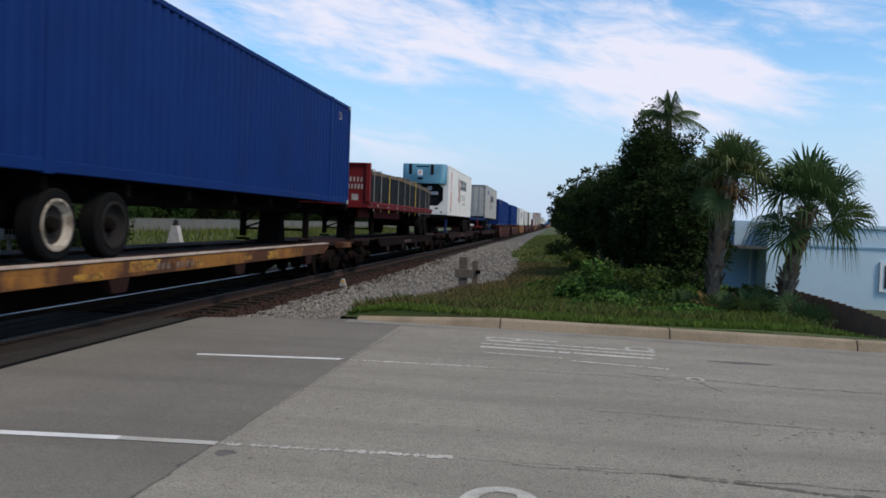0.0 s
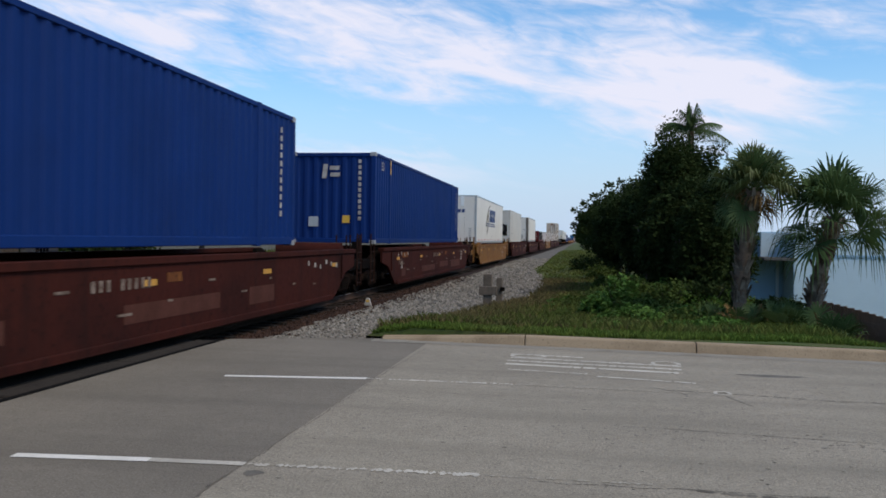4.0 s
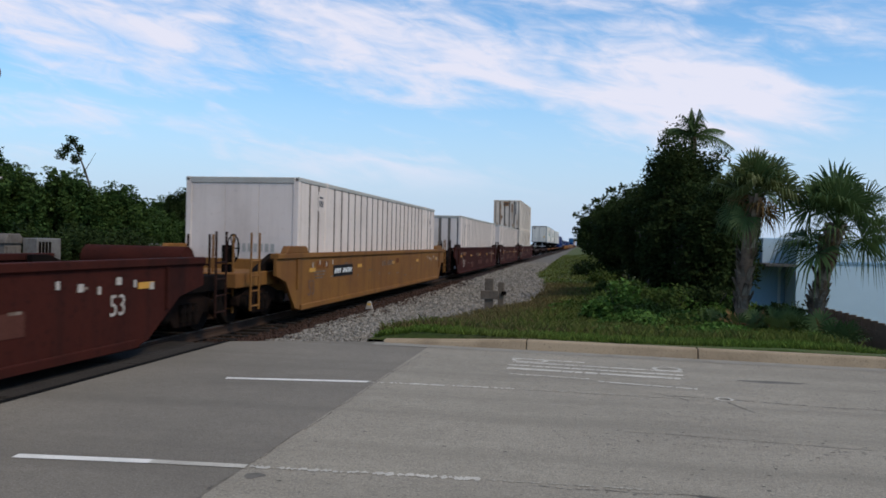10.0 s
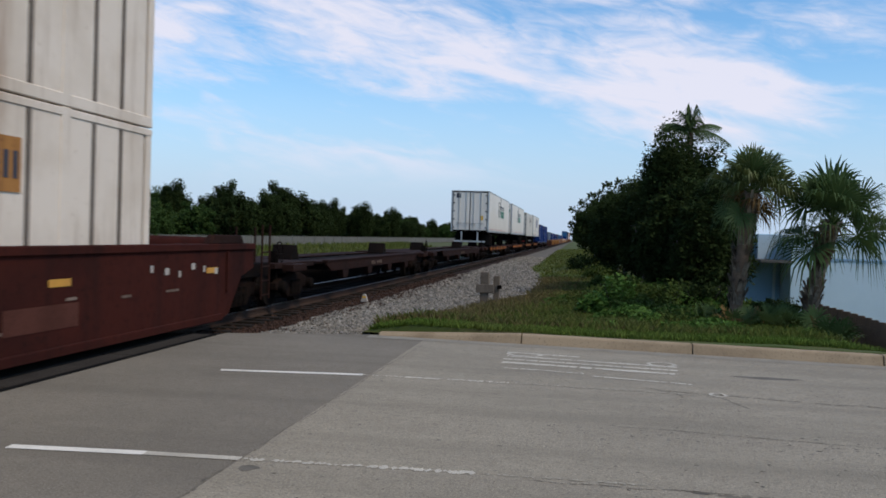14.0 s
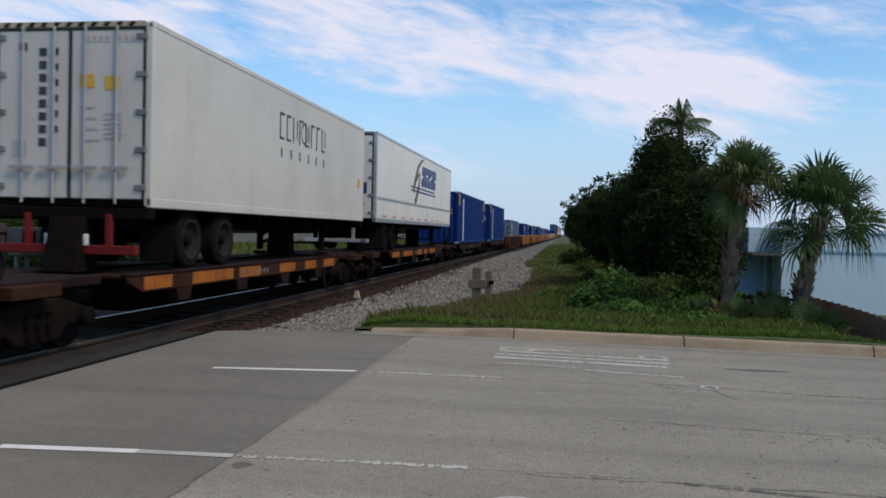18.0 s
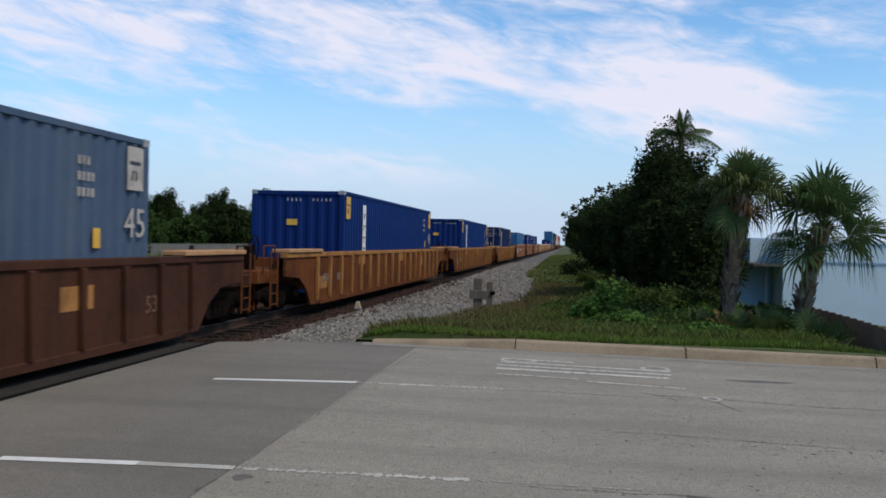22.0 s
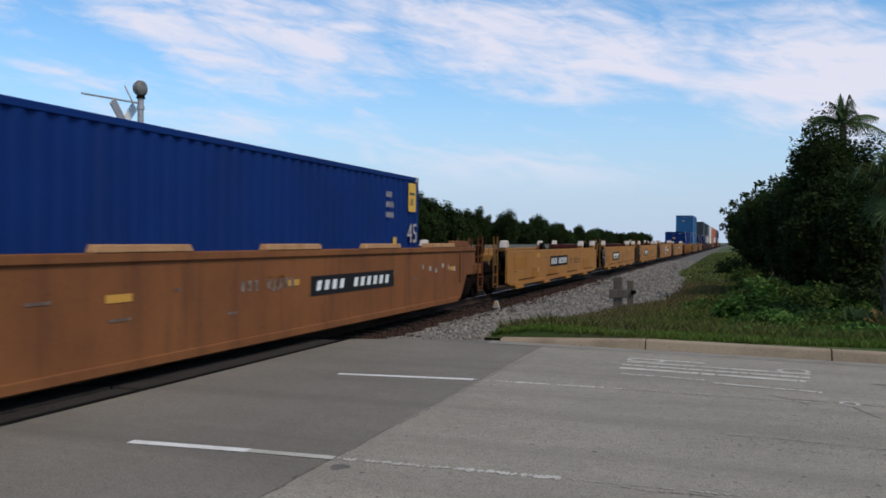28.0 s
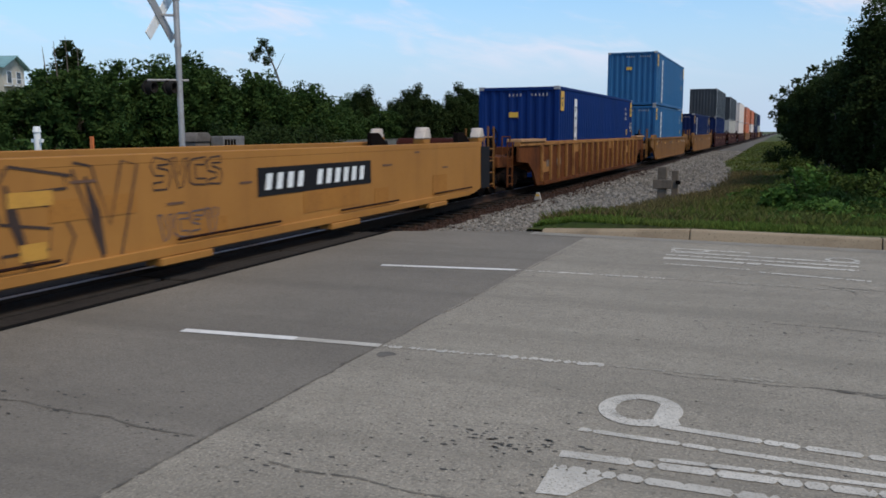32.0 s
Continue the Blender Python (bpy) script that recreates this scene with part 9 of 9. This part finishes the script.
piece("crown", leaves(np.concatenate([np.array(c) + np.clip(rng_l.normal(size=(320, 3)), -1.7, 1.7) * 0.15 for c in ((0, 0, 6.7), (-0.3, -0.2, 6.35), (0.3, 0.3, 6.3), (0.1, 0, 5.9), (0.25, 0.2, 5.4))]), 0.2, LEAF_DARK, "crown", seed=8), tuft)
snag = base("bare_snag", "bare grey dead stems above the thicket", "tree", at=pose(-31.5, 29.5, -0.4))
for k in range(4):
    part("stem", Shape().tube([(0.3 * k, 0.35 * k, 0), (0.3 * k + 0.15, 0.35 * k, 4.5), (0.3 * k + 0.05 * k, 0.35 * k, 6.0 + 0.25 * (k % 3))], [0.05, 0.035, 0.01], 5), POST_WOOD, snag)

# ---- things beside the track ----
post = base("wooden_crossbar_post", "weathered grey wooden posts with a crossbar", "post", at=pose(-2.36, 21.4, bed_z(-2.4, 21.4) - 0.06))
part("upright", Shape().box(-0.12, -0.1, -0.2, 0.1, 0.1, 0.92), POST_WOOD, post, bevel=0.015)
part("upright", Shape().box(0.2, 0.12, -0.2, 0.36, 0.26, 0.82), POST_WOOD, post, bevel=0.015)
part("crossbar", Shape().box(-0.22, -0.14, 0.38, 0.24, -0.082, 0.6), POST_WOOD, post, bevel=0.01)
part("bracket", Shape().box(0.3, 0.08, 0.48, 0.42, 0.118, 0.58), UNDER, post, bevel=0.008)
mk = base("track_marker", "small white and yellow marker beside the rail", "marker", at=pose(-5.45, 21.0, -0.13))
part("plate", Shape().prism([(-0.1, 0), (0.1, 0), (0.04, 0.2), (-0.04, 0.2)], -0.03, 0.03, "y"), STENCIL, mk, bevel=0.008)
part("cap", Shape().box(-0.05, -0.032, 0.1, 0.05, -0.03, 0.15), YELLOW_PAINT, mk)

# crossing signal beyond the track
sig = base("crossing_signal", "silver railway crossing signal mast with bell and crossed boards", "crossing signal", at=pose(-10.85, 13.82, -0.06))
part("mast", Shape().tube([(0, 0, 0), (0, 0, 4.52)], 0.06, 12), GALV, sig)
part("foot", Shape().tube([(0, 0, -0.1), (0, 0, 0.35)], [0.2, 0.14], 12), GALV, sig, bevel=0.0)
bl = part("bell", Shape().lathe_x([(-0.1, 0.05), (-0.09, 0.13), (-0.02, 0.165), (0.05, 0.15), (0.1, 0.07)], 18, 0, 0, 4.68), BELL_GREY, sig, "round dark bell on top of the mast")
part("bell_neck", Shape().tube([(0, 0, 4.48), (0, 0, 4.6)], [0.09, 0.06], 10), UNDER, bl)
for k, a in enumerate((42, -42)):
    m4 = Matrix.Translation((-0.26, -0.2, 3.95)) @ Matrix.Rotation(radians(94), 4, "Z") @ Matrix.Rotation(radians(90 + a), 4, "Y")
    s = Shape().box(-0.56, -0.012 - 0.03 * k, -0.1, 0.56, 0.012 - 0.03 * k, 0.1)
    s.v = [tuple(m4 @ Vector(v)) for v in s.v]
    part("crossbuck_board", s, WHITE_PAINT if k == 0 else GALV, sig, "white crossed board seen from behind" if k == 0 else "bare metal back of a crossed board", bevel=0.006)
part("arm", Shape().tube([(0, 0, 4.38), (-0.87, -0.67, 4.52)], 0.018, 6).tube([(-0.12, -0.09, 4.4), (-0.24, -0.18, 4.72)], 0.016, 6).tube([(0, 0, 3.98), (-0.3, -0.23, 3.98)], 0.025, 6), GALV, sig)
for z in (4.3, 3.4):
    part("clamp", Shape().tube([(0, 0, z - 0.04), (0, 0, z + 0.03)], 0.075, 12), GALV, sig)
xb = part("light_arm", Shape().tube([(-0.5, -0.34, 2.72), (0.15, 0.1, 2.72)], 0.022, 8), GALV, sig)
for o, d in ((-0.5, -0.34), (-0.18, -0.12)):
    part("signal_lamp", Shape().lathe_x([(-0.1, 0.05), (-0.08, 0.1), (0.06, 0.11), (0.16, 0.115), (0.16, 0.09), (0.06, 0.07)], 16, o, d, 2.58), DARK_RIM, xb, "black hooded signal lamp")
    part("lamp_backboard", Shape().lathe_x([(-0.01, 0.15), (0.01, 0.15)], 20, o, d, 2.58), DARK_RIM, xb)

DUSTY_BOX = surface("dusty_grey_box", (0.12, 0.1, 0.086), (0.085, 0.07, 0.058), (0.05, 0.038, 0.03), rough=0.8, big=3, fine=12)
cab = base("relay_cabinet", "weathered grey relay cabinet with a rounded top", "cabinet", at=pose(-11.2, 14.75, -0.42) @ Matrix.Diagonal((0.8, 0.8, 1, 1)))
part("body", Shape().box(-0.25, -0.42, 0, 0.25, 0.2, 1.85), DUSTY_BOX, cab, bevel=0.02)
part("roof", Shape().prism([(-0.46, 1.85), (0.24, 1.85), (0.2, 1.97), (0.08, 2.05), (-0.3, 2.05), (-0.42, 1.97)], -0.29, 0.29), DUSTY_BOX, cab, bevel=0.015)
part("door", Shape().box(0.252, -0.36, 0.15, 0.275, 0.14, 1.8), DUSTY_BOX, cab, bevel=0.008)
part("vent", Shape().box(0.277, -0.25, 1.4, 0.29, 0.02, 1.6), UNDER, cab)
cab2 = base("meter_box", "small grey meter box on a frame", "cabinet", at=pose(-10.78, 15.25, -0.42) @ Matrix.Diagonal((0.8, 0.8, 1, 1)))
part("body", Shape().box(-0.2, -0.5, 1.4, 0.2, 0.45, 1.97), BELL_GREY, cab2, bevel=0.015)
for y in (-0.4, 0.0):
    part("leg", Shape().box(-0.04, y - 0.04, 0, 0.04, y + 0.04, 1.4), GALV, cab2)
for k in range(4):
    part("louvre", Shape().box(0.2, -0.44 + 0.13 * k, 1.5, 0.215, -0.36 + 0.13 * k, 1.9), UNDER, cab2)
pipe = base("vent_pipe", "white standing vent pipe with a cap", "pipe", at=pose(-15.2, 14.2, -0.3))
part("pipe", Shape().tube([(0, 0, 0), (0, 0, 1.95)], 0.075, 12), WHITE_PAINT, pipe)
part("cap", Shape().tube([(0, 0, 1.95), (0, 0, 2.08)], [0.1, 0.07], 12).box(-0.16, -0.03, 1.72, 0.16, 0.03, 1.8), WHITE_PAINT, pipe)
solid("marker_stake", Shape().box(-0.05, -0.02, 0, 0.05, 0.02, 1.85), ORANGE_PAINT, "orange plastic marker stake", "marker", bevel=0.006, at=pose(-14.2, 14.8, -0.3))
bol = base("white_bollard", "short white bollard in the grass beyond the railway", "bollard", at=pose(-20.2, 42.2, -0.42))
part("post", Shape().prism([(-0.5, 0), (0.5, 0), (0.18, 1.3), (-0.18, 1.3)], -0.2, 0.2, "y"), STENCIL, bol, bevel=0.03)
part("cap", Shape().tube([(0, 0, 1.3), (0, 0, 1.6)], [0.16, 0.1], 10), BLACK_PAINT, bol)

solid("grass_bank", Shape().prism([(-20.5, -0.44), (-23.2, 0.1), (-25.5, 0.28), (-29.5, 0.3), (-29.5, -0.44)], 12, 230, "y"), EARTH, "grassy bank beyond the railway", "bank", kind="structure")
fen = base("chain_fence", "grey chain-link fence along the top of the far bank", "fence", at=pose(-0.9, 0, 0.26))
fmat = surface("fence_mesh", (0.13, 0.125, 0.11), (0.1, 0.097, 0.085), rough=0.9, fine=60, bump=0.4)
for k in range(50):
    y = 40 + k * 3.2
    part("fence_post", Shape().tube([(-24.6, y, 0), (-24.6, y, 0.95)], 0.035, 6), fmat, fen)
    part("fence_panel", Shape().box(-24.605, y + 0.05, 0.08, -24.595, y + 3.15, 0.85), fmat, fen, smooth=False)
    part("fence_rail", Shape().tube([(-24.6, y, 0.88), (-24.6, y + 3.2, 0.88)], 0.022, 6), fmat, fen)
blades_far = Shape()
rnd_g = random.Random(31)
for k in range(14000):
    y = 12 + 110 * rnd_g.random() ** 1.3
    x = rnd_g.uniform(-25.4, -11.5) if k % 2 else rnd_g.uniform(-25.4, -20.5)
    w, hh = 0.02 + 0.0006 * y, rnd_g.uniform(0.15, 0.5)
    a = rnd_g.uniform(0, 3.14)
    fz = float(np.interp(-x, [20.5, 23.2, 25.5], [0, 0.53, 0.7]))
    blades_far.face([(x - w * math.cos(a), y - w * math.sin(a), -0.43 + fz), (x + w * math.cos(a), y + w * math.sin(a), -0.43 + fz), (x + rnd_g.gauss(0, 0.1), y + rnd_g.gauss(0, 0.1), -0.43 + hh + fz)])
solid("field_grass", blades_far, GRASS, "rough green grass beyond the railway", "grass", kind="stuff", smooth=False)

# house far behind the thicket
hs = base("house", "tan house with a teal metal roof behind the trees", "house", at=pose(-112.3, 94.5, 0, 0, 0, -70))
part("wall", Shape().prism([(-3, 0), (3, 0), (3, 11.7), (0, 13.2), (-3, 11.7)], -3, 3, "y"), HOUSE_TAN, hs)
for e in (-1, 1):
    part("roof", Shape().prism([(0, 13.25), (e * 3.7, 11.4), (e * 3.7, 11.58), (0, 13.45)], -3.8, 3.8, "y"), ROOF_TEAL, hs)
for y in (-1.6, 1.6):
    wdw = part("window", Shape().box(3.0, y - 0.5, 9.7, 3.06, y + 0.5, 11.0), WHITE_TRIM, hs)
    part("pane", Shape().box(3.06, y - 0.38, 9.8, 3.08, y + 0.38, 10.9), GLASS, wdw)
for x in (-1.3, 1.3):
    wdw = part("window", Shape().box(x - 0.7, 3.0, 9.2, x + 0.7, 3.06, 11.1), WHITE_TRIM, hs)
    part("pane", Shape().box(x - 0.55, 3.06, 9.3, x + 0.55, 3.08, 11.0), GLASS, wdw)
part("balcony", Shape().box(-3, 3.1, 8.7, 3, 4.4, 8.9).box(-3, 4.3, 9.75, 3, 4.4, 9.87).box(-3, 4.3, 8.9, -2.9, 4.4, 9.75).box(2.9, 4.3, 8.9, 3, 4.4, 9.75).box(-0.05, 4.3, 8.9, 0.05, 4.4, 9.75), WHITE_TRIM, hs)

# blue building behind the palms
bd = base("blue_building", "pale blue stucco building behind the palms", "building", at=pose(0, 0, -0.45))
part("wall", Shape().box(5.98, 25.0, 0, 22, 34, 2.3), WALL_BLUE, bd, bevel=0.02)
part("wall", Shape().box(3.1, 26.2, 0, 5.976, 34, 2.45), WALL_DEEP, bd, "deeper blue recessed wall", bevel=0.02)
part("parapet", Shape().box(5.93, 24.95, 2.3, 22, 34, 2.42), WALL_BLUE, bd, bevel=0.02)
part("band", Shape().box(6.1, 24.97, 1.75, 22, 24.996, 1.8), WALL_DEEP, bd)
part("canopy", Shape().box(5.1, 24.7, 1.62, 6.0, 26.2, 1.7), ROOF_DARK, bd, "dark flat canopy", bevel=0.01)
part("canopy_fin", Shape().box(5.92, 24.75, 1.3, 5.976, 24.99, 1.98), WALL_BLUE, bd)
part("upper_panel", Shape().box(5.25, 25.9, 1.71, 5.974, 26.196, 2.42), WALL_BLUE, bd, "pale wall panel over the canopy")
dr = part("door", Shape().box(5.0, 26.14, 0.02, 5.75, 26.196, 1.58), WALL_DEEP, bd)
part("door_frame", Shape().box(4.92, 26.12, 0, 4.996, 26.19, 1.61).box(5.754, 26.12, 0, 5.83, 26.19, 1.61), WALL_BLUE, dr)
wd = part("window", Shape().box(9.05, 24.93, 0.55, 10.5, 24.996, 1.4), WHITE_TRIM, bd)
part("pane", Shape().box(9.17, 24.915, 0.65, 10.4, 24.928, 1.3), GLASS, wd)
ff = base("wooden_fence", "brown weathered wooden fence beside the palms", "fence", at=pose(5.15, 0, 0))
for k in range(44):
    y = 13.75 + k * 0.125
    x = 0.12 * math.sin(k * 0.08)
    part("board", Shape().box(x - 0.01, y, -0.6, x + 0.012, y + 0.115, 0.34 + 0.012 * ((k * 5) % 3) + 0.002 * k), FENCE_WOOD, ff)
for z in (-0.25, 0.15):
    part("rail", Shape().box(0.1, 13.75, z, 0.15, 19.2, z + 0.08), FENCE_WOOD, ff)


def travelled(t):
    """How far the train has gone after t seconds; it keeps an almost even pace."""
    return 21.7834 * t - 0.019498 * t * t + 0.00072881 * t ** 3


def motions():
    for ob, u in MOVING:
        walk(ob, [(t, pose(TX, u - travelled(t), 0)) for t in (0, 4, 8, 12, 16, 20, 24, 28, 32)])


motions()
